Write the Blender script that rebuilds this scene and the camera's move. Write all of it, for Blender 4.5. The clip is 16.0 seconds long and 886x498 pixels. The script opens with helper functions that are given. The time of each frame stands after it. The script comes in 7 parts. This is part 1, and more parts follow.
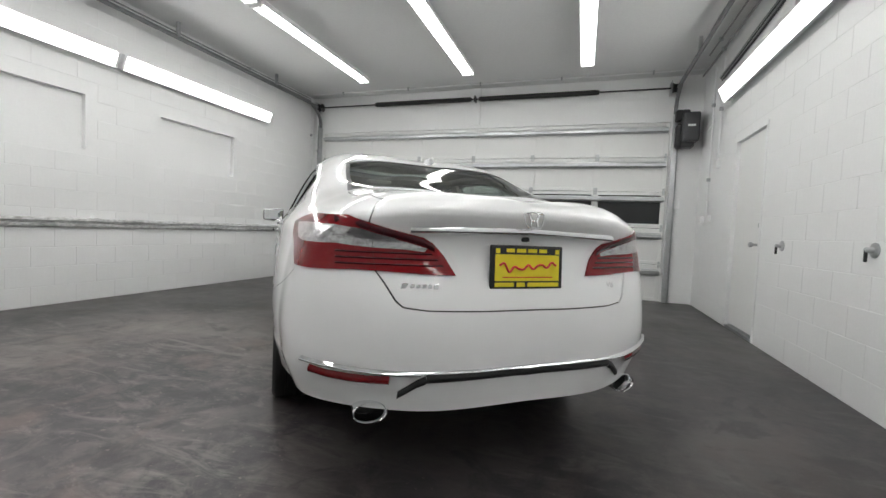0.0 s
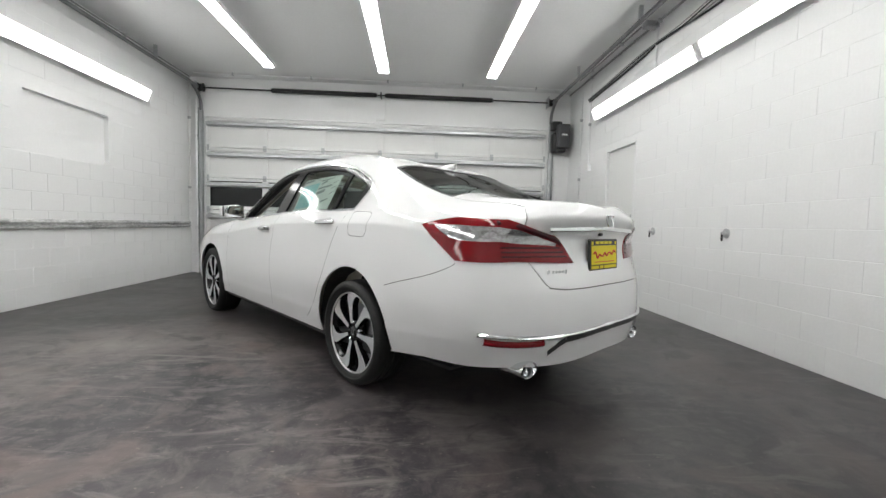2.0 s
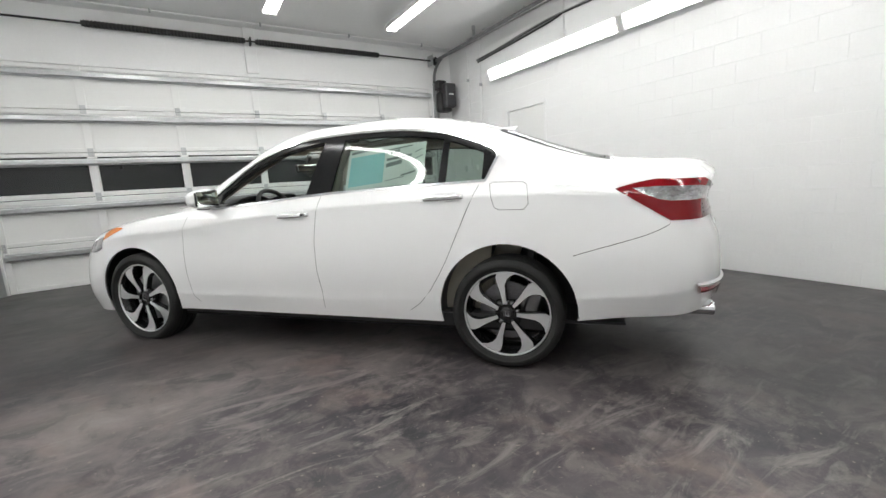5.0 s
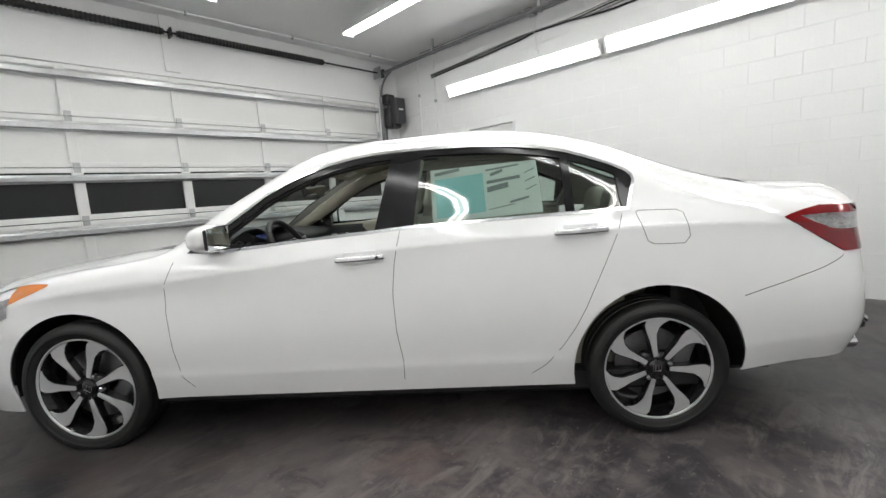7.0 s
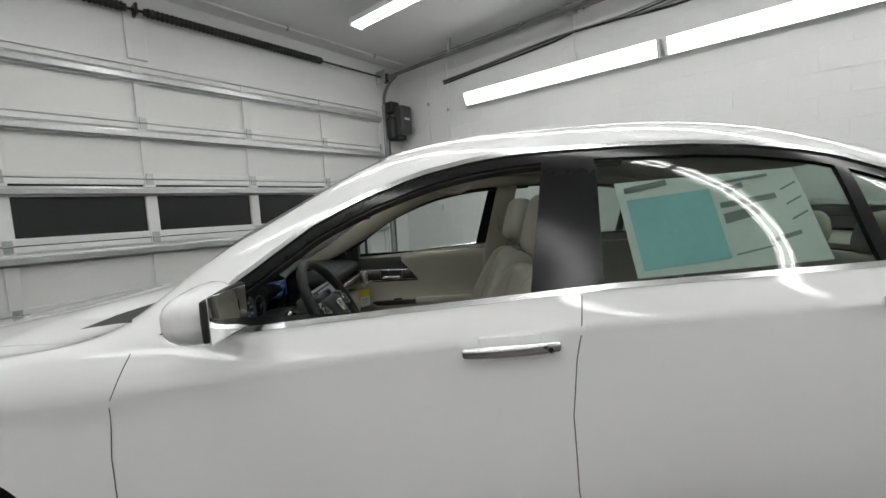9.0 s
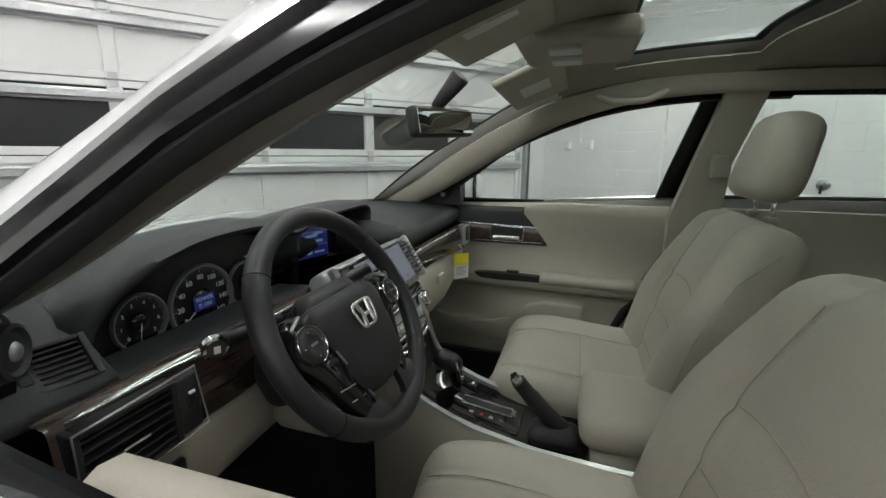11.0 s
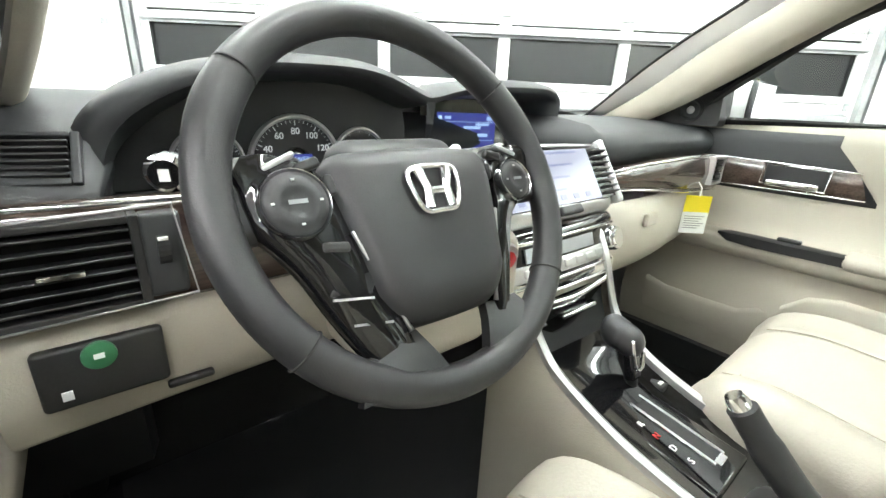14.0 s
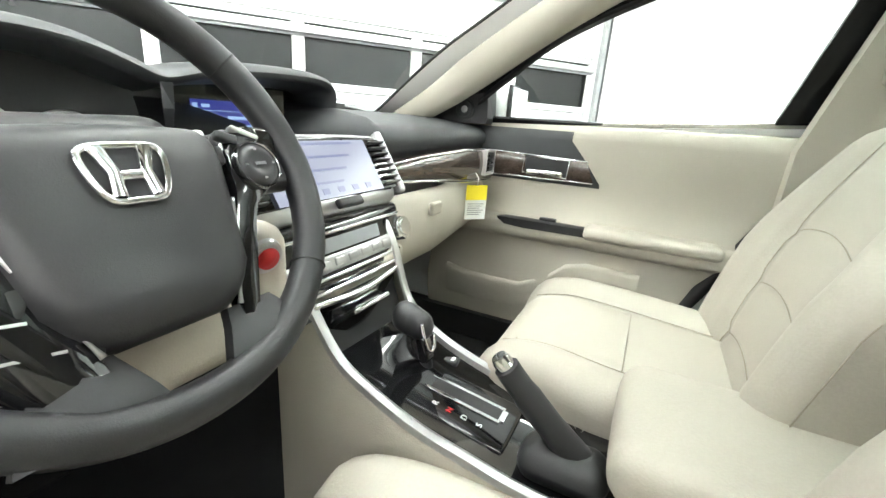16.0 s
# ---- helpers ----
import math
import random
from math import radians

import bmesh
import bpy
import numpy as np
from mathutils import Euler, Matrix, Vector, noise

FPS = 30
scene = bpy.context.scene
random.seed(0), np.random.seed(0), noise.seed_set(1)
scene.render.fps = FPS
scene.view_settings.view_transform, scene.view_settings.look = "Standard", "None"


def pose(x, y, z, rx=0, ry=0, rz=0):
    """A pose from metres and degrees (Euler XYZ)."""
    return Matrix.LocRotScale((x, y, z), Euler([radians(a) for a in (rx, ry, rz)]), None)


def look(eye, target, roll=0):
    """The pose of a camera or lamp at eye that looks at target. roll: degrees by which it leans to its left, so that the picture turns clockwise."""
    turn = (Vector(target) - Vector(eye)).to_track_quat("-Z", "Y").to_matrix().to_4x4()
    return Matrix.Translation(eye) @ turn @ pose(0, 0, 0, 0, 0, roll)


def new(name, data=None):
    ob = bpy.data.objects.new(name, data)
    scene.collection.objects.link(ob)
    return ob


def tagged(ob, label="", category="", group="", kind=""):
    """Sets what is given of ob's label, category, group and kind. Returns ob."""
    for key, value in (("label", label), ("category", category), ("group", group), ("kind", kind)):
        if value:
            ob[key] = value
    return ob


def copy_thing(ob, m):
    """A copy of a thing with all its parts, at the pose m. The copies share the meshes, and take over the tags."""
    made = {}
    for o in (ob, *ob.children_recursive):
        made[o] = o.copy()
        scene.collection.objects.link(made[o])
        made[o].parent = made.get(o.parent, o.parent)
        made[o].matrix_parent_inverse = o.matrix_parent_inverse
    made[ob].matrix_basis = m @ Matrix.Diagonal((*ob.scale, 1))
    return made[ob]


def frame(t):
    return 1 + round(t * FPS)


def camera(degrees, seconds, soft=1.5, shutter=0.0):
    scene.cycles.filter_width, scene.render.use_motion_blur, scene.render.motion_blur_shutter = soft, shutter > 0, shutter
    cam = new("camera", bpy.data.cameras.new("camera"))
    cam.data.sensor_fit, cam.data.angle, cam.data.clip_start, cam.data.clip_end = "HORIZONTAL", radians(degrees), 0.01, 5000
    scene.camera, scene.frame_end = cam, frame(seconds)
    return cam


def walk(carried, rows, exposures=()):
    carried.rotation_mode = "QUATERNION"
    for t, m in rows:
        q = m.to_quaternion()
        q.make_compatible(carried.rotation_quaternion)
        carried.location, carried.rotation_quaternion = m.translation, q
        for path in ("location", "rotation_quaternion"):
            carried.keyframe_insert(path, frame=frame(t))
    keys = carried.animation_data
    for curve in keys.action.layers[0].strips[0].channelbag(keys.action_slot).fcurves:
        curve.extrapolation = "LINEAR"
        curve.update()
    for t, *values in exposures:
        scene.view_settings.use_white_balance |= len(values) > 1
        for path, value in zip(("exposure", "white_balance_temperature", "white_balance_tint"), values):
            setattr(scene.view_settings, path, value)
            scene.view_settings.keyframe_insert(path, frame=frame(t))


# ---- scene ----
cam = camera(92.9, 16.0)
PATH = [
    (0, (-0.899, -2.481, 0.954), (-0.16, -0.625, 0.865), 2.6),
    (0.5, (-1.19, -2.421, 0.952), (-0.325, -0.622, 0.828), 1.6),
    (1, (-1.525, -2.352, 0.946), (-0.503, -0.637, 0.828), 2.0),
    (1.5, (-1.862, -2.293, 0.968), (-0.593, -0.75, 0.87), 1.3),
    (2, (-2.19, -2.147, 0.964), (-0.812, -0.702, 0.848), 1.5),
    (2.5, (-2.472, -1.941, 0.981), (-0.974, -0.623, 0.844), 2.7),
    (3, (-2.755, -1.686, 0.989), (-1.139, -0.52, 0.824), 2.1),
    (3.5, (-2.952, -1.397, 0.985), (-1.321, -0.285, 0.661), 3.2),
    (4, (-3.077, -1.095, 1.018), (-1.394, -0.042, 0.775), 2.0),
    (4.2, (-3.089, -0.97, 1.029), (-1.347, -0.038, 0.721), -0.4),
    (6.3, (-2.963, 0.429, 1.106), (-1.009, 0.774, 0.857), -3.2),
    (6.5, (-2.9, 0.532, 1.127), (-0.947, 0.82, 0.804), -3.0),
    (7, (-2.75, 0.799, 1.165), (-0.773, 0.946, 0.902), -3.9),
    (7.5, (-2.572, 1.038, 1.208), (-0.592, 0.992, 0.935), -0.7),
    (8, (-2.314, 1.233, 1.232), (-0.322, 1.25, 1.048), -4.7),
    (8.2, (-2.225, 1.298, 1.246), (-0.238, 1.243, 1.028), -4.2),
    (10.3, (-1.194, 1.53, 1.191), (0.783, 1.745, 0.983), 0.3),
    (10.5, (-1.103, 1.528, 1.19), (0.859, 1.771, 0.889), 0.3),
    (11, (-0.93, 1.524, 1.168), (0.926, 2.123, 0.723), 0.4),
    (11.5, (-0.783, 1.538, 1.14), (0.826, 2.561, 0.535), 2.3),
    (12, (-0.726, 1.565, 1.098), (0.671, 2.81, 0.393), 3.4),
    (12.5, (-0.689, 1.591, 1.064), (0.556, 2.96, 0.305), 4.2),
    (13, (-0.651, 1.585, 1.024), (0.515, 3.011, 0.245), 3.4),
    (13.5, (-0.619, 1.565, 1.002), (0.55, 3.017, 0.279), 3.5),
    (14, (-0.596, 1.545, 0.988), (0.628, 2.986, 0.334), 2.7),
    (14.5, (-0.573, 1.534, 0.979), (0.765, 2.885, 0.357), 2.2),
    (15, (-0.547, 1.521, 0.97), (0.912, 2.745, 0.359), 2.3),
    (15.5, (-0.532, 1.508, 0.964), (1.053, 2.568, 0.362), 3.6),
    (16, (-0.53, 1.506, 0.967), (1.198, 2.324, 0.378), 4.1),
]
EXPOSURE = [(0, 0.2), (1.5, 0.35), (2.5, 0.42), (3.5, 0.5), (4.2, 0.62), (6.3, 0.45), (7.0, 0.38), (8.2, 0.25), (10.3, -0.55), (10.5, -0.45), (11.0, 0.6), (11.5, 1.3), (12.0, 1.65), (12.5, 2.05), (13.0, 2.4),
            (14.0, 2.95), (15.0, 3.05), (16.0, 2.8)]
walk(cam, [(t, look(eye, target, roll)) for t, eye, target, roll in PATH], EXPOSURE)

# ---------------------------------------------------------------- world
world = bpy.data.worlds.new("world")
scene.world = world
world.use_nodes = True
world.node_tree.nodes["Background"].inputs[0].default_value = (0.9, 0.95, 1.0, 1)
world.node_tree.nodes["Background"].inputs[1].default_value = 0.02
TUBE_POWER = 14.0


# ---------------------------------------------------------------- materials
def mat(name, color, rough=0.5, metal=0.0, vary=0.08, scale=6.0, fine=60.0, bump=0.05, coat=0.0, spec=0.5,
        rough_vary=0.1, stretch=(1, 1, 1), dark=None, stain=0.0):
    """A node material: base colour varied at two scales, varied roughness, fine relief."""
    m = bpy.data.materials.new(name)
    m.use_nodes = True
    t = m.node_tree
    n, l = t.nodes, t.links
    b = n["Principled BSDF"]
    co = n.new("ShaderNodeTexCoord")
    mp = n.new("ShaderNodeMapping")
    mp.inputs["Scale"].default_value = stretch
    l.new(co.outputs["Object"], mp.inputs[0])
    big, small = n.new("ShaderNodeTexNoise"), n.new("ShaderNodeTexNoise")
    for tex, sc, det in ((big, scale, 4), (small, fine, 6)):
        tex.inputs["Scale"].default_value = sc
        tex.inputs["Detail"].default_value = det
        l.new(mp.outputs[0], tex.inputs["Vector"])
    add = n.new("ShaderNodeMath")
    add.operation = "ADD"
    l.new(big.outputs[0], add.inputs[0])
    l.new(small.outputs[0], add.inputs[1])
    ramp = n.new("ShaderNodeMapRange")
    ramp.inputs[1].default_value, ramp.inputs[2].default_value = 0.7, 1.3
    l.new(add.outputs[0], ramp.inputs[0])
    mix = n.new("ShaderNodeMix")
    mix.data_type = "RGBA"
    low = dark if dark else tuple(c * (1 - 2 * vary) for c in color)
    mix.inputs[6].default_value = (*low, 1)
    mix.inputs[7].default_value = (*color, 1)
    l.new(ramp.outputs[0], mix.inputs[0])
    l.new(mix.outputs[2], b.inputs["Base Color"])
    rr = n.new("ShaderNodeMapRange")
    rr.inputs[3].default_value = max(0.0, rough - rough_vary * 0.5)
    rr.inputs[4].default_value = min(1.0, rough + rough_vary * 0.5)
    l.new(big.outputs[0], rr.inputs[0])
    l.new(rr.outputs[0], b.inputs["Roughness"])
    b.inputs["Metallic"].default_value = metal
    b.inputs["Specular IOR Level"].default_value = spec
    b.inputs["Coat Weight"].default_value = coat
    b.inputs["Coat Roughness"].default_value = 0.03
    if bump:
        bp = n.new("ShaderNodeBump")
        bp.inputs["Strength"].default_value = bump
        bp.inputs["Distance"].default_value = 0.002
        l.new(small.outputs[0], bp.inputs["Height"])
        l.new(bp.outputs[0], b.inputs["Normal"])
    return m


def glow(name, color, strength, base=0.8):
    m = bpy.data.materials.new(name)
    m.use_nodes = True
    b = m.node_tree.nodes["Principled BSDF"]
    b.inputs["Base Color"].default_value = (base, base, base, 1)
    b.inputs["Roughness"].default_value = 0.3
    b.inputs["Emission Color"].default_value = (*color, 1)
    b.inputs["Emission Strength"].default_value = strength
    return m


def clear_glass(name, tint, base=0.07):
    """Thin glass: tinted see-through, with a reflection that grows towards grazing angles alike from both sides."""
    m = bpy.data.materials.new(name)
    m.use_nodes = True
    n, l = m.node_tree.nodes, m.node_tree.links
    n.remove(n["Principled BSDF"])
    tr, gl, lw, mx = (n.new(k) for k in ("ShaderNodeBsdfTransparent", "ShaderNodeBsdfGlossy", "ShaderNodeLayerWeight", "ShaderNodeMixShader"))
    tr.inputs[0].default_value = (*tint, 1)
    gl.inputs["Roughness"].default_value = 0.01
    lw.inputs[0].default_value = 0.5
    pw, mr = n.new("ShaderNodeMath"), n.new("ShaderNodeMapRange")
    pw.operation = "POWER"
    pw.inputs[1].default_value = 5.0
    l.new(lw.outputs["Facing"], pw.inputs[0])
    l.new(pw.outputs[0], mr.inputs[0])
    mr.inputs[3].default_value, mr.inputs[4].default_value = base, 0.9
    l.new(mr.outputs[0], mx.inputs[0])
    l.new(tr.outputs[0], mx.inputs[1])
    l.new(gl.outputs[0], mx.inputs[2])
    l.new(mx.outputs[0], n["Material Output"].inputs[0])
    return m


M_WALL = mat("painted_block", (0.83, 0.83, 0.83), 0.45, vary=0.02, scale=1.2, fine=45, bump=0.35)
M_CEIL = mat("painted_ceiling", (0.79, 0.79, 0.79), 0.6, vary=0.03, scale=0.8, fine=30, bump=0.15)
M_DOORPANEL = mat("white_steel", (0.80, 0.80, 0.79), 0.4, vary=0.015, scale=2.5, fine=30, bump=0.05)
M_STEEL = mat("galvanised_steel", (0.55, 0.56, 0.57), 0.35, metal=0.9, vary=0.12, scale=9, fine=80)
M_PIPE = mat("grey_conduit", (0.34, 0.34, 0.34), 0.4, metal=0.5, vary=0.1, scale=9, fine=80)
M_BLACK = mat("black_plastic", (0.018, 0.018, 0.019), 0.45, vary=0.15, scale=20, fine=300, bump=0.08)
M_BLACKSTEEL = mat("black_steel", (0.025, 0.025, 0.025), 0.4, metal=0.3, vary=0.15, scale=20, fine=200)
M_DARKPANE = mat("blacked_out_pane", (0.012, 0.013, 0.014), 0.25, vary=0.1, scale=3, fine=40, bump=0.0)
M_PAINT = mat("white_pearl_paint", (0.86, 0.86, 0.865), 0.5, vary=0.004, scale=3, fine=900, bump=0.0, coat=1.0, spec=0.15, rough_vary=0.02)
M_CHROME = mat("chrome", (0.82, 0.83, 0.84), 0.06, metal=1.0, vary=0.02, scale=5, fine=100, bump=0.0, rough_vary=0.03)
M_TRIM = mat("bright_window_trim", (0.80, 0.81, 0.82), 0.2, metal=1.0, vary=0.02, scale=5, fine=100, bump=0.0, rough_vary=0.03)
M_RUBBER = mat("tyre_rubber", (0.012, 0.012, 0.012), 0.6, vary=0.2, scale=15, fine=150, bump=0.2)
M_GLASS = clear_glass("tinted_glass", (0.62, 0.70, 0.66))
M_WSGLASS = clear_glass("windscreen_glass", (0.80, 0.86, 0.83))
M_MIRROR = mat("mirror_glass", (0.85, 0.86, 0.87), 0.01, metal=1.0, vary=0.0, bump=0.0, rough_vary=0.0)
M_TUBE = glow("fluorescent_tube", (0.99, 1.0, 0.975), TUBE_POWER)
M_WALLTUBE = glow("old_fluorescent_tube", (0.99, 1.0, 0.975), TUBE_POWER * 0.6)
M_FIXTURE = mat("white_enamel", (0.82, 0.82, 0.82), 0.3, vary=0.01, bump=0.0)


def floor_mat():
    """Dark worn painted concrete: broad worn clouds, scuffs and small specks, a soft sheen, painted light and shade."""
    m = bpy.data.materials.new("worn_painted_concrete")
    m.use_nodes = True
    n, l = m.node_tree.nodes, m.node_tree.links
    b = n["Principled BSDF"]
    co = n.new("ShaderNodeTexCoord")

    def noise_tex(scale, detail, rough=0.55, dist=0.0, stretch=None, turn=0.0):
        src = co.outputs["Object"]
        if stretch:
            mp = n.new("ShaderNodeMapping")
            mp.inputs["Scale"].default_value = stretch
            mp.inputs["Rotation"].default_value = (0, 0, turn)
            l.new(src, mp.inputs[0])
            src = mp.outputs[0]
        t = n.new("ShaderNodeTexNoise")
        t.inputs["Scale"].default_value, t.inputs["Detail"].default_value = scale, detail
        t.inputs["Roughness"].default_value, t.inputs["Distortion"].default_value = rough, dist
        l.new(src, t.inputs["Vector"])
        return t.outputs[0]

    def ramp(src, stops):
        r = n.new("ShaderNodeValToRGB")
        for e, (p, c) in zip((r.color_ramp.elements[0], r.color_ramp.elements[1]), (stops[0], stops[-1])):
            e.position, e.color = p, (*c, 1)
        for p, c in stops[1:-1]:
            e = r.color_ramp.elements.new(p)
            e.color = (*c, 1)
        l.new(src, r.inputs[0])
        return r.outputs[0]

    def mixed(a, bcol, fac, how="MIX"):
        mx = n.new("ShaderNodeMix")
        mx.data_type, mx.blend_type = "RGBA", how
        if isinstance(fac, float):
            mx.inputs[0].default_value = fac
        else:
            l.new(fac, mx.inputs[0])
        l.new(a, mx.inputs[6])
        if isinstance(bcol, tuple):
            mx.inputs[7].default_value = (*bcol, 1)
        else:
            l.new(bcol, mx.inputs[7])
        return mx.outputs[2]

    base = ramp(noise_tex(0.9, 8, 0.62, 0.4), [(0.36, (0.016, 0.015, 0.018)), (0.46, (0.038, 0.034, 0.037)), (0.56, (0.076, 0.068, 0.067)), (0.66, (0.130, 0.118, 0.112))])
    scuff = ramp(noise_tex(2.2, 9, 0.7, 1.2, (1.0, 3.5, 1.0), 0.5), [(0.52, (0, 0, 0)), (0.66, (0.75, 0.75, 0.75))])
    speck = ramp(noise_tex(38, 3, 0.5), [(0.66, (0, 0, 0)), (0.72, (0.7, 0.7, 0.7))])
    col = mixed(base, (0.155, 0.142, 0.133), scuff)
    mottle = ramp(noise_tex(7.0, 8, 0.7, 0.6), [(0.46, (0, 0, 0)), (0.62, (0.55, 0.55, 0.55))])
    col = mixed(col, (0.115, 0.100, 0.094), mottle)
    dark = ramp(noise_tex(3.1, 7, 0.65, 0.9), [(0.54, (0, 0, 0)), (0.64, (0.7, 0.7, 0.7))])
    col = mixed(col, (0.016, 0.015, 0.018), dark)
    brown = ramp(noise_tex(1.6, 6, 0.6, 0.8), [(0.55, (0, 0, 0)), (0.66, (0.45, 0.45, 0.45))])
    col = mixed(col, (0.125, 0.092, 0.080), brown)
    col = mixed(col, (0.16, 0.14, 0.12), speck)
    # painted light and shade: wide bright patch beside parking place, ragged edge, rest darkened
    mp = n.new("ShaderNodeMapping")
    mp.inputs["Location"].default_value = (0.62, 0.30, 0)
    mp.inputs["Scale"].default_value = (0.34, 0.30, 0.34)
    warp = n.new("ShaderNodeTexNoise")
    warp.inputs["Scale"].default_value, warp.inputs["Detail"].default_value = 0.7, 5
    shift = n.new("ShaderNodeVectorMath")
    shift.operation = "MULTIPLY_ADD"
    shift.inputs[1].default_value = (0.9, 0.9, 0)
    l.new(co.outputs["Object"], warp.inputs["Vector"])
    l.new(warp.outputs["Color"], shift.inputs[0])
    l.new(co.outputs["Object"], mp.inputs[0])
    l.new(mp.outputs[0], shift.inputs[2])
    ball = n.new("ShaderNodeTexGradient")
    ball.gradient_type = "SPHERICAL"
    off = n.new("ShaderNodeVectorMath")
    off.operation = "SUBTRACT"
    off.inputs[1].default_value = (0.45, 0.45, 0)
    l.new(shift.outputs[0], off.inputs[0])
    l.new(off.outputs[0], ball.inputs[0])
    light_shade = ramp(ball.outputs["Fac"], [(0.24, (0.56, 0.55, 0.57)), (0.62, (1.58, 1.54, 1.56))])
    col = mixed(col, light_shade, 1.0, "MULTIPLY")
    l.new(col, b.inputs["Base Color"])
    r = n.new("ShaderNodeMapRange")
    r.inputs[3].default_value, r.inputs[4].default_value = 0.22, 0.46
    l.new(noise_tex(1.7, 7, 0.6), r.inputs[0])
    l.new(r.outputs[0], b.inputs["Roughness"])
    b.inputs["Specular IOR Level"].default_value = 0.35
    bp = n.new("ShaderNodeBump")
    bp.inputs["Strength"].default_value, bp.inputs["Distance"].default_value = 0.25, 0.003
    l.new(noise_tex(14, 8, 0.65), bp.inputs["Height"])
    l.new(bp.outputs[0], b.inputs["Normal"])
    return m


M_FLOOR = floor_mat()

# ---------------------------------------------------------------- helpers for building
ROOM = pose(0, 0, 0, 0, 0, -40)


def mesh_from(name, bm, material, smooth=False, angle=None):
    bmesh.ops.recalc_face_normals(bm, faces=bm.faces[:])
    me = bpy.data.meshes.new(name)
    bm.to_mesh(me)
    bm.free()
    for m in (material if isinstance(material, (list, tuple)) else [material]):
        me.materials.append(m)
    if smooth:
        me.shade_smooth()
        if angle:
            me.set_sharp_from_angle(angle=radians(angle))
    return me


def part(name, bm, material, parent, label="", smooth=False, angle=None, at=None):
    ob = new(name, mesh_from(name, bm, material, smooth, angle))
    ob.parent = parent
    if at is not None:
        ob.matrix_local = at
    if label:
        ob["label"] = label
    return ob


def thing(name, label, category, at=None, group="", kind=""):
    ob = new(name)
    ob.empty_display_size = 0.1
    if at is not None:
        ob.matrix_world = at
    return tagged(ob, label, category, group, kind)


def structure(name, bm, material, label, category, at=ROOM, smooth=False, angle=None):
    ob = new(name, mesh_from(name, bm, material, smooth, angle))
    ob.matrix_world = at
    return tagged(ob, label, category, kind="structure")


def box(bm, x0, x1, y0, y1, z0, z1, bevel=0.0, m=None):
    vs = [bm.verts.new((x, y, z)) for x in (x0, x1) for y in (y0, y1) for z in (z0, z1)]
    fs = [bm.faces.new([vs[i] for i in f]) for f in ((0, 1, 3, 2), (4, 6, 7, 5), (0, 4, 5, 1), (2, 3, 7, 6), (0, 2, 6, 4), (1, 5, 7, 3))]
    if bevel:
        es = list({e for f in fs for e in f.edges})
        out = bmesh.ops.bevel(bm, geom=es, offset=bevel, segments=2, affect="EDGES", profile=0.6)
        vs = list({v for f in out["faces"] for v in f.verts} | {v for v in vs if v.is_valid})
    if m is not None:
        bmesh.ops.transform(bm, matrix=m, verts=vs)
    return bm


def boxes(*rows, bevel=0.0):
    bm = bmesh.new()
    for r in rows:
        box(bm, *r, bevel=bevel)
    return bm


def tube(bm, pts, r, n=8, closed=False, cap=True):
    """A round tube along points; r a number or one for each point."""
    pts = [Vector(p) for p in pts]
    k = len(pts)
    rs = r if isinstance(r, (list, tuple)) else [r] * k
    rings, up = [], None
    for i, p in enumerate(pts):
        a = pts[(i - 1) % k] if (closed or i) else p
        b = pts[(i + 1) % k] if (closed or i < k - 1) else p
        d = (b - a).normalized()
        if up is None:
            up = d.orthogonal().normalized()
        up = (up - d * up.dot(d)).normalized()
        side = d.cross(up)
        rings.append([bm.verts.new(p + rs[i] * (math.cos(2 * math.pi * j / n) * up + math.sin(2 * math.pi * j / n) * side)) for j in range(n)])
    for i in range(k if closed else k - 1):
        a, b = rings[i], rings[(i + 1) % k]
        off = 0
        if closed and i == k - 1:
            off = min(range(n), key=lambda o: (a[0].co - b[o].co).length)
        for j in range(n):
            bm.faces.new((a[j], a[(j + 1) % n], b[(j + 1 + off) % n], b[(j + off) % n]))
    if cap and not closed:
        bm.faces.new(rings[0][::-1])
        bm.faces.new(rings[-1])
    return bm


def prism(bm, pts, axis, a, b):
    """A solid from a flat outline (2D points) drawn out along an axis from a to b."""
    def place(p, h):
        return {"x": (h, p[0], p[1]), "y": (p[0], h, p[1]), "z": (p[0], p[1], h)}[axis]
    lo = [bm.verts.new(place(p, a)) for p in pts]
    hi = [bm.verts.new(place(p, b)) for p in pts]
    n = len(pts)
    bm.faces.new(lo[::-1])
    bm.faces.new(hi)
    for i in range(n):
        bm.faces.new((lo[i], lo[(i + 1) % n], hi[(i + 1) % n], hi[i]))
    return bm


def revolve(bm, profile, n=48, axis="x"):
    """Turn a profile of (along, radius) round an axis."""
    rings = []
    for h, r in profile:
        ring = []
        for j in range(n):
            a = 2 * math.pi * j / n
            c, s_ = r * math.cos(a), r * math.sin(a)
            ring.append(bm.verts.new({"x": (h, c, s_), "y": (c, h, s_), "z": (c, s_, h)}[axis]))
        rings.append(ring)
    for a, b in zip(rings, rings[1:]):
        for j in range(n):
            bm.faces.new((a[j], a[(j + 1) % n], b[(j + 1) % n], b[j]))
    return bm


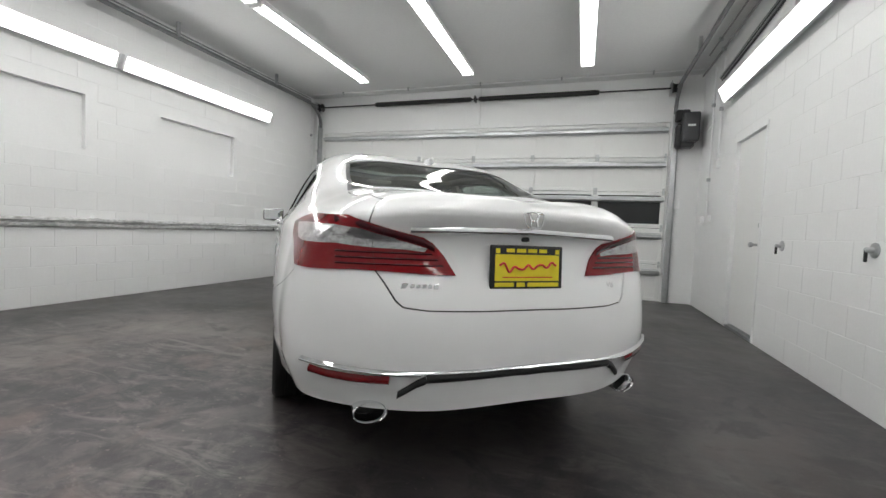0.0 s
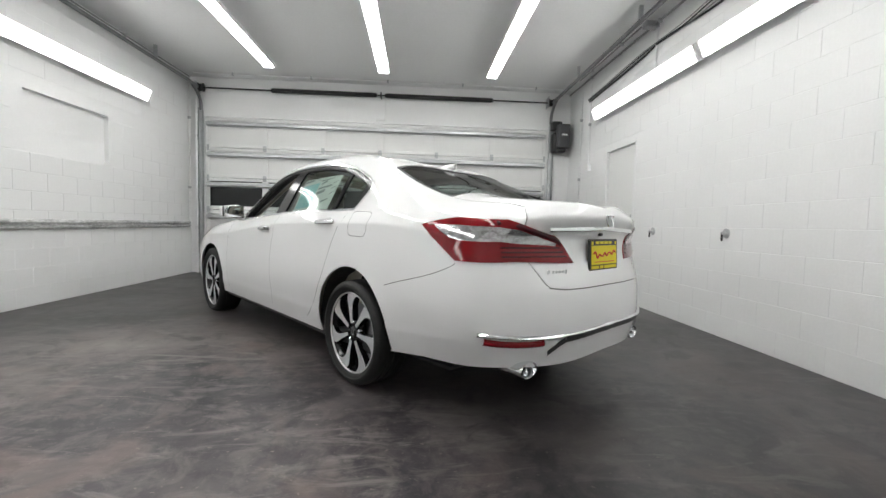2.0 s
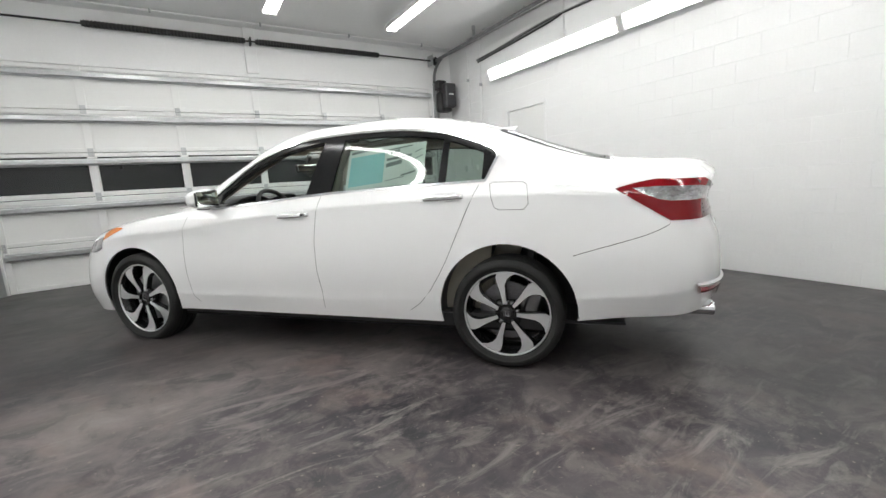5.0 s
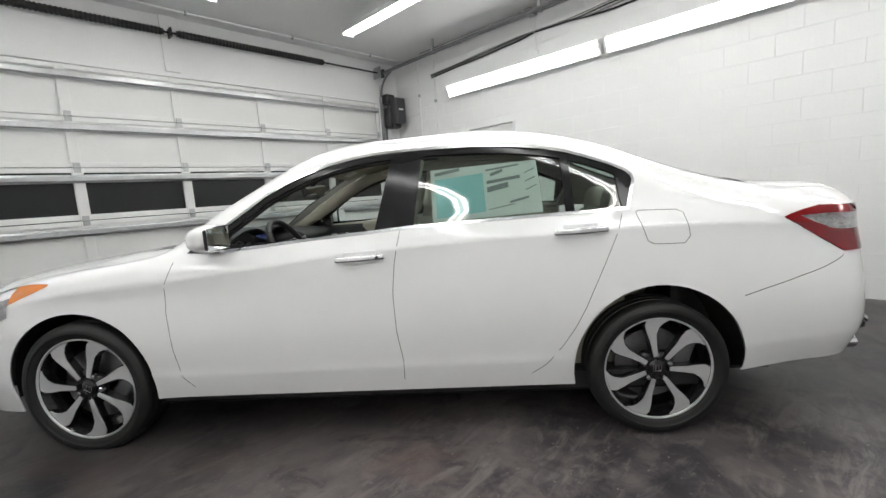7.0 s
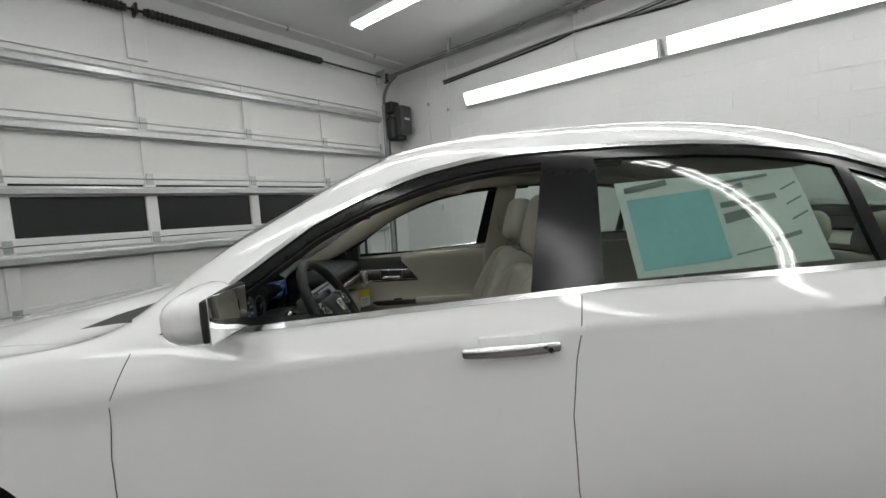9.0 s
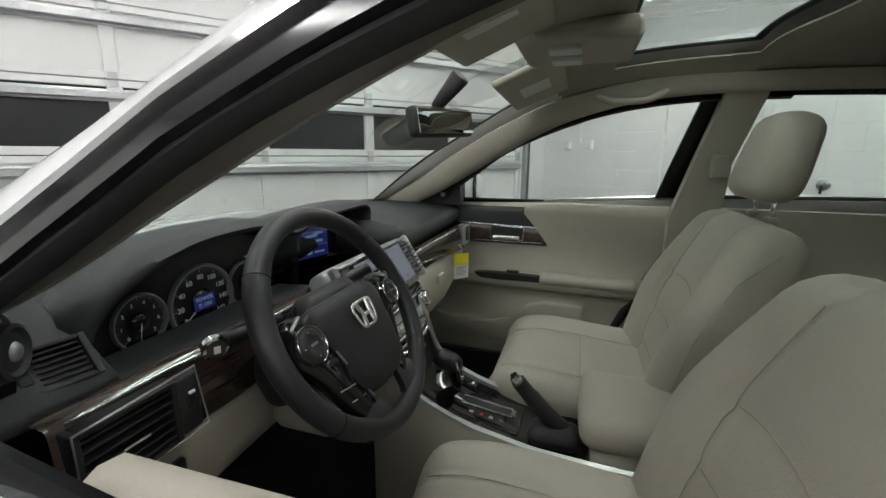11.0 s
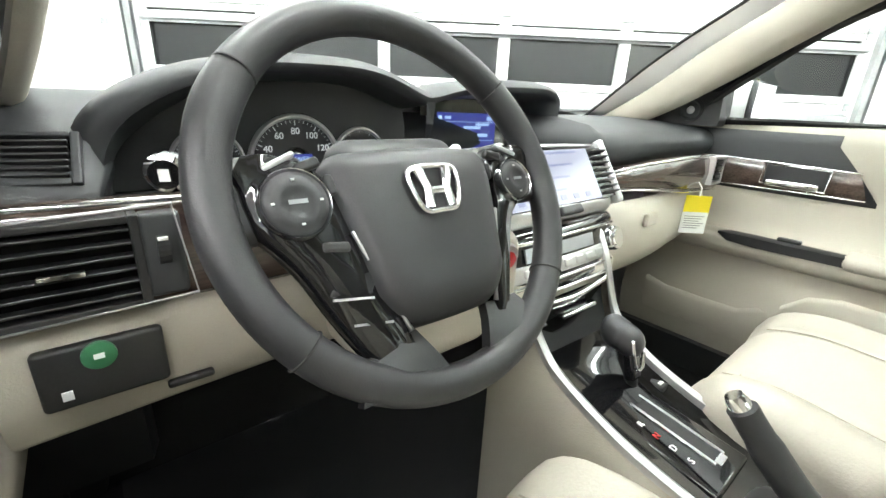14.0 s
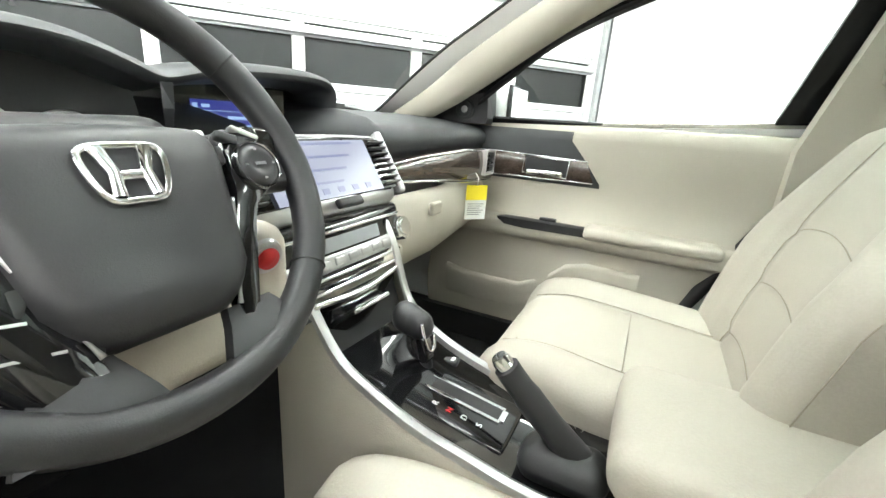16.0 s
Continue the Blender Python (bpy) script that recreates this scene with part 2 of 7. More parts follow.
def crspline(pts, per=8, closed=False):
    """A smooth line through points."""
    pts = [Vector(p) for p in pts]
    n, out = len(pts), []
    for i in range(n if closed else n - 1):
        p0 = pts[(i - 1) % n] if (closed or i) else pts[0] * 2 - pts[1]
        p1, p2 = pts[i], pts[(i + 1) % n]
        p3 = pts[(i + 2) % n] if (closed or i + 2 < n) else p2 * 2 - p1
        for j in range(per):
            t = j / per
            out.append(0.5 * (2 * p1 + (p2 - p0) * t + (2 * p0 - 5 * p1 + 4 * p2 - p3) * t * t + (3 * p1 - p0 - 3 * p2 + p3) * t ** 3))
    if not closed:
        out.append(pts[-1])
    return out


# ---------------------------------------------------------------- the room
UL, UR, VD, VB, ZC = -4.3, 2.5, 4.72, -5.0, 3.43
DL, DR, DH = -4.05, 2.07, 2.75          # roller door opening

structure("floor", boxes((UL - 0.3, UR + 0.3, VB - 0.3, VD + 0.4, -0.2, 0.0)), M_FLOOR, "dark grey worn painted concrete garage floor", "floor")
structure("ceiling", boxes((UL - 0.3, UR + 0.3, VB - 0.3, VD + 0.4, ZC, ZC + 0.2)), M_CEIL, "pale grey painted flat garage ceiling", "ceiling")
structure("wall_back", boxes((UL - 0.3, UR + 0.3, VB - 0.25, VB, 0, ZC)), M_WALL, "plain white painted block wall", "wall")
structure("wall_front", boxes((UL - 0.3, DL, VD, VD + 0.25, 0, ZC), (DR, UR + 0.3, VD, VD + 0.25, 0, ZC), (DL, DR, VD, VD + 0.25, DH, ZC)),
          M_WALL, "white painted wall round the garage door", "wall")
# left wall with two shallow recesses where windows were blocked up
R1, R2 = (-0.75, 0.68, 1.66, 2.25), (1.54, 2.73, 1.64, 2.24)
bm = bmesh.new()
for a, b in ((VB, R1[0]), (R1[1], R2[0]), (R2[1], VD)):
    box(bm, UL - 0.25, UL, a, b, 0, ZC)
for r in (R1, R2):
    box(bm, UL - 0.25, UL, r[0], r[1], 0, r[2])
    box(bm, UL - 0.25, UL, r[0], r[1], r[3], ZC)
    box(bm, UL - 0.25, UL - 0.06, r[0], r[1], r[2], r[3])
structure("wall_left", bm, M_WALL, "white painted block wall with two blocked-up window recesses", "wall")
# right wall with the passage of a steel door
PD = (2.26, 3.14, 2.13)
structure("wall_right", boxes((UR, UR + 0.25, VB, PD[0], 0, ZC), (UR, UR + 0.25, PD[1], VD, 0, ZC), (UR, UR + 0.25, PD[0], PD[1], PD[2], ZC)),
          M_WALL, "white painted concrete block wall", "wall")


def side_door():
    d = thing("door_1", "white painted flush steel passage door, closed", "door", ROOM, kind="structure")
    part("door_leaf", boxes((UR + 0.03, UR + 0.075, PD[0] + 0.045, PD[1] - 0.045, 0.05, PD[2] - 0.045), bevel=0.003), M_DOORPANEL, d)
    part("door_frame", boxes((UR - 0.006, UR + 0.09, PD[0], PD[0] + 0.04, 0, PD[2]), (UR - 0.006, UR + 0.09, PD[1] - 0.04, PD[1], 0, PD[2]),
                             (UR - 0.006, UR + 0.09, PD[0] + 0.04, PD[1] - 0.04, PD[2] - 0.04, PD[2])), M_WALL, d)
    part("threshold", boxes((UR + 0.0, UR + 0.1, PD[0] + 0.04, PD[1] - 0.04, 0.0, 0.03)), M_STEEL, d, "dark worn metal threshold")
    bm = bmesh.new()
    revolve(bm, [(UR + 0.03, 0.0), (UR + 0.028, 0.03), (UR + 0.02, 0.031), (UR + 0.012, 0.012), (UR - 0.02, 0.012), (UR - 0.035, 0.026),
                 (UR - 0.055, 0.026), (UR - 0.065, 0.0)], 20)
    part("door_knob", bm, M_STEEL, d, "brushed steel knob", smooth=True, angle=50, at=pose(0, PD[0] + 0.10, 0.95))
    bm = bmesh.new()
    revolve(bm, [(UR + 0.03, 0.0), (UR + 0.028, 0.024), (UR + 0.012, 0.024), (UR + 0.01, 0.0)], 20)
    part("deadbolt", bm, M_STEEL, d, at=pose(0, PD[0] + 0.10, 1.14), smooth=True, angle=50)


side_door()


def garage_door():
    """Sectional door: five sections of six panels, one row of blacked-out panes, struts, stiles and hinges."""
    d = thing("garage_door", "white sectional garage door with one row of dark panes, closed", "garage door", ROOM, kind="structure")
    zs = [0.0, 0.57, 1.13, 1.69, 2.22, DH]
    w = (DR - DL) / 6
    V0 = VD + 0.02
    for i in range(5):
        z0, z1 = zs[i] + 0.004, zs[i + 1] - 0.004
        if i != 2:
            bm = boxes((DL + 0.005, DR - 0.005, V0 + 0.02, V0 + 0.06, z0, z1))
            box(bm, DL + 0.005, DR - 0.005, V0, V0 + 0.02, z0, z0 + 0.05, 0.004)
            box(bm, DL + 0.005, DR - 0.005, V0, V0 + 0.02, z1 - 0.05, z1, 0.004)
        else:
            bm = boxes((DL + 0.005, DR - 0.005, V0, V0 + 0.06, z0, z0 + 0.06), (DL + 0.005, DR - 0.005, V0, V0 + 0.06, z1 - 0.05, z1), bevel=0.004)
            for j in range(7):
                c = DL + j * w
                a, b = max(DL + 0.005, c - 0.05), min(DR - 0.005, c + 0.05)
                box(bm, a, b, V0 + 0.004, V0 + 0.056, z0 + 0.06, z1 - 0.05)
        sec = part("section", bm, M_DOORPANEL, d)
        if i == 2:
            for j in range(6):
                part("pane", boxes((DL + j * w + 0.05, DL + (j + 1) * w - 0.05, V0 + 0.03, V0 + 0.036, z0 + 0.06, z1 - 0.05)), M_DARKPANE, sec, "blacked-out pane")
        for j in range(7):
            c = DL + j * w
            a, b = (c - 0.045, c + 0.045) if 0 < j < 6 else ((c + 0.005, c + 0.07) if j == 0 else (c - 0.07, c - 0.005))
            bm = boxes((a, b, V0 - 0.012, V0, z0 + 0.002, z1 - 0.002), bevel=0.003)
            part("stile", bm, M_DOORPANEL, d)
            if i < 4:
                bm = boxes((a + 0.015, b - 0.015, V0 - 0.022, V0 - 0.012, z1 - 0.05, z1 + 0.055), bevel=0.002)
                tube(bm, [(a + 0.01, V0 - 0.026, z1 + 0.004), (b - 0.01, V0 - 0.026, z1 + 0.004)], 0.008)
                part("hinge", bm, M_STEEL, d)
        zst = z1 - 0.115
        bm = bmesh.new()
        prism(bm, [(V0 - 0.012, zst - 0.045), (V0 - 0.02, zst - 0.045), (V0 - 0.024, zst - 0.03), (V0 - 0.075, zst - 0.022), (V0 - 0.075, zst + 0.022),
                   (V0 - 0.024, zst + 0.03), (V0 - 0.02, zst + 0.045), (V0 - 0.012, zst + 0.045)], "x", DL + 0.03, DR - 0.03)
        part("strut", bm, M_STEEL, d, "galvanised steel strut")
    part("bottom_seal", boxes((DL + 0.005, DR - 0.005, V0 + 0.01, V0 + 0.055, 0.0, 0.012)), M_RUBBER, d, "black rubber seal")


garage_door()


M_TRACK = mat("dull_galvanised_track", (0.24, 0.24, 0.25), 0.5, metal=0.5, vary=0.15, scale=9, fine=80)


def door_gear():
    """Tracks, torsion shaft with its springs and end drums."""
    for name, u in (("door_track", DL - 0.05), ("door_track", DR + 0.05)):
        t = thing(name, "galvanised steel door track fixed to the wall", "door track", ROOM)
        s = 1 if u < 0 else -1
        bm = bmesh.new()
        prism(bm, [(u - 0.025, VD - 0.06), (u + 0.025, VD - 0.06), (u + 0.025, VD - 0.057), (u - 0.022, VD - 0.057), (u - 0.022, VD - 0.012), (u + 0.025, VD - 0.012),
                   (u + 0.025, VD - 0.009), (u - 0.025, VD - 0.009)], "z", 0.0, 2.85)
        part("rail", bm, M_STEEL, t)
        path = [(u, VD - 0.035, 2.85), (u, VD - 0.06, 3.0), (u, VD - 0.16, 3.12), (u, VD - 0.32, 3.2), (u, VD - 0.6, 3.23), (u, -1.6, 3.24 if u < 0 else 3.30)]
        bm = bmesh.new()
        tube(bm, crspline(path, 6), 0.026, 6)
        part("curve", bm, M_TRACK, t, smooth=True, angle=50)
        for v in (3.4, 1.6, -0.2):
            part("hanger", boxes((u - 0.02, u + 0.02, v - 0.018, v + 0.018, 3.25, ZC), bevel=0.002), M_STEEL, t)
        part("angle", boxes((u - s * 0.06, u - s * 0.055, VD - 0.06, VD, 0.0, 2.9), (u - s * 0.06, u - s * 0.03, VD - 0.006, VD - 0.002, 0.0, 2.9)) if s > 0 else
             boxes((u + 0.055, u + 0.06, VD - 0.06, VD, 0.0, 2.9), (u + 0.03, u + 0.06, VD - 0.006, VD - 0.002, 0.0, 2.9)), M_STEEL, t)
    g = thing("torsion_shaft", "steel torsion shaft with black springs above the garage door", "door spring", ROOM)
    zc, vc = 3.22, VD - 0.10
    bm = bmesh.new()
    tube(bm, [(DL - 0.1, vc, zc), (DR + 0.1, vc, zc)], 0.0127, 10)
    part("shaft", bm, M_BLACKSTEEL, g, smooth=True, angle=50)
    for a, b, sag in ((-2.85, -1.08, -1), (-0.88, 0.99, 1)):
        n = 46
        bm = bmesh.new()
        prof = []
        for i in range(n * 4 + 1):
            f = i / (n * 4)
            prof.append((a + (b - a) * f, 0.040 + 0.005 * math.cos(i * math.pi / 2)))
        revolve(bm, prof, 14)
        part("spring", bm, M_BLACKSTEEL, g, "black coiled torsion spring", smooth=True, at=pose(0, vc, zc))
        for c in (a, b):
            bm = bmesh.new()
            revolve(bm, [(-0.03, 0.013), (-0.03, 0.034), (0.03, 0.034), (0.03, 0.013)], 14)
            part("cone", bm, M_BLACKSTEEL, g, at=pose(c, vc, zc))
    part("centre_bracket", boxes((-1.06, -0.90, VD - 0.03, VD, 2.80, ZC), bevel=0.004), M_WALL, g, "white painted anchor board")
    part("bearing_plate", boxes((-0.99, -0.97, vc - 0.05, VD - 0.03, zc - 0.05, zc + 0.05), bevel=0.004), M_BLACKSTEEL, g)
    for u in (DL - 0.02, DR + 0.02):
        bm = bmesh.new()
        revolve(bm, [(-0.04, 0.013), (-0.04, 0.075), (-0.025, 0.062), (0.025, 0.058), (0.04, 0.075), (0.04, 0.013)], 20)
        part("cable_drum", bm, M_BLACKSTEEL, g, at=pose(u, vc, zc))
        part("end_plate", boxes((u - 0.065, u - 0.06, vc - 0.09, VD, zc - 0.09, zc + 0.09)), M_STEEL, g)


door_gear()


def strip_light(name, label, at, group, length=2.42, wall=False):
    """A two-tube strip light along y, its back at z = 0 and tubes below."""
    f = thing(name, label, "strip light", at, group)
    h = length / 2
    bm = bmesh.new()
    lip = -0.078 if wall else -0.066
    prism(bm, [(-0.075, 0.0), (0.075, 0.0), (0.088, lip), (0.084, lip), (0.066, -0.032), (0.02, -0.040), (-0.02, -0.040), (-0.066, -0.032), (-0.084, lip), (-0.088, lip)], "y", -h, h)
    part("housing", bm, M_FIXTURE, f)
    for s in (-1, 1):
        bm = bmesh.new()
        tube(bm, [(s * 0.042, -h + 0.03, -0.066), (s * 0.042, h - 0.03, -0.066)], 0.019, 12)
        part("lamp_tube", bm, M_WALLTUBE if wall else M_TUBE, f, "glowing white fluorescent tube", smooth=True, angle=50)
    for y in (-h, h - 0.03):
        part("lampholder", boxes((-0.084, 0.084, y, y + 0.03, -0.092, -0.01), bevel=0.004), M_FIXTURE, f)
    return f


def lights():
    first = None
    for u in (-2.6, -0.86, 0.83):
        for v in (2.48, 0.02, -2.44):
            m = ROOM @ pose(u, v, ZC - 0.065)
            first = copy_thing(first, m) if first else strip_light("ceiling_strip_light", "white two-tube fluorescent strip light on the ceiling", m, "ceiling lights")
    first = None
    for u, turn in ((UL, 68), (UR, -68)):
        for v in (2.19, -0.27, -2.73):
            m = ROOM @ pose(u + (0.05 if u < 0 else -0.05), v, 2.73, 0, -turn, 0)
            first = copy_thing(first, m) if first else strip_light("wall_strip_light", "white two-tube fluorescent strip light along the wall", m, "wall lights", wall=True)


lights()


def wall_rail():
    r = thing("wall_rail", "white painted steel guard rail with chipped paint along the wall", "rail", ROOM)
    bm = bmesh.new()
    prism(bm, [(UL, 0.80), (UL + 0.02, 0.80), (UL + 0.05, 0.82), (UL + 0.055, 0.84), (UL + 0.02, 0.85), (UL + 0.02, 0.865), (UL + 0.055, 0.875), (UL + 0.05, 0.90), (UL + 0.02, 0.91), (UL, 0.91)],
          "y", VB + 0.2, 4.60)
    part("rail", bm, M_RAIL, r)


M_RAIL = mat("chipped_white_paint", (0.78, 0.78, 0.77), 0.4, vary=0.3, scale=9, fine=40, bump=0.1, dark=(0.30, 0.30, 0.30), stretch=(1, 0.5, 1))
wall_rail()

# ---------------------------------------------------------------- the car: body surface
# Rails from the nose round the side to the middle of the tail; each a line of (x, y, z). The car's axle lines are y = 0 and 2.776.
RAIL_CROWN = [(0, 3.60, .77), (0, 3.55, .79), (0, 3.42, .84), (0, 3.10, .885), (0, 2.78, .943), (0, 2.40, .972), (0, 2.05, 1.212), (0, 1.62, 1.408),
              (0, 1.10, 1.460), (0, .60, 1.455), (0, .15, 1.385), (0, -.30, 1.225), (0, -.56, 1.128), (0, -.88, 1.085), (0, -1.04, 1.075), (0, -1.10, 1.072)]
RAIL_EDGE = [(0, 3.60, .77), (-.40, 3.55, .775), (-.68, 3.38, .80), (-.72, 3.10, .865), (-.735, 2.78, .905), (-.745, 2.40, .945), (-.668, 2.02, 1.148),
             (-.603, 1.61, 1.362), (-.578, 1.10, 1.427), (-.583, .60, 1.417), (-.608, .15, 1.31), (-.655, -.30, 1.140), (-.675, -.58, 1.075), (-.61, -.93, 1.045),
             (-.36, -1.055, 1.062), (0, -1.10, 1.072)]
RAIL_BELT = [(0, 3.72, .70), (-.45, 3.62, .70), (-.78, 3.36, .74), (-.835, 3.10, .82), (-.84, 2.78, .885), (-.815, 2.42, .935), (-.815, 2.0, .955), (-.825, 1.6, .985),
             (-.83, 1.10, 1.02), (-.825, .60, 1.03), (-.81, .10, 1.035), (-.80, -.30, 1.035), (-.775, -.58, 1.015), (-.675, -.94, 1.0), (-.40, -1.085, 1.022), (0, -1.122, 1.03)]
RAIL_SHOULDER = [(0, 3.75, .62), (-.47, 3.65, .62), (-.82, 3.38, .64), (-.885, 3.1, .74), (-.895, 2.78, .79), (-.88, 2.4, .81), (-.878, 2.0, .85), (-.88, 1.6, .89),
                 (-.88, 1.10, .925), (-.878, .60, .94), (-.875, .10, .95), (-.862, -.30, .945), (-.835, -.58, .92), (-.745, -.91, .90), (-.41, -1.045, .925), (0, -1.075, .93)]
RAIL_MID = [(0, 3.77, .50), (-.48, 3.68, .50), (-.84, 3.4, .50), (-.905, 3.1, .58), (-.915, 2.78, .62), (-.895, 2.4, .62), (-.90, 2.0, .63), (-.905, 1.6, .64),
            (-.91, 1.10, .65), (-.91, .60, .65), (-.915, .10, .66), (-.91, -.30, .66), (-.885, -.58, .66), (-.812, -.90, .655), (-.47, -1.10, .65), (0, -1.135, .65)]
RAIL_LOW = [(0, 3.76, .34), (-.48, 3.67, .34), (-.84, 3.4, .34), (-.90, 3.1, .38), (-.91, 2.78, .38), (-.89, 2.4, .38), (-.892, 2.0, .38), (-.895, 1.6, .385),
            (-.895, 1.10, .39), (-.895, .60, .395), (-.905, .10, .40), (-.90, -.30, .42), (-.875, -.58, .44), (-.812, -.90, .455), (-.47, -1.105, .44), (0, -1.14, .44)]
RAIL_SILL = [(0, 3.72, .19), (-.46, 3.63, .19), (-.80, 3.38, .19), (-.87, 3.1, .20), (-.88, 2.78, .22), (-.865, 2.4, .245), (-.865, 2.0, .25), (-.865, 1.6, .25),
             (-.865, 1.10, .25), (-.865, .60, .25), (-.87, .10, .255), (-.865, -.30, .28), (-.83, -.58, .305), (-.76, -.88, .315), (-.43, -1.08, .305), (0, -1.12, .31)]
RAILS = np.array([RAIL_CROWN, RAIL_EDGE, RAIL_BELT, RAIL_SHOULDER, RAIL_MID, RAIL_LOW, RAIL_SILL], float)


def through_points(p, d, t):
    """Smooth line (Hermite) through points p[(n, ..., 3)] with chords d[(n-1, ...)] at parameters t."""
    n = len(p)
    d = np.maximum(d, 1e-3)
    slope = (p[1:] - p[:-1]) / d[..., None]
    m = np.empty_like(p)
    m[1:-1] = (slope[:-1] * d[1:, ..., None] + slope[1:] * d[:-1, ..., None]) / (d[1:] + d[:-1])[..., None]
    m[0], m[-1] = slope[0], slope[-1]
    i = np.clip(np.floor(t).astype(int), 0, n - 2)
    f = (t - i)[..., None]
    j = np.arange(len(t))
    take = (lambda a, i: a[i]) if p.ndim == 2 else (lambda a, i: a[i, j])
    dd = take(d, i)[..., None]
    return ((2 * f ** 3 - 3 * f ** 2 + 1) * take(p, i) + (f ** 3 - 2 * f ** 2 + f) * dd * take(m, i) + (3 * f ** 2 - 2 * f ** 3) * take(p, i + 1)
            + (f ** 3 - f ** 2) * dd * take(m, i + 1))


CHORD = np.linalg.norm(np.diff(RAILS[3], axis=0), axis=1)


def surf(s, k):
    """Points of the half body (x <= 0): s along (0 nose .. 15 tail), k down (0 crown .. 6 sill)."""
    s, k = np.atleast_1d(np.asarray(s, float)), np.atleast_1d(np.asarray(k, float))
    lines = []
    for r in RAILS:
        ends = np.concatenate([[r[1] * (-1, 1, 1)], r, [r[-2] * (-1, 1, 1)]])
        ch = np.concatenate([CHORD[:1], CHORD, CHORD[-1:]])
        lines.append(through_points(ends, ch, s + 1))
    p = np.array(lines)
    p = np.concatenate([[p[1] * (-1, 1, 1)], p])
    d = np.linalg.norm(np.diff(p, axis=0), axis=2)
    out = through_points(p, d, k + 1)
    along = np.clip((s - 2.6) / 1.2, 0, 1) * np.clip((13.2 - s) / 1.2, 0, 1)
    u, w = np.maximum(k - 3.0, 0), np.maximum(5.0 - k, 0)
    tuck = 0.018 * (u / 0.38) * np.exp(1 - u / 0.38) + 0.0045 * (w / 0.18) * np.exp(1 - w / 0.18)
    out[:, 0] += along * tuck
    out[:, 0] = np.where(k <= 1e-6, 0.0, np.minimum(out[:, 0], 0.0))
    return out


def surf_normal(s, k):
    e = 0.01
    a = surf(np.clip(np.asarray(s) + e, 0, 15), k) - surf(np.clip(np.asarray(s) - e, 0, 15), k)
    b = surf(s, np.clip(np.asarray(k) + e, 0.002, 6)) - surf(s, np.clip(np.asarray(k) - e, 0.001, 6))
    n = np.cross(a, b)
    ln = np.linalg.norm(n, axis=1, keepdims=True)
    n = n / np.maximum(ln, 1e-9)
    return -n


_GS, _GK = (g.ravel() for g in np.meshgrid(np.linspace(0, 15, 451), np.linspace(0, 6, 121), indexing="ij"))
_GP = surf(_GS, _GK)


def param_of(axes, a, b, s_range, k_range):
    """The (s, k) at which two coordinates of the surface take the values a, b."""
    ok = (_GS >= s_range[0]) & (_GS <= s_range[1]) & (_GK >= k_range[0]) & (_GK <= k_range[1])
    i = np.flatnonzero(ok)[np.argmin((_GP[ok][:, axes[0]] - a) ** 2 + (_GP[ok][:, axes[1]] - b) ** 2)]
    s, k = _GS[i], _GK[i]
    for _ in range(8):
        p, q, r = surf([s, s + 1e-3, s], [k, k, k + 1e-3])
        j = np.array([[(q - p)[axes[0]], (r - p)[axes[0]]], [(q - p)[axes[1]], (r - p)[axes[1]]]]) * 1e3
        if abs(np.linalg.det(j)) < 1e-7:
            break
        step = np.linalg.solve(j, [a - p[axes[0]], b - p[axes[1]]])
        step = np.clip(step, -0.08, 0.08)
        s, k = float(np.clip(s + step[0], *s_range)), float(np.clip(k + step[1], *k_range))
    return s, k


def side_sk(y, z):
    return param_of((1, 2), y, z, (2.4, 13.2), (1.0, 6.0))


def rear_sk(x, z):
    return param_of((0, 2), x, z, (12.9, 15.0), (1.0, 6.0))


def on_rear(x, z, out=0.0):
    s, k = rear_sk(-abs(x), z)
    p, n = surf([s], [k])[0], surf_normal([s], [k])[0]
    p = p + n * out
    return Vector((p[0] if x < 0 else -p[0], p[1], p[2]))


def on_side(y, z, out=0.0, side=-1):
    s, k = side_sk(y, z)
    p, n = surf([s], [k])[0], surf_normal([s], [k])[0]
    p = p + n * out
    return Vector((p[0] * -side, p[1], p[2]))


def inset(poly, d):
    """An outline moved inwards by d (outwards: minus)."""
    n, area = len(poly), 0.0
    for i in range(n):
        (x0, y0), (x1, y1) = poly[i], poly[(i + 1) % n]
        area += x0 * y1 - x1 * y0
    sgn = 1 if area > 0 else -1
    out = []
    for i in range(n):
        p, a, b = Vector(poly[i]), Vector(poly[i - 1]), Vector(poly[(i + 1) % n])
        u, v = (p - a).normalized(), (b - p).normalized()
        nu, nv = Vector((-u.y, u.x)) * sgn, Vector((-v.y, v.x)) * sgn
        h = nu + nv
        h = h / max(0.35, h.dot(nu)) if h.length > 1e-6 else nu
        q = p + h * d
        out.append((q.x, q.y))
    return out


def dense(poly, step=0.06):
    out = []
    for i in range(len(poly)):
        a, b = Vector(poly[i]), Vector(poly[(i + 1) % len(poly)])
        n = max(1, int((b - a).length / step))
        out += [tuple(a.lerp(b, j / n)) for j in range(n)]
    return out


def inside(poly, x, y):
    hit, n = False, len(poly)
    for i in range(n):
        (x0, y0), (x1, y1) = poly[i], poly[(i + 1) % n]
        if (y0 > y) != (y1 > y) and x < (x1 - x0) * (y - y0) / (y1 - y0) + x0:
            hit = not hit
    return hit


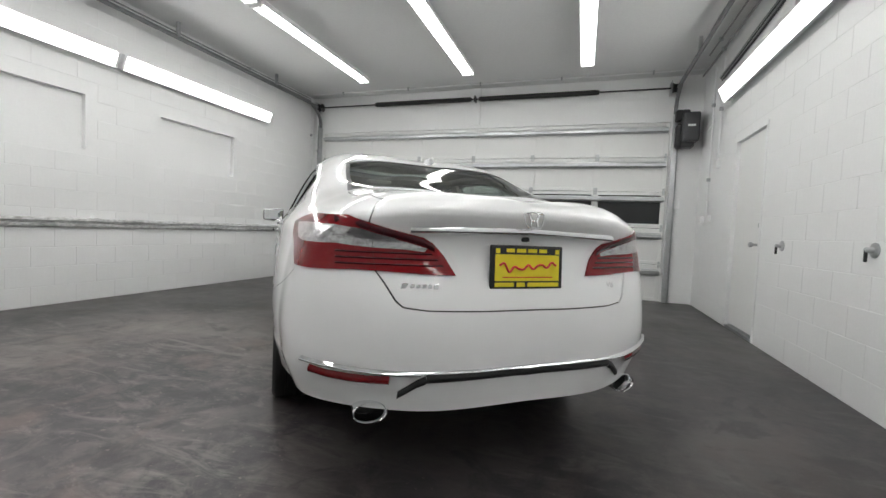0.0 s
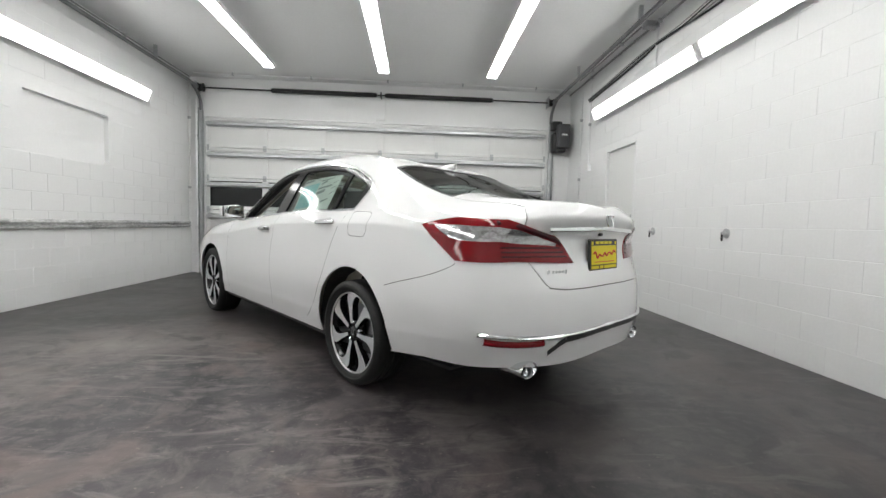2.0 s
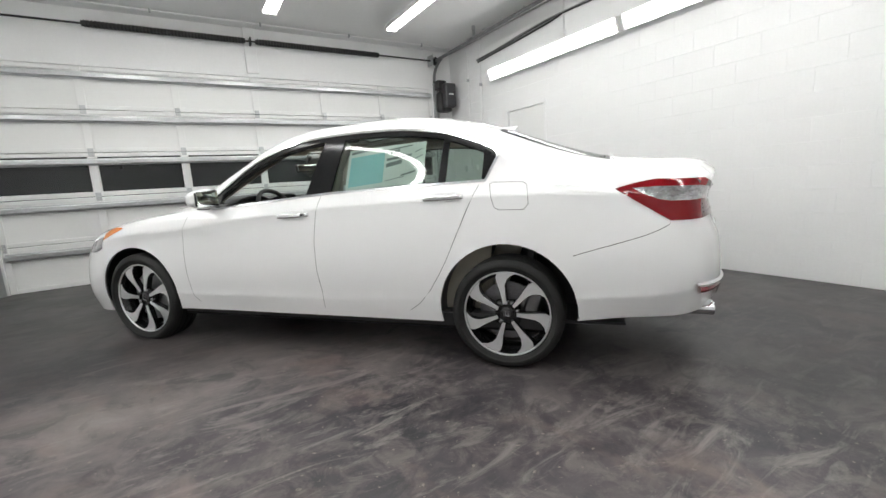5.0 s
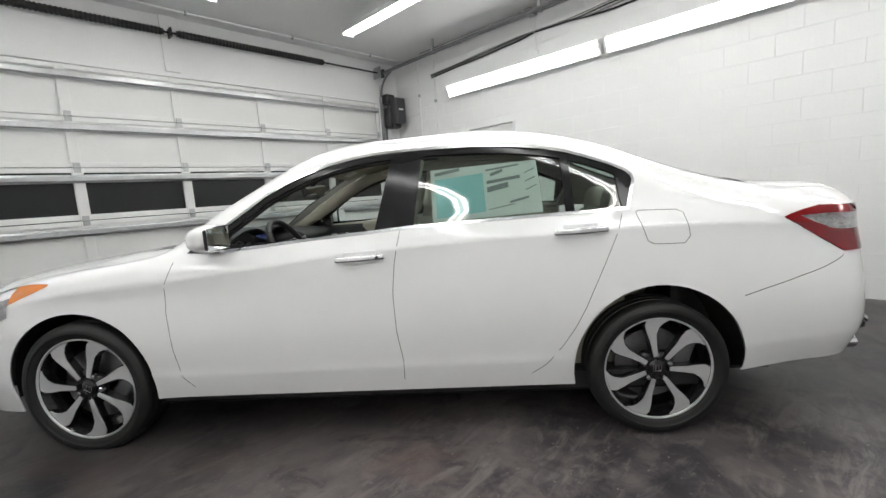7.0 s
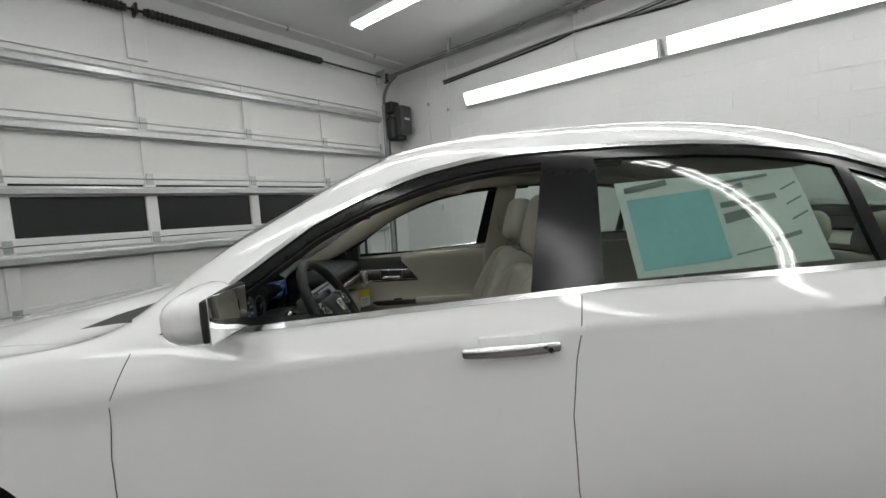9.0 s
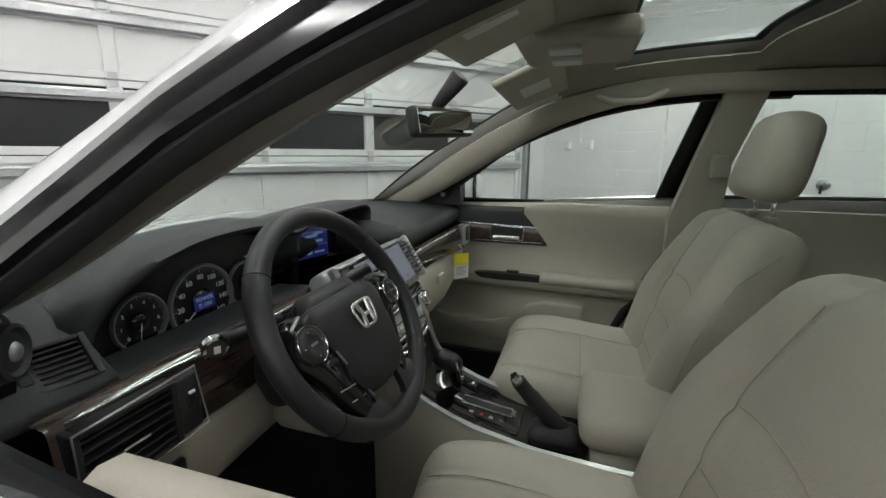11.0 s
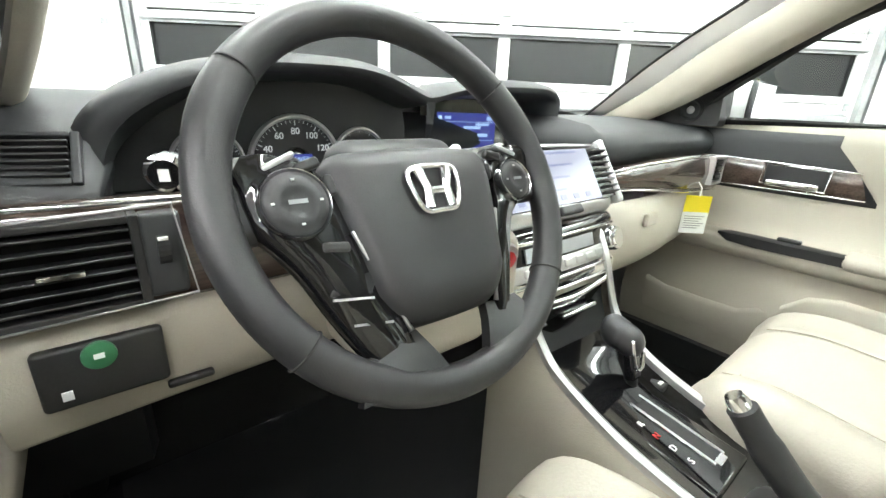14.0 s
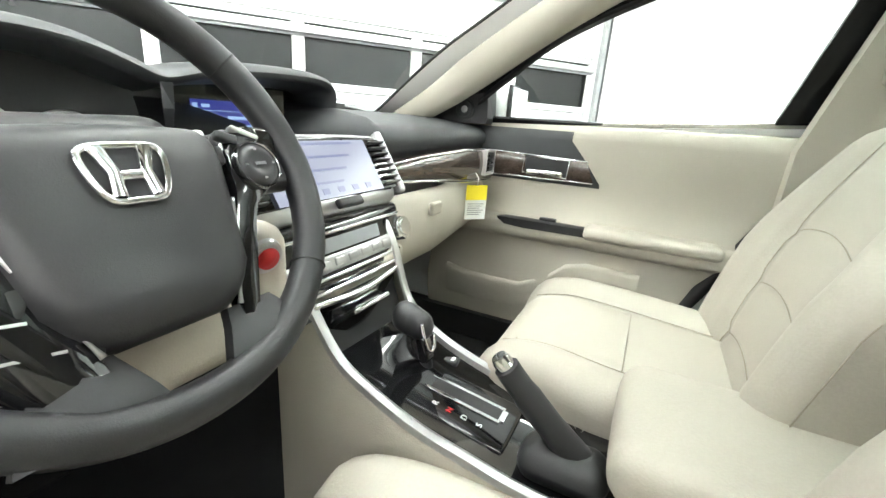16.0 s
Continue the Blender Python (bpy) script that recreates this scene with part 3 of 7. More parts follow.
flat = bmesh.new()
S_LINES = sorted(set(np.round(np.concatenate([np.linspace(0, 2, 21), np.linspace(2, 13, 133), np.linspace(13, 15, 41)]), 4)))
K_LINES = sorted(set(np.round(np.concatenate([np.linspace(0, 1, 13), np.linspace(1, 2, 9), np.linspace(2, 3, 5), np.linspace(3, 5, 13), np.linspace(5, 6, 6)]), 4)))
_grid = [[flat.verts.new((s, k, 0)) for k in K_LINES] for s in S_LINES]
for i in range(len(S_LINES) - 1):
    for j in range(len(K_LINES) - 1):
        flat.faces.new((_grid[i][j], _grid[i + 1][j], _grid[i + 1][j + 1], _grid[i][j + 1]))
REGION = flat.faces.layers.int.new("region")


def carve(poly, region, only=None):
    """Cut an outline given in (s, k) into the flat sheet and mark what lies inside it."""
    n = len(poly)
    lo = (min(p[0] for p in poly) - 0.05, min(p[1] for p in poly) - 0.05)
    hi = (max(p[0] for p in poly) + 0.05, max(p[1] for p in poly) + 0.05)

    def span(f):
        xs_, ys_ = [v.co.x for v in f.verts], [v.co.y for v in f.verts]
        return min(xs_), max(xs_), min(ys_), max(ys_)
    near = {f: span(f) for f in flat.faces}
    near = {f: q for f, q in near.items() if not (q[1] < lo[0] or q[0] > hi[0] or q[3] < lo[1] or q[2] > hi[1])}
    for i in range(n):
        a, b = Vector((*poly[i], 0)), Vector((*poly[(i + 1) % n], 0))
        if (b - a).length < 1e-6:
            continue
        pad = 0.02
        x0, x1, y0, y1 = min(a.x, b.x) - pad, max(a.x, b.x) + pad, min(a.y, b.y) - pad, max(a.y, b.y) + pad
        fs = [f for f, q in near.items() if not (q[1] < x0 or q[0] > x1 or q[3] < y0 or q[2] > y1)]
        es = list({e for f in fs for e in f.edges})
        vs = list({v for f in fs for v in f.verts})
        d = (b - a).normalized()
        for f in fs:
            del near[f]
        got = bmesh.ops.bisect_plane(flat, geom=vs + es + fs, dist=1e-5, plane_co=a, plane_no=(-d.y, d.x, 0))
        for f in set(got["geom"]) | set(fs):
            if isinstance(f, bmesh.types.BMFace) and f.is_valid:
                near[f] = span(f)
    xs, ys = [p[0] for p in poly], [p[1] for p in poly]
    for f in flat.faces:
        c = f.calc_center_median()
        if min(xs) < c.x < max(xs) and min(ys) < c.y < max(ys) and inside(poly, c.x, c.y):
            if only is None or f[REGION] in only:
                f[REGION] = region


def side_poly(poly, step=0.06):
    return [side_sk(*p) for p in dense(poly, step)]


BODY, DOOR_F, DOOR_R, SEAM, FUEL, LAMP, LID, CHROME_R, BLACKTRIM, GLASS_F, GLASS_R, GLASS_Q, ARCH, WINDSCREEN, REARGLASS, FRIT, SUNROOF, LAMP_CLEAR, HOOD, BUMPER, SAIL, LAMP_DARK = range(22)

# wheel arches
for hub in (0.0, 2.776):
    ring = [(hub + 0.376 * math.cos(a), 0.33 + 0.376 * math.sin(a)) for a in np.linspace(radians(-11), radians(191), 30)]
    ring = [(ring[0][0] + 0.012, 0.10)] + ring + [(ring[-1][0] - 0.012, 0.10)]
    pts = [side_sk(y, z) if z > 0.24 else None for y, z in ring]
    pts = [(side_sk(ring[1][0], 0.27)[0], 6.2) if i == 0 else (side_sk(ring[-2][0], 0.27)[0], 6.2) if i == len(pts) - 1 else p for i, p in enumerate(pts)]
    carve(pts, ARCH)

DLO = [(2.085, .965), (2.075, 1.035), (2.02, 1.085), (1.94, 1.14), (1.83, 1.215), (1.72, 1.268), (1.61, 1.310), (1.50, 1.345), (1.38, 1.370), (1.26, 1.385), (1.15, 1.391), (.95, 1.393), (.74, 1.388), (.60, 1.378),
       (.45, 1.357), (.34, 1.333), (.24, 1.298), (.14, 1.258), (.07, 1.222), (.045, 1.195), (.042, 1.165), (.10, 1.035), (.6, 1.025), (1.06, 1.014), (1.6, .98), (2.0, .950)]
FRONT_DOOR = [(2.20, .99), (2.25, .92), (2.285, .80), (2.29, .68), (2.275, .50), (2.25, .36), (2.20, .305), (1.16, .305), (1.155, .40), (1.175, .55), (1.18, .73), (1.165, .86), (1.135, 1.005),
              (1.6, .988)]
REAR_DOOR = [(1.13, 1.005), (1.16, .86), (1.175, .73), (1.17, .55), (1.15, .40), (1.155, .305), (.62, .300), (.565, .315), (.50, .36), (.43, .44), (.37, .53), (.32, .62), (.26, .75), (.20, .88), (.135, 1.02), (.6, 1.02)]
FUEL_DOOR = [(.075, 1.022), (.06, 1.03), (-.10, 1.025), (-.125, 1.01), (-.135, .91), (-.11, .882), (.02, .885), (.045, .90), (.06, .95)]
carve(side_poly(FRONT_DOOR), DOOR_F, (BODY,))
carve(side_poly(REAR_DOOR), DOOR_R, (BODY,))
carve(side_poly(FUEL_DOOR, 0.03), FUEL, (BODY,))
carve(side_poly(DLO), CHROME_R)
carve(side_poly(inset(DLO, 0.013)), BLACKTRIM, (CHROME_R,))
IN = [p if q[1] > 1.06 or q[0] < 0.06 else (p[0], q[1] + 0.0145 - 0.006) for p, q in zip(inset(DLO, 0.042), DLO)]


def clip(poly, keep):
    return [p for p in poly if keep(*p)]


# panes: front opening, rear door pane, quarter pane (bounded by slanted pillars)
def band(y0b, y0t, y1b, y1t):
    """The part of the side opening between two slanted pillar edges (y at z = 1.0 and z = 1.4)."""
    def edge(yb, yt, z):
        return yb + (yt - yb) * (z - 1.0) / 0.4
    top = sorted([p for p in IN if p[1] > 1.10 or p[0] > 1.95], key=lambda p: -p[0])
    low = sorted([p for p in IN if not (p[1] > 1.10 or p[0] > 1.95)], key=lambda p: p[0])
    def zt(y, line):
        line = sorted(line)
        return float(np.interp(y, [p[0] for p in line], [p[1] for p in line]))
    out = []
    ya = edge(y0b, y0t, 1.38)
    yb = edge(y1b, y1t, 1.38)
    za, zb = zt(ya, top), zt(yb, top)
    ya, yb = edge(y0b, y0t, za), edge(y1b, y1t, zb)
    out += [(ya, za)] + [p for p in top if yb + 0.01 < p[0] < ya - 0.01] + [(yb, zb)]
    yl = edge(y1b, y1t, 1.0)
    yr = edge(y0b, y0t, 1.0)
    lows = low
    out += [(yl, zt(yl, lows))] + [p for p in low if yl + 0.01 < p[0] < yr - 0.01] + [(yr, zt(yr, lows))]
    return out


POLY_F = band(2.035, 2.035, 1.258, 1.166)
POLY_R = band(1.075, 1.025, .375, .365)
POLY_Q = band(.335, .33, .125, .125)
carve(side_poly(POLY_F), GLASS_F, (BLACKTRIM,))
carve(side_poly(POLY_R), GLASS_R, (BLACKTRIM,))
carve(side_poly(POLY_Q, 0.04), GLASS_Q, (BLACKTRIM,))

# tail lamp round the corner, trunk lid
LAMP_TOP = [side_sk(-.555, .962), side_sk(-.65, .985), side_sk(-.74, .998)] + [rear_sk(x, z) for x, z in ((-.66, .992), (-.60, .972), (-.50, .945), (-.43, .930), (-.37, .905), (-.33, .86))]
LAMP_LOW = [rear_sk(x, z) for x, z in ((-.29, .79), (-.40, .792), (-.50, .797), (-.57, .80), (-.64, .802))] + [side_sk(-.80, .80), side_sk(-.73, .845), side_sk(-.63, .91)]
LID_POLY = [(11.92, -.2), (11.92, .888), (12.3, .90), (12.9, .90), (13.25, .97)] + [rear_sk(x, z) for x, z in ((-.60, .975), (-.585, .90), (-.572, .80), (-.545, .76), (-.51, .70), (-.485, .678), (-.40, .668), (-.2, .664))] + [(15.1, rear_sk(-.01, .664)[1]), (15.1, -.2)]
LID_IN = [(11.94, -.2), (11.94, .880), (12.3, .892), (12.9, .892), (13.26, .955)] + [rear_sk(x, z) for x, z in ((-.594, .975), (-.579, .90), (-.566, .80), (-.539, .762), (-.505, .704), (-.482, .683), (-.40, .673), (-.2, .669))] + [(15.1, rear_sk(-.01, .669)[1]), (15.1, -.2)]
carve(LID_POLY, SEAM, (BODY,))
carve(LID_IN, LID, (SEAM,))
carve(LAMP_TOP + LAMP_LOW, LAMP)
# clear band across the lamp
CLEAR = [side_sk(-.63, .960)] + [side_sk(-.75, .962)] + [rear_sk(x, z) for x, z in ((-.70, .957), (-.62, .950), (-.50, .915), (-.39, .885), (-.40, .872), (-.50, .880), (-.585, .882), (-.70, .893))] + [side_sk(-.80, .893), side_sk(-.74, .905), side_sk(-.68, .932)]
carve(CLEAR, LAMP_CLEAR, (LAMP,))
# glass front and rear, sunroof, bonnet
carve([(5.035, -.2), (5.035, .885), (6.97, .87), (6.97, -.2)], FRIT, (BODY,))
carve([(5.075, -.2), (5.075, .872), (6.91, .857), (6.91, -.2)], WINDSCREEN, (FRIT,))
carve([(10.22, -.2), (10.22, .82), (10.6, .845), (11.88, .878), (11.88, -.2)], FRIT, (BODY,))
carve([(10.30, -.2), (10.30, .785), (10.6, .81), (11.80, .838), (11.80, -.2)], REARGLASS, (FRIT,))
carve([(7.30, -.2), (7.30, .78), (8.00, .78), (8.00, -.2)], FRIT, (BODY,))
carve([(7.34, -.2), (7.34, .75), (7.96, .75), (7.96, -.2)], SUNROOF, (FRIT,))
carve([(1.2, -.2), (1.2, .9), (2.0, .93), (5.02, .93), (5.02, -.2)], SEAM, (BODY,))
carve([(1.22, -.2), (1.22, .89), (2.0, .922), (4.99, .922), (4.99, -.2)], HOOD, (SEAM,))


def panel(name, regions, material, parent, sides=(-1, 1), thick=0.006, label="", out=0.0, keep=None):
    """A body panel: the marked faces of the sheet laid onto the body surface, one or both halves, with thickness."""
    bm = bmesh.new()
    params, normals = [], []
    fs = [f for f in flat.faces if f[REGION] in regions and (keep is None or keep(f.calc_center_median()))]
    used = sorted({v for f in fs for v in f.verts}, key=lambda v: v.index)
    s, k = np.array([v.co.x for v in used]), np.array([v.co.y for v in used])
    p, nn = surf(s, k), surf_normal(s, k)
    p = p + nn * out
    p[:, 0] = np.where(k <= 1e-6, 0.0, p[:, 0])
    nn[:, 0] = np.where(k <= 1e-6, 0.0, nn[:, 0])
    nn[:, 0] = np.where(s >= 14.9999, 0.0, nn[:, 0])
    axis = {}
    for sd in sides:
        made = {}
        for v, q, w in zip(used, p, nn):
            if abs(q[0]) < 1e-5 and v in axis:
                made[v] = axis[v]
                continue
            made[v] = bm.verts.new((q[0] * -sd, q[1], q[2]))
            normals.append((w[0] * -sd, w[1], w[2]))
            if abs(q[0]) < 1e-5:
                axis[v] = made[v]
        for f in fs:
            vs = [made[v] for v in f.verts]
            try:
                bm.faces.new(vs if sd > 0 else vs[::-1])
            except ValueError:
                pass
    me = bpy.data.meshes.new(name)
    bm.verts.index_update()
    bm.to_mesh(me)
    bm.free()
    me.materials.append(material)
    me.shade_smooth()
    me.normals_split_custom_set_from_vertices(normals)
    ob = new(name, me)
    ob.parent = parent
    if thick:
        sol = ob.modifiers.new("thickness", "SOLIDIFY")
        sol.thickness, sol.offset, sol.use_rim = thick, -1, True
        crisp = ob.modifiers.new("crisp_edges", "EDGE_SPLIT")
        crisp.split_angle = radians(35)
    if label:
        ob["label"] = label
    return ob


flat.verts.index_update()
CAR = thing("car", "white four-door saloon car parked at an angle on the dark floor", "car")
M_SEAM = mat("shut_line_black", (0.02, 0.02, 0.02), 0.7, bump=0.0)
M_GAP = mat("panel_gap_grey", (0.07, 0.07, 0.07), 0.7, bump=0.0)
M_PILLAR = mat("gloss_black_pillar", (0.010, 0.010, 0.011), 0.16, vary=0.05, scale=10, fine=100, bump=0.0, spec=0.3)
M_LAMPRED = mat("red_lamp_lens", (0.22, 0.003, 0.007), 0.10, vary=0.08, scale=8, fine=200, bump=0.0, coat=0.35, spec=0.3)
M_LAMPDARK = mat("dark_red_lamp_lens", (0.06, 0.004, 0.008), 0.1, vary=0.05, scale=8, fine=200, bump=0.0, coat=0.2, spec=0.35)
M_LAMPCLEAR = mat("clear_lamp_lens", (0.70, 0.70, 0.71), 0.14, metal=0.8, vary=0.4, scale=24, fine=90, bump=0.0, coat=1.0, dark=(0.18, 0.16, 0.17), stretch=(1, 1, 2.5))
panel("body", (BODY,), M_PAINT, CAR)
panel("bonnet_gap", (SEAM,), M_SEAM, CAR, thick=0, out=-0.006, label="dark gap round the bonnet", keep=lambda c: c.x < 8)
panel("boot_gap", (SEAM,), M_SEAM, CAR, thick=0, out=-0.006, label="dark gap round the boot lid", keep=lambda c: c.x > 8)
panel("bonnet", (HOOD,), M_PAINT, CAR)
TRUNK = panel("trunk_lid", (LID,), M_PAINT, CAR)
for sd, hand in ((-1, "left"), (1, "right")):
    dr = panel("front_door", (DOOR_F,), M_PAINT, CAR, (sd,))
    panel("rear_door", (DOOR_R,), M_PAINT, CAR, (sd,))
    panel("window_chrome", (CHROME_R,), M_TRIM, CAR, (sd,), 0.008, "bright chrome window surround", out=0.003)
    panel("window_frame", (BLACKTRIM,), M_PILLAR, CAR, (sd,), 0.012, "gloss black window frame and pillar", out=-0.003)
    if sd > 0:
        panel("front_side_window", (GLASS_F,), M_WSGLASS, CAR, (sd,), 0, "tinted side glass", out=-0.012)
    panel("rear_side_window", (GLASS_R,), M_GLASS, CAR, (sd,), 0, "tinted side glass", out=-0.012)
    panel("quarter_window", (GLASS_Q,), M_GLASS, CAR, (sd,), 0, "tinted side glass", out=-0.012)
    lamp = panel("tail_lamp", (LAMP,), M_LAMPRED, CAR, (sd,), 0.02, "red and clear wraparound tail lamp", out=0.006)
    panel("clear_lens", (LAMP_CLEAR,), M_LAMPCLEAR, lamp, (sd,), 0.02, "clear reversing lens", out=0.007)
panel("fuel_flap", (FUEL,), M_PAINT, CAR, (-1,))
panel("windscreen_border", (FRIT,), M_BLACK, CAR, thick=0.004, label="black glass border", out=-0.002, keep=lambda c: c.x < 7.1)
panel("sunroof_border", (FRIT,), M_BLACK, CAR, thick=0.004, label="black glass border", out=-0.002, keep=lambda c: 7.1 < c.x < 9)
panel("rear_window_border", (FRIT,), M_BLACK, CAR, thick=0.004, label="black glass border", out=-0.002, keep=lambda c: c.x > 9)
panel("windscreen", (WINDSCREEN,), M_WSGLASS, CAR, thick=0, out=-0.004).visible_shadow = False
panel("rear_window", (REARGLASS,), M_GLASS, CAR, thick=0, out=-0.004)
panel("sunroof_glass", (SUNROOF,), M_GLASS, CAR, thick=0, out=-0.004, label="tinted glass sunroof")

# ---------------------------------------------------------------- the car: interior
M_LEATHER = mat("beige_leather", (0.43, 0.40, 0.338), 0.5, vary=0.04, scale=5, fine=260, bump=0.25)
M_BEIGE = mat("beige_soft_plastic", (0.43, 0.40, 0.336), 0.6, vary=0.03, scale=6, fine=420, bump=0.2)
M_HEADLINER = mat("beige_woven_headliner", (0.40, 0.37, 0.315), 0.9, vary=0.05, scale=8, fine=600, bump=0.3)
M_DASH = mat("charcoal_soft_plastic", (0.030, 0.032, 0.034), 0.55, vary=0.06, scale=8, fine=700, bump=0.14)
M_WHEELHIDE = mat("black_leather", (0.024, 0.024, 0.026), 0.42, vary=0.08, scale=12, fine=700, bump=0.10)
M_GLOSSBLACK = mat("gloss_black_plastic", (0.008, 0.008, 0.009), 0.08, vary=0.1, scale=10, fine=100, bump=0.0, coat=0.6)
M_SILVER = mat("satin_silver_plastic", (0.50, 0.50, 0.50), 0.3, metal=0.7, vary=0.03, scale=12, fine=300, bump=0.02)
M_WEATHER = mat("grey_rubber", (0.10, 0.10, 0.10), 0.5, vary=0.1, scale=20, fine=200, bump=0.05)
M_STITCH = mat("seam_thread", (0.34, 0.31, 0.25), 0.8, vary=0.05, bump=0.0)
M_CARPET = mat("black_carpet", (0.012, 0.012, 0.012), 0.95, vary=0.3, scale=12, fine=500, bump=0.5)
M_WOOD = mat("dark_glossy_wood", (0.085, 0.058, 0.046), 0.2, vary=0.3, scale=5, fine=26, bump=0.0, coat=0.8, stretch=(1.0, 6, 12), dark=(0.034, 0.024, 0.020))
M_WHITE = mat("white_print", (0.8, 0.8, 0.8), 0.6, vary=0.02, bump=0.0)
M_PAPER = mat("white_paper", (0.78, 0.80, 0.78), 0.7, vary=0.03, bump=0.0)
M_CYAN = mat("cyan_print", (0.36, 0.68, 0.72), 0.7, vary=0.06, bump=0.0)
M_YELLOW = mat("yellow_print", (0.80, 0.66, 0.02), 0.5, vary=0.03, bump=0.0)
M_RED = mat("red_plastic", (0.65, 0.03, 0.03), 0.35, vary=0.05, bump=0.0)
M_GREYPRINT = mat("grey_print", (0.25, 0.26, 0.27), 0.7, vary=0.05, bump=0.0)
M_GREEN = mat("green_button", (0.03, 0.16, 0.07), 0.3, vary=0.05, bump=0.0)
M_ORANGE = mat("amber_lens", (0.75, 0.22, 0.03), 0.15, vary=0.05, bump=0.0, coat=0.8)
M_SCREEN = glow("blue_display", (0.10, 0.14, 0.90), 0.04, 0.01)
M_SCREENBAR = glow("pale_display", (0.40, 0.62, 1.0), 0.12, 0.02)
M_TOUCH = glow("pale_touch_display", (0.72, 0.78, 1.0), 0.085, 0.02)
M_TOUCHBAR = glow("touch_display_print", (0.38, 0.46, 0.85), 0.075, 0.02)
M_NEEDLE = glow("gauge_print", (0.8, 0.85, 0.9), 0.04, 0.35)


def rblock(bm, cx, cy, cz, sx, sy, sz, r=0.02, n=6, fn=None, m=None):
    """A block with rounded edges on a dense grid, which fn may reshape; sizes are full lengths."""
    hx, hy, hz = sx / 2, sy / 2, sz / 2
    r = min(r, hx, hy, hz) * 0.999
    verts = {}

    def vert(p):
        key = (round(p[0], 6), round(p[1], 6), round(p[2], 6))
        if key not in verts:
            q = Vector(p)
            inner = Vector((max(-hx + r, min(hx - r, q.x)), max(-hy + r, min(hy - r, q.y)), max(-hz + r, min(hz - r, q.z))))
            d = q - inner
            if d.length > 1e-9:
                q = inner + d.normalized() * r
            if fn:
                q = Vector(fn(q.x, q.y, q.z))
            q += Vector((cx, cy, cz))
            verts[key] = bm.verts.new(m @ q if m is not None else q)
        return verts[key]

    def lines(h):
        k = max(2, n)
        core = [-(h - r) + 2 * (h - r) * i / k for i in range(k + 1)]
        edge = [h - r + r * math.tan(radians(a)) for a in (22, 45)]
        edge[-1] = h
        return [-e for e in edge[::-1]] + core + edge
    X, Y, Z = lines(hx), lines(hy), lines(hz)
    for a, b, put in ((X, Y, lambda u, v, s: (u, v, s * hz)), (X, Z, lambda u, v, s: (u, s * hy, v)), (Y, Z, lambda u, v, s: (s * hx, u, v))):
        for s in (-1, 1):
            for i in range(len(a) - 1):
                for j in range(len(b) - 1):
                    q = [vert(put(a[i], b[j], s)), vert(put(a[i + 1], b[j], s)), vert(put(a[i + 1], b[j + 1], s)), vert(put(a[i], b[j + 1], s))]
                    q = list(dict.fromkeys(q))
                    if len(q) >= 3:
                        try:
                            bm.faces.new(q)
                        except ValueError:
                            pass
    return bm


def loft(bm, rows, closed=False, cap=False):
    """A skin over rows of points."""
    vs = [[bm.verts.new(p) for p in row] for row in rows]
    for a, b in zip(vs, vs[1:]):
        for j in range(len(a) if closed else len(a) - 1):
            k = (j + 1) % len(a)
            bm.faces.new((a[j], a[k], b[k], b[j]))
    if cap:
        bm.faces.new(vs[0][::-1])
        bm.faces.new(vs[-1])
    return bm


def text_mesh(words, size, depth=0.0006):
    cu = bpy.data.curves.new("text", "FONT")
    cu.body, cu.size, cu.extrude, cu.align_x, cu.align_y = words, size, depth, "CENTER", "CENTER"
    cu.resolution_u = 3
    ob = bpy.data.objects.new("text", cu)
    scene.collection.objects.link(ob)
    me = bpy.data.meshes.new_from_object(ob.evaluated_get(bpy.context.evaluated_depsgraph_get()))
    bpy.data.objects.remove(ob)
    return me


def lettering(name, words, size, material, parent, at, label=""):
    me = text_mesh(words, size)
    me.materials.clear()
    me.materials.append(material)
    ob = new(name, me)
    ob.parent = parent
    ob.matrix_local = at
    if label:
        ob["label"] = label
    return ob


def group_part(name, parent, at=None, label=""):
    ob = new(name)
    ob.empty_display_size = 0.05
    ob.parent = parent
    if at is not None:
        ob.matrix_local = at
    if label:
        ob["label"] = label
    return ob


def frame_of(origin, x_axis, y_axis):
    x = Vector(x_axis).normalized()
    z = x.cross(Vector(y_axis)).normalized()
    y = z.cross(x)
    m = Matrix((x, y, z)).transposed().to_4x4()
    m.translation = origin
    return m


# --- shell linings
part("floor_carpet", boxes((-0.80, 0.80, -0.25, 2.50, 0.19, 0.215)), M_CARPET, CAR, "black carpeted floor")
part("bulkhead", boxes((-0.78, 0.78, 2.46, 2.50, 0.215, 0.84)), M_CARPET, CAR, "black carpeted bulkhead")
for sd in (-1, 1):
    part("sill_trim", boxes((sd * 0.80 - 0.04, sd * 0.80 + 0.04, -0.2, 2.4, 0.215, 0.30), bevel=0.01), M_BLACK, CAR)
part("underbody", boxes((-0.66, 0.66, -0.62, 3.35, 0.205, 0.22)), M_BLACK, CAR, "black underbody")
panel("headliner", (BODY,), M_HEADLINER, CAR, thick=0.004, label="beige woven roof lining", out=-0.035, keep=lambda c: 6.97 < c.x < 10.3 and c.y < 1.02)
for sd in (-1, 1):
    panel("rear_pillar_trim", (BODY,), M_BEIGE, CAR, (sd,), 0.004, "beige pillar lining", out=-0.04, keep=lambda c: 9.6 < c.x < 12.0 and 0.86 < c.y < 2.1)
bm = bmesh.new()
box(bm, -0.62, 0.62, -0.62, -0.10, 0.99, 1.01)
part("parcel_shelf", bm, M_BEIGE, CAR, "beige parcel shelf")
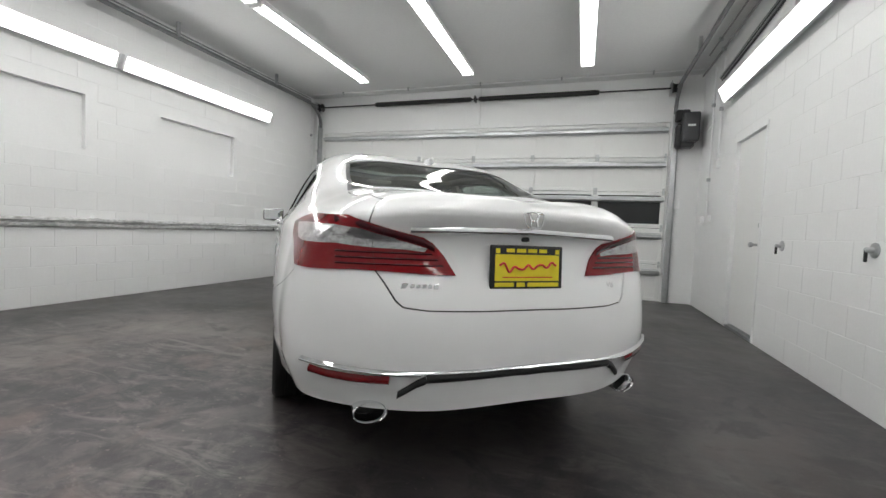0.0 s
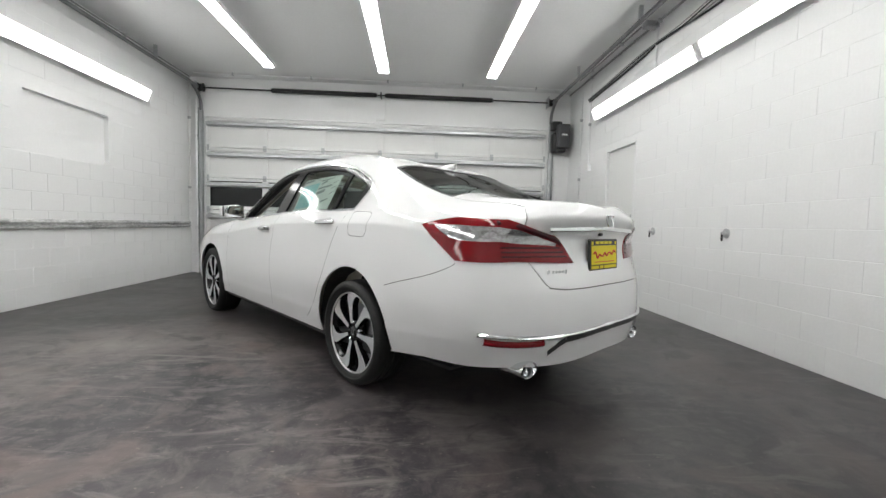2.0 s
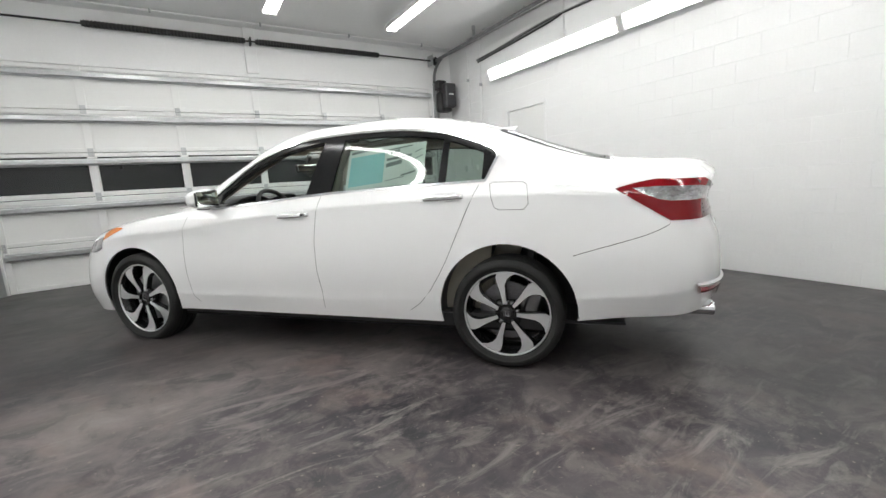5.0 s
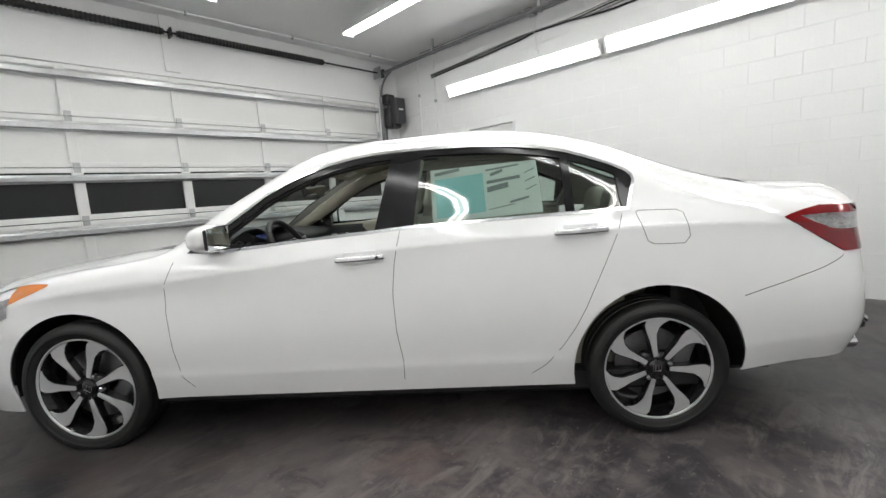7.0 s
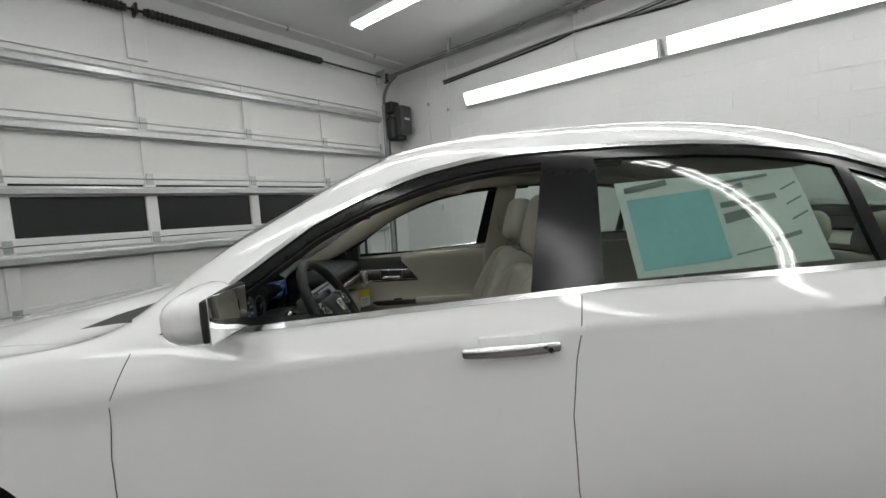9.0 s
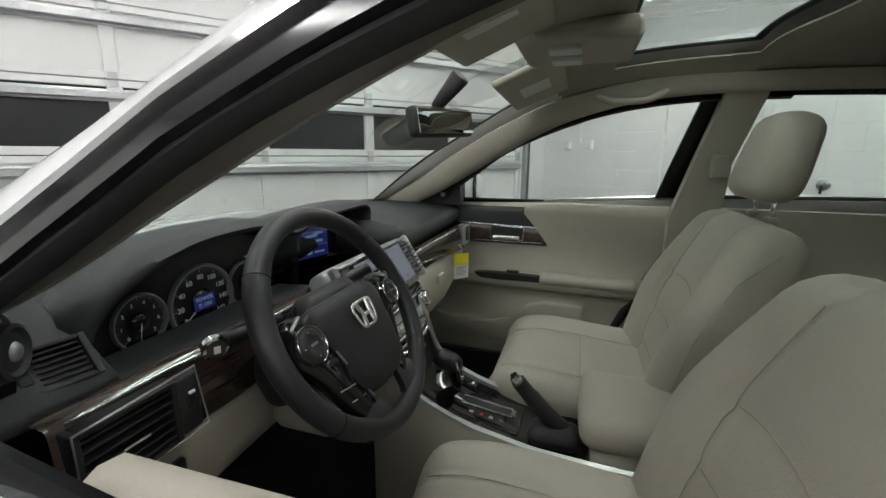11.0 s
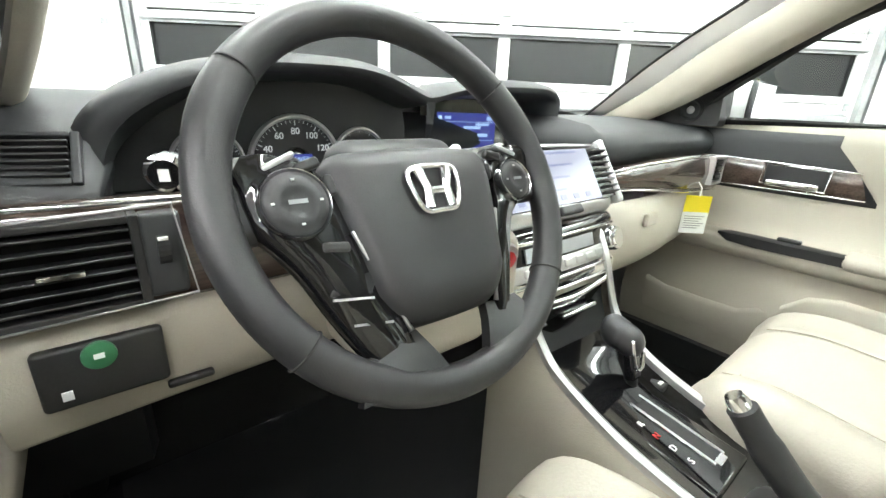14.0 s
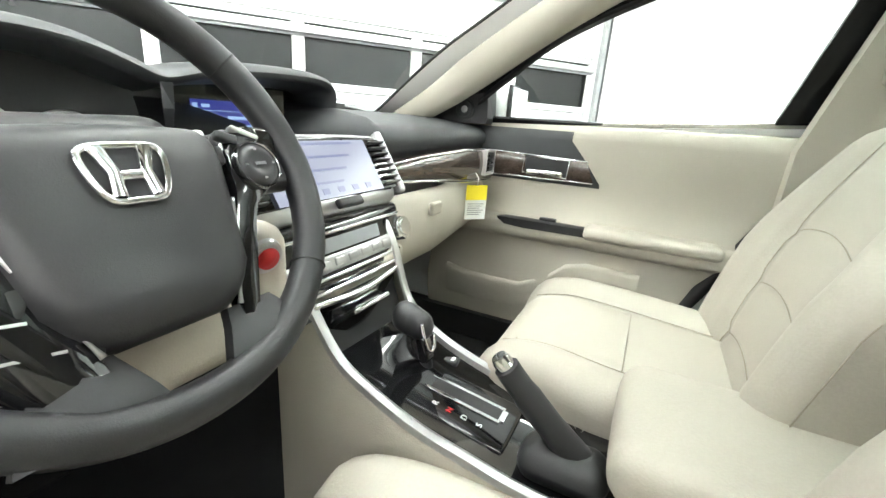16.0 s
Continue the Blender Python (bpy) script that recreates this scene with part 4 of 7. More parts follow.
part("rear_bulkhead", boxes((-0.75, 0.75, -0.14, -0.11, 0.2, 1.0)), M_BLACK, CAR)
for sd in (-1, 1):
    # windscreen pillar lining, roof rail lining, centre pillar
    rows = []
    line = crspline([(0.700, 2.30, 0.945), (0.655, 2.12, 1.030), (0.615, 1.95, 1.13), (0.578, 1.76, 1.235), (0.555, 1.58, 1.312), (0.555, 1.35, 1.365), (0.55, 1.1, 1.378), (0.55, .7, 1.372), (0.56, 0.4, 1.34), (0.59, .1, 1.26)], 6)
    for i, p in enumerate(line):
        f = i / (len(line) - 1)
        wd = (0.024 if sd < 0 else 0.030 + 0.016 * min(1, f * 5)) - 0.008 * min(1, f * 2)
        rows.append([(sd * (p.x + dx * wd + (0.012 if sd > 0 else -0.032)), p.y + dy * wd, p.z + dz * wd) for dx, dy, dz in ((0.5, -0.9, -0.75), (0.1, -0.75, -0.85), (-0.35, -0.2, -0.55), (-0.62, 0.45, 0.0), (-0.6, 0.95, 0.5), (0.0, 0.9, 0.75), (0.5, 0.0, 0.2))])
    bm = bmesh.new()
    loft(bm, rows, closed=True, cap=True)
    part("windscreen_pillar_trim", bm, M_BEIGE, CAR, "beige pillar lining", smooth=True, angle=50)
    if sd < 0:
        bm = bmesh.new()
        loft(bm, [[(-p.x + 0.024 + dx, p.y + dy, p.z + dz) for dx, dy, dz in ((-0.026, -0.006, -0.006), (-0.032, -0.010, -0.009), (-0.048, -0.008, -0.006), (-0.056, 0.0, 0.0), (-0.050, 0.022, 0.014), (-0.018, 0.020, 0.012))] for p in line[:27]], closed=True, cap=True)
        part("pillar_seal", bm, M_BLACK, CAR, "black rubber door seal along the pillar", smooth=True, angle=60)
    bm = bmesh.new()
    loft(bm, [[(sd * x, y0 + dy, z) for dy in (-0.055, -0.03, 0.03, 0.055)] + [(sd * (x + 0.05), y0 + dy, z) for dy in (0.055, -0.055)] for x, y0, z in
              ((0.735, 1.17, 0.28), (0.74, 1.165, 0.6), (0.735, 1.16, 0.95), (0.68, 1.115, 1.15), (0.59, 1.075, 1.35))], closed=True, cap=True)
    part("centre_pillar_trim", bm, M_BEIGE, CAR, "beige centre pillar lining", smooth=True, angle=60)

# --- black door frames round the front openings, with their weather strip
for sd in (-1, 1):
    frame_rows, strip = [], []
    lines = [crspline([Vector((0, y, z)) for y, z in inset(DLO, d)[1:12]], 5) for d in ((0.030, 0.046, 0.048, 0.034, 0.038) if sd < 0 else (0.030, 0.043, 0.044, 0.034, 0.036))]
    for a, b, c_, d_, e_ in zip(*lines):
        frame_rows.append([on_side(a.y, a.z, -0.008, sd), on_side(b.y, b.z, -0.012, sd), on_side(c_.y, c_.z, -0.018, sd), on_side(c_.y, c_.z, -0.030, sd), on_side(d_.y, d_.z, -0.034, sd)])
        strip.append(on_side(e_.y, e_.z, -0.0085, sd))
    bm = bmesh.new()
    loft(bm, frame_rows, closed=True, cap=True)
    part("door_frame", bm, M_BLACK, CAR, "black door frame", smooth=True, angle=50)
    bm = bmesh.new()
    tube(bm, strip, 0.0035, 6)
    part("weather_strip", bm, M_WEATHER, CAR, "grey rubber weather strip", smooth=True)

# --- dashboard
DASHBOARD = group_part("dashboard", CAR)


def dash_top_z(x, f):
    """Height of the dashboard's top at x; f from its rear lip (0) to the windscreen (1)."""
    lip = 0.945 if x > 0.15 else 0.955
    return lip + 0.028 * math.sin(min(1, f * 1.6) * math.pi / 2) - 0.012 * f * f - 0.05 * max(0, abs(x) - 0.66) * f


def lip_y(x):
    """Where the dashboard's lip lies: nearer on the passenger's side and over the middle."""
    t = max(0.0, min(1.0, (x + 0.30) / 0.5))
    t = t * t * (3 - 2 * t)
    y = 2.185 + (2.085 - 2.185) * t
    return 2.30 if -0.625 < x < 0.115 else y + 0.05 * max(0, (abs(x) - 0.5)) ** 1.5


rows = []
for i in range(61):
    x = -0.80 + 1.55 * i / 60
    y0 = lip_y(x)
    row = [(x, y0 + 0.035, 0.860), (x, y0 + 0.004, 0.885), (x, y0 - 0.008, 0.905), (x, y0 - 0.006, 0.925), (x, y0 + 0.006, 0.938)]
    if x < -0.625:
        y0 = 2.235
        row = [(x, 2.20, 0.862), (x, 2.150, 0.868), (x, 2.140, 0.876), (x, 2.146, 0.888), (x, 2.185, 0.922)]
    row += [(x, y0 + 0.02 + (2.52 - y0 - 0.02) * f, dash_top_z(x, f)) for f in np.linspace(0, 1, 10)]
    rows.append(row)
bm = bmesh.new()
loft(bm, rows)
part("dash_top", bm, M_DASH, DASHBOARD, "charcoal soft dashboard top", smooth=True)
part("demister_slot", boxes((-0.45, 0.45, 2.42, 2.445, 0.968, 0.985), bevel=0.004), M_BLACK, DASHBOARD)

# instrument binnacle: hood, recess and dials
ARCH_LINE = [(-0.637, 0.862), (-0.637, 0.885), (-0.634, 0.907), (-0.623, 0.934), (-0.600, 0.958), (-0.560, 0.982), (-0.510, 1.001), (-0.450, 1.013), (-0.350, 1.016), (-0.295, 1.010),
             (-0.250, 0.996), (-0.215, 0.984), (-0.190, 0.984), (-0.136, 0.997), (-0.060, 1.006), (0.030, 1.010), (0.090, 1.009), (0.122, 1.000), (0.130, 0.980), (0.126, 0.940)]
lip = [Vector((p.x, p.y)) for p in crspline([(x, z, 0) for x, z in ARCH_LINE], 4)]
arch = [p for p in lip if p.x < -0.205] + [Vector((-0.200, 0.94)), Vector((-0.20, 0.862))]
rows = []
for y, off, dz in ((2.50, 0.030, -0.075), (2.42, 0.028, -0.040), (2.34, 0.026, -0.018), (2.27, 0.024, -0.004), (2.215, 0.021, 0.0), (2.195, 0.016, 0.0), (2.187, 0.008, 0.0), (2.190, 0.0, 0.0), (2.21, -0.004, 0.0), (2.285, -0.010, -0.004)):
    row = []
    for i, p in enumerate(lip):
        d = (lip[min(i + 1, len(lip) - 1)] - lip[max(i - 1, 0)]).normalized()
        side = max(0.0, min(1.0, (-0.50 - p.x) / 0.12))
        o = off * (1 + 0.5 * side * (off > 0))
        row.append((p.x - d.y * o, y + 0.02 * (1 - min(1, (p.y - 0.86) / 0.15)), p.y + d.x * o + dz - (0.035 * side * min(1.0, (y - 2.215) / 0.12) if y > 2.215 else 0.0)))
    rows.append(row)
bm = bmesh.new()
loft(bm, rows)
part("binnacle", bm, M_DASH, DASHBOARD, "charcoal hood over the instruments and the display", smooth=True, angle=60)
bm = bmesh.new()
loft(bm, [[(-0.214, 2.19, 0.984), (-0.196, 2.19, 0.984)], [(-0.214, 2.19, 0.95), (-0.192, 2.20, 0.95)], [(-0.206, 2.20, 0.862), (-0.175, 2.25, 0.862)]])
part("display_divider", bm, M_DASH, DASHBOARD, "charcoal divider between dials and display")
bm = bmesh.new()
prism(bm, [(p.x, p.y) for p in arch], "y", 2.273, 2.285)
part("instrument_panel", bm, M_BLACK, DASHBOARD, "black instrument face")
bm = bmesh.new()
loft(bm, [[(x, y, z) for x in np.linspace(-0.64, -0.20, 12)] for y, z in ((2.262, 0.862), (2.20, 0.866), (2.165, 0.868), (2.150, 0.862), (2.148, 0.84))])
part("binnacle_sill", bm, M_DASH, DASHBOARD, smooth=True)


def dial(cx, cz, r, sweep, numbers, needle):
    d = group_part("dial", DASHBOARD, pose(cx, 2.2700, cz, 90, 0, 0))
    bm = bmesh.new()
    revolve(bm, [(0.000, r * 0.90), (0.004, r * 0.905), (0.007, r * 0.93), (0.007, r * 0.975), (0.003, r), (0.0, r * 1.01)], 56, "z")
    part("bezel_ring", bm, M_SILVER, d, "silver dial ring", smooth=True, angle=40)
    bm = bmesh.new()
    for i in range(41):
        a = radians(sweep[0] + (sweep[1] - sweep[0]) * i / 40)
        ln = 0.10 if i % 5 == 0 else 0.055
        c, s_ = math.cos(a), math.sin(a)
        w = r * 0.010 if i % 5 == 0 else r * 0.006
        p0, p1 = r * (0.88 - ln), r * 0.88
        bm.faces.new([bm.verts.new((p0 * c - w * s_, p0 * s_ + w * c, 0.0012)), bm.verts.new((p1 * c - w * s_, p1 * s_ + w * c, 0.0012)),
                      bm.verts.new((p1 * c + w * s_, p1 * s_ - w * c, 0.0012)), bm.verts.new((p0 * c + w * s_, p0 * s_ - w * c, 0.0012))])
    part("graduation", bm, M_NEEDLE, d)
    for i, word in enumerate(numbers):
        a = radians(sweep[0] + (sweep[1] - sweep[0]) * i / (len(numbers) - 1))
        lettering("numeral", word, r * 0.19, M_NEEDLE, d, pose(r * 0.66 * math.cos(a), r * 0.66 * math.sin(a), 0.0015))
    a = radians(needle)
    bm = bmesh.new()
    tube(bm, [(0, 0, 0.004), (r * 0.82 * math.cos(a), r * 0.82 * math.sin(a), 0.004)], [r * 0.022, r * 0.008], 6)
    part("needle", bm, M_NEEDLE, d)
    bm = bmesh.new()
    revolve(bm, [(0.0, r * 0.34), (0.004, r * 0.33), (0.005, 0.0)], 24, "z")
    part("dial_hub", bm, M_GLOSSBLACK, d, smooth=True)
    return d


dial(-0.521, 0.892, 0.047, (225, -45), [str(i) for i in range(8)], 262)
speedo = dial(-0.400, 0.886, 0.072, (215, -35), [str(20 * i) for i in range(9)], 215)
dial(-0.292, 0.892, 0.048, (200, -20), ["", "", ""], 20)
part("trip_display", boxes((-0.023, 0.023, -0.014, 0.014, 0.0052, 0.0062)), M_SCREEN, speedo, "small blue trip display")
for word, dy in (("POWER", 0.006), ("IS ON", -0.006)):
    lettering("trip_word", word, 0.011, M_SCREENBAR, speedo, pose(0, dy, 0.0066))

# information display at the hood's right end
part("display_surround", boxes((-0.20, 0.125, 2.345, 2.355, 0.85, 1.0)), M_BLACK, DASHBOARD)
DISPLAY = part("information_display", boxes((-0.125, 0.085, 2.304, 2.311, 0.866, 0.995), bevel=0.002), M_GLOSSBLACK, DASHBOARD, "lit blue information display")
part("picture", boxes((-0.089, 0.048, 2.3015, 2.303, 0.877, 0.966)), M_SCREEN, DISPLAY, "dark blue lit picture")
for x0, x1, z0, z1 in ((-0.086, -0.078, 0.952, 0.960), (-0.072, -0.058, 0.953, 0.959), (0.026, 0.042, 0.952, 0.960), (-0.084, -0.058, 0.932, 0.936), (-0.028, 0.012, 0.934, 0.940), (-0.082, -0.062, 0.918, 0.922),
                       (-0.036, 0.030, 0.918, 0.925), (0.0, 0.032, 0.941, 0.946), (-0.05, -0.04, 0.931, 0.934), (-0.028, -0.008, 0.886, 0.894), (0.0, 0.035, 0.888, 0.893), (-0.088, 0.046, 0.9105, 0.9115), (-0.088, 0.046, 0.9475, 0.9485)):
    part("line", boxes((x0, x1, 2.3005, 2.3012, z0, z1)), M_SCREENBAR, DISPLAY)
bm = bmesh.new()
revolve(bm, [(-0.0008, 0.0), (-0.0008, 0.011), (0.0, 0.011)], 20, "y")
part("round_icon", bm, M_SCREENBAR, DISPLAY, at=pose(-0.068, 2.3012, 0.892))

DISPLAY.matrix_local = Matrix.Translation((-0.02, 2.306, 0)) @ Matrix.Rotation(radians(-16), 4, "Z") @ Matrix.Translation((0.02, -2.306, 0))

# left side: small vent, big vent in a wood panel, lower panel
SIDEVENT = group_part("side_vent", DASHBOARD, pose(-0.694, 2.178, 0.915, -42, 0, -8), "black slatted corner vent")
part("vent_surround", boxes((-0.044, -0.036, -0.006, 0.01, -0.030, 0.030), (0.036, 0.044, -0.006, 0.01, -0.030, 0.030), (-0.036, 0.036, -0.006, 0.01, -0.030, -0.024), (-0.036, 0.036, -0.006, 0.01, 0.024, 0.030), bevel=0.002), M_DASH, SIDEVENT)
part("vent_backing", boxes((-0.036, 0.036, 0.004, 0.008, -0.024, 0.024)), M_GLOSSBLACK, SIDEVENT)
for i in range(6):
    part("slat", rblock(bmesh.new(), 0.010, -0.001, -0.019 + i * 0.0076, 0.048, 0.010, 0.003, 0.0012, 2), M_BLACK, SIDEVENT)
part("vent_lever", rblock(bmesh.new(), -0.026, -0.002, 0.0, 0.014, 0.008, 0.030, 0.003, 2), M_DASH, SIDEVENT, smooth=True)


def curved_panel(name, outline_rows, material, label="", parent=DASHBOARD, smooth=True):
    bm = bmesh.new()
    loft(bm, outline_rows)
    return part(name, bm, material, parent, label, smooth=smooth)


curved_panel("wood_trim", [[(x, 2.100 + dy + 0.10 * max(0, x + 0.50), z - 0.03 * max(0, x + 0.62)) for dy, z in ((0.03, 0.885), (0.004, 0.884), (0, 0.878), (-0.004, 0.835), (0.0, 0.786), (0.004, 0.780), (0.03, 0.779))] for x in np.linspace(-0.748, -0.22, 14)],
             M_WOOD, "dark glossy wood trim")
bm = bmesh.new()
tube(bm, [(x, 2.094 + 0.10 * max(0, x + 0.50), 0.8865 - 0.03 * max(0, x + 0.62)) for x in np.linspace(-0.735, -0.22, 10)], 0.003, 6)
part("chrome_line", bm, M_CHROME, DASHBOARD, smooth=True)


M_VENTDARK = mat("matt_black_plastic", (0.006, 0.006, 0.006), 0.9, vary=0.1, scale=20, fine=200, bump=0.0, spec=0.1)


def vent(name, cx, cz, w, h, y, count, tilt=0.0, label="black slatted air vent", surround=M_DASH):
    v = group_part(name, DASHBOARD, pose(cx, y, cz, tilt, 0, 0), label)
    part("vent_surround", boxes((-w / 2 - 0.008, -w / 2, -0.008, 0.03, -h / 2 - 0.007, h / 2 + 0.007), (w / 2, w / 2 + 0.008, -0.008, 0.03, -h / 2 - 0.007, h / 2 + 0.007),
                                (-w / 2, w / 2, -0.008, 0.03, -h / 2 - 0.007, -h / 2), (-w / 2, w / 2, -0.008, 0.03, h / 2, h / 2 + 0.007), bevel=0.002), surround, v)
    part("vent_backing", boxes((-w / 2, w / 2, 0.006, 0.008, -h / 2, h / 2)), M_VENTDARK, v, "dark vent depth")
    for i in range(count):
        f = (i + 0.5) / count
        part("slat", rblock(bmesh.new(), 0, 0.0, -h / 2 + h * f, w, 0.012, 0.0030, 0.0014, 2), M_BLACK, v)
    return v


v = vent("air_vent", -0.681, 0.833, 0.104, 0.074, 2.084, 6, surround=M_BLACK)
bm = bmesh.new()
tube(bm, [(x, -0.0085, z) for x, z in ((-0.061, -0.045), (-0.060, 0.046), (0.086, 0.052), (0.098, -0.040))], 0.0016, 6, closed=True)
part("vent_line", bm, M_SILVER, v, "thin bright edge", smooth=True)
part("vent_tab", boxes((-0.016, 0.016, -0.012, -0.006, -0.004, 0.001), bevel=0.001), M_CHROME, v, "chrome vent tab")
part("vent_wheel_plate", rblock(bmesh.new(), -0.606, 2.086, 0.836, 0.034, 0.020, 0.082, 0.005, 2), M_DASH, DASHBOARD, smooth=True, angle=50)
bm = bmesh.new()
revolve(bm, [(-0.005, 0.0), (-0.005, 0.02), (0.005, 0.02), (0.005, 0.0)], 24)
part("vent_thumbwheel", bm, M_BLACK, DASHBOARD, at=pose(-0.606, 2.090, 0.842))
part("wheel_mark", boxes((-0.610, -0.602, 2.070, 2.0735, 0.852, 0.855)), M_WHITE, DASHBOARD)

curved_panel("lower_panel", [[(x, 2.092 + dy + 0.02 * math.sin((x + 0.74) * 3), z) for dy, z in ((0.015, 0.782), (0.002, 0.778), (-0.004, 0.76), (0.0, 0.70), (0.01, 0.665), (0.035, 0.645), (0.10, 0.635))] for x in np.linspace(-0.748, -0.21, 12)],
             M_BEIGE, "beige lower dashboard panel")
SWITCHES = part("switch_panel", rblock(bmesh.new(), -0.668, 2.086, 0.732, 0.098, 0.012, 0.062, 0.005, 3), M_BLACK, DASHBOARD, "black switch panel", smooth=True, angle=50)
bm = bmesh.new()
revolve(bm, [(0.0, 0.0135), (-0.004, 0.0135), (-0.005, 0.012), (-0.005, 0.0)], 24, "y")
part("eco_button", bm, M_GREEN, SWITCHES, "round green button", at=pose(-0.670, 2.0805, 0.750), smooth=True, angle=40)
part("button_mark", boxes((-0.674, -0.666, 2.0745, 2.0755, 0.748, 0.753)), M_WHITE, SWITCHES)
part("switch_mark", boxes((-0.702, -0.694, 2.0785, 2.0798, 0.712, 0.721)), M_WHITE, SWITCHES)
part("slot", rblock(bmesh.new(), -0.600, 2.098, 0.684, 0.045, 0.01, 0.008, 0.003, 2), M_BLACK, DASHBOARD)

# steering column, stalks, starter
M_COL = frame_of((-0.406, 1.947, 0.902), (1, 0, 0), (0, 0.5, 0.866))
part("column_shroud", rblock(bmesh.new(), 0, -0.03, -0.13, 0.12, 0.12, 0.16, 0.03, 4, None, M_COL), M_DASH, DASHBOARD, "charcoal column shroud", smooth=True)
bm = bmesh.new()
rblock(bm, -0.355, 2.03, 0.722, 0.19, 0.14, 0.085, 0.03, 5)
part("knee_cover", bm, M_BEIGE, DASHBOARD, "beige cover under the steering column", smooth=True)
bm = bmesh.new()
tube(bm, [(-0.45, 2.055, 0.895), (-0.52, 2.05, 0.905), (-0.575, 2.044, 0.915), (-0.592, 2.041, 0.917)], [0.011, 0.011, 0.012, 0.014], 12)
stalk = part("indicator_stalk", bm, M_BLACK, DASHBOARD, "black stalk with a bright switch ring", smooth=True, angle=50)
bm = bmesh.new()
revolve(bm, [(0.0, 0.0), (0.0, 0.011), (0.003, 0.0165), (0.010, 0.0165), (0.012, 0.014)], 24, "y")
part("ring", bm, M_CHROME, stalk, smooth=True, angle=40, at=pose(-0.601, 2.026, 0.919, 8, 0, -25))
bm = bmesh.new()
revolve(bm, [(-0.001, 0.0), (-0.001, 0.012), (0.001, 0.012)], 24, "y")
part("ring_face", bm, M_GLOSSBLACK, stalk, at=pose(-0.601, 2.026, 0.919, 8, 0, -25))
part("ring_mark", boxes((-0.004, 0.004, -0.003, -0.0015, -0.005, 0.005), bevel=0.0005), M_WHITE, stalk, at=pose(-0.601, 2.026, 0.919, 8, 0, -25))
bm = bmesh.new()
tube(bm, [(-0.36, 2.055, 0.895), (-0.29, 2.04, 0.912), (-0.215, 2.02, 0.922)], [0.010, 0.010, 0.015], 12)
part("wiper_stalk", bm, M_BLACK, DASHBOARD, smooth=True, angle=50)
part("starter_pod", rblock(bmesh.new(), -0.255, 2.02, 0.768, 0.085, 0.12, 0.13, 0.03, 4), M_BEIGE, DASHBOARD, "beige starter pod", smooth=True)
bm = bmesh.new()
revolve(bm, [(0.0, 0.0), (0.0, 0.014), (0.003, 0.0145), (0.003, 0.020), (0.008, 0.022)], 28, "y")
st = part("starter_ring", bm, M_SILVER, DASHBOARD, "silver starter ring", smooth=True, angle=40, at=pose(-0.262, 1.952, 0.799, 12, 0, -10))
bm = bmesh.new()
revolve(bm, [(-0.003, 0.0), (-0.002, 0.013), (0.001, 0.0135)], 28, "y")
part("starter_button", bm, M_RED, st, "red starter button", smooth=True)

# centre stack
def bezel_frame(y_top, z_top, y_low, z_low):
    """A frame whose x runs to the right, y up the leaning face; the origin is the lower edge's middle."""
    up = Vector((0, y_top - y_low, z_top - z_low))
    return frame_of((-0.058, y_low, z_low), (1, 0, 0), up), up.length


BZ, bh = bezel_frame(2.088, 0.930, 2.015, 0.812)
STACK = part("screen_housing", rblock(bmesh.new(), 0, bh / 2, -0.03, 0.408, bh, 0.065, 0.02, 5, lambda x, y, z: (x * (1 - 0.10 * (bh / 2 - y) / bh), y, z - 0.25 * x * x), BZ), M_SILVER, DASHBOARD, "silver surround of the touch screen", smooth=True, angle=50)
part("screen_surround", rblock(bmesh.new(), 0, bh / 2 + 0.004, -0.002, 0.37, bh - 0.028, 0.012, 0.006, 3, lambda x, y, z: (x * (1 - 0.10 * (bh / 2 - y) / bh), y, z - 0.25 * x * x), BZ), M_GLOSSBLACK, STACK, smooth=True, angle=50)
TOUCH = part("touch_screen", boxes((-0.118, 0.128, 0.022, bh - 0.02, 0.0035, 0.0048)), M_TOUCH, STACK, "pale lit touch screen", at=BZ)
for i in range(4):
    part("line", boxes((-0.09 + 0.02 * (i % 2), 0.03 + 0.02 * i, 0.045 + 0.022 * i, 0.049 + 0.022 * i, 0.005, 0.0055)), M_TOUCHBAR, STACK, at=BZ)
for i in range(6):
    part("icon", boxes((-0.10 + 0.036 * i, -0.085 + 0.036 * i, 0.028, 0.038, 0.005, 0.0055)), M_TOUCHBAR, STACK, at=BZ)
for sx in (-1, 1):
    c = sx * 0.160 - 0.002
    part("vent_backing", boxes((c - 0.026, c + 0.026, 0.022, bh - 0.02, 0.000, 0.0025)), M_GLOSSBLACK, STACK, at=BZ)
    for i in range(8):
        y = 0.03 + (bh - 0.058) * i / 7
        part("slat", rblock(bmesh.new(), c, y, 0.004, 0.05, 0.004, 0.016, 0.0018, 2, None, BZ), M_BLACK, STACK)
    part("vent_edge", rblock(bmesh.new(), sx * 0.186, bh / 2 + 0.002, -0.002, 0.016, bh - 0.01, 0.022, 0.007, 3, lambda x, y, z: (x, y, z), BZ), M_SILVER, STACK, smooth=True, angle=50)
part("volume_bar", rblock(bmesh.new(), 0.02, 0.010, 0.006, 0.06, 0.016, 0.012, 0.004, 2, None, BZ), M_BLACK, STACK, smooth=True, angle=50)

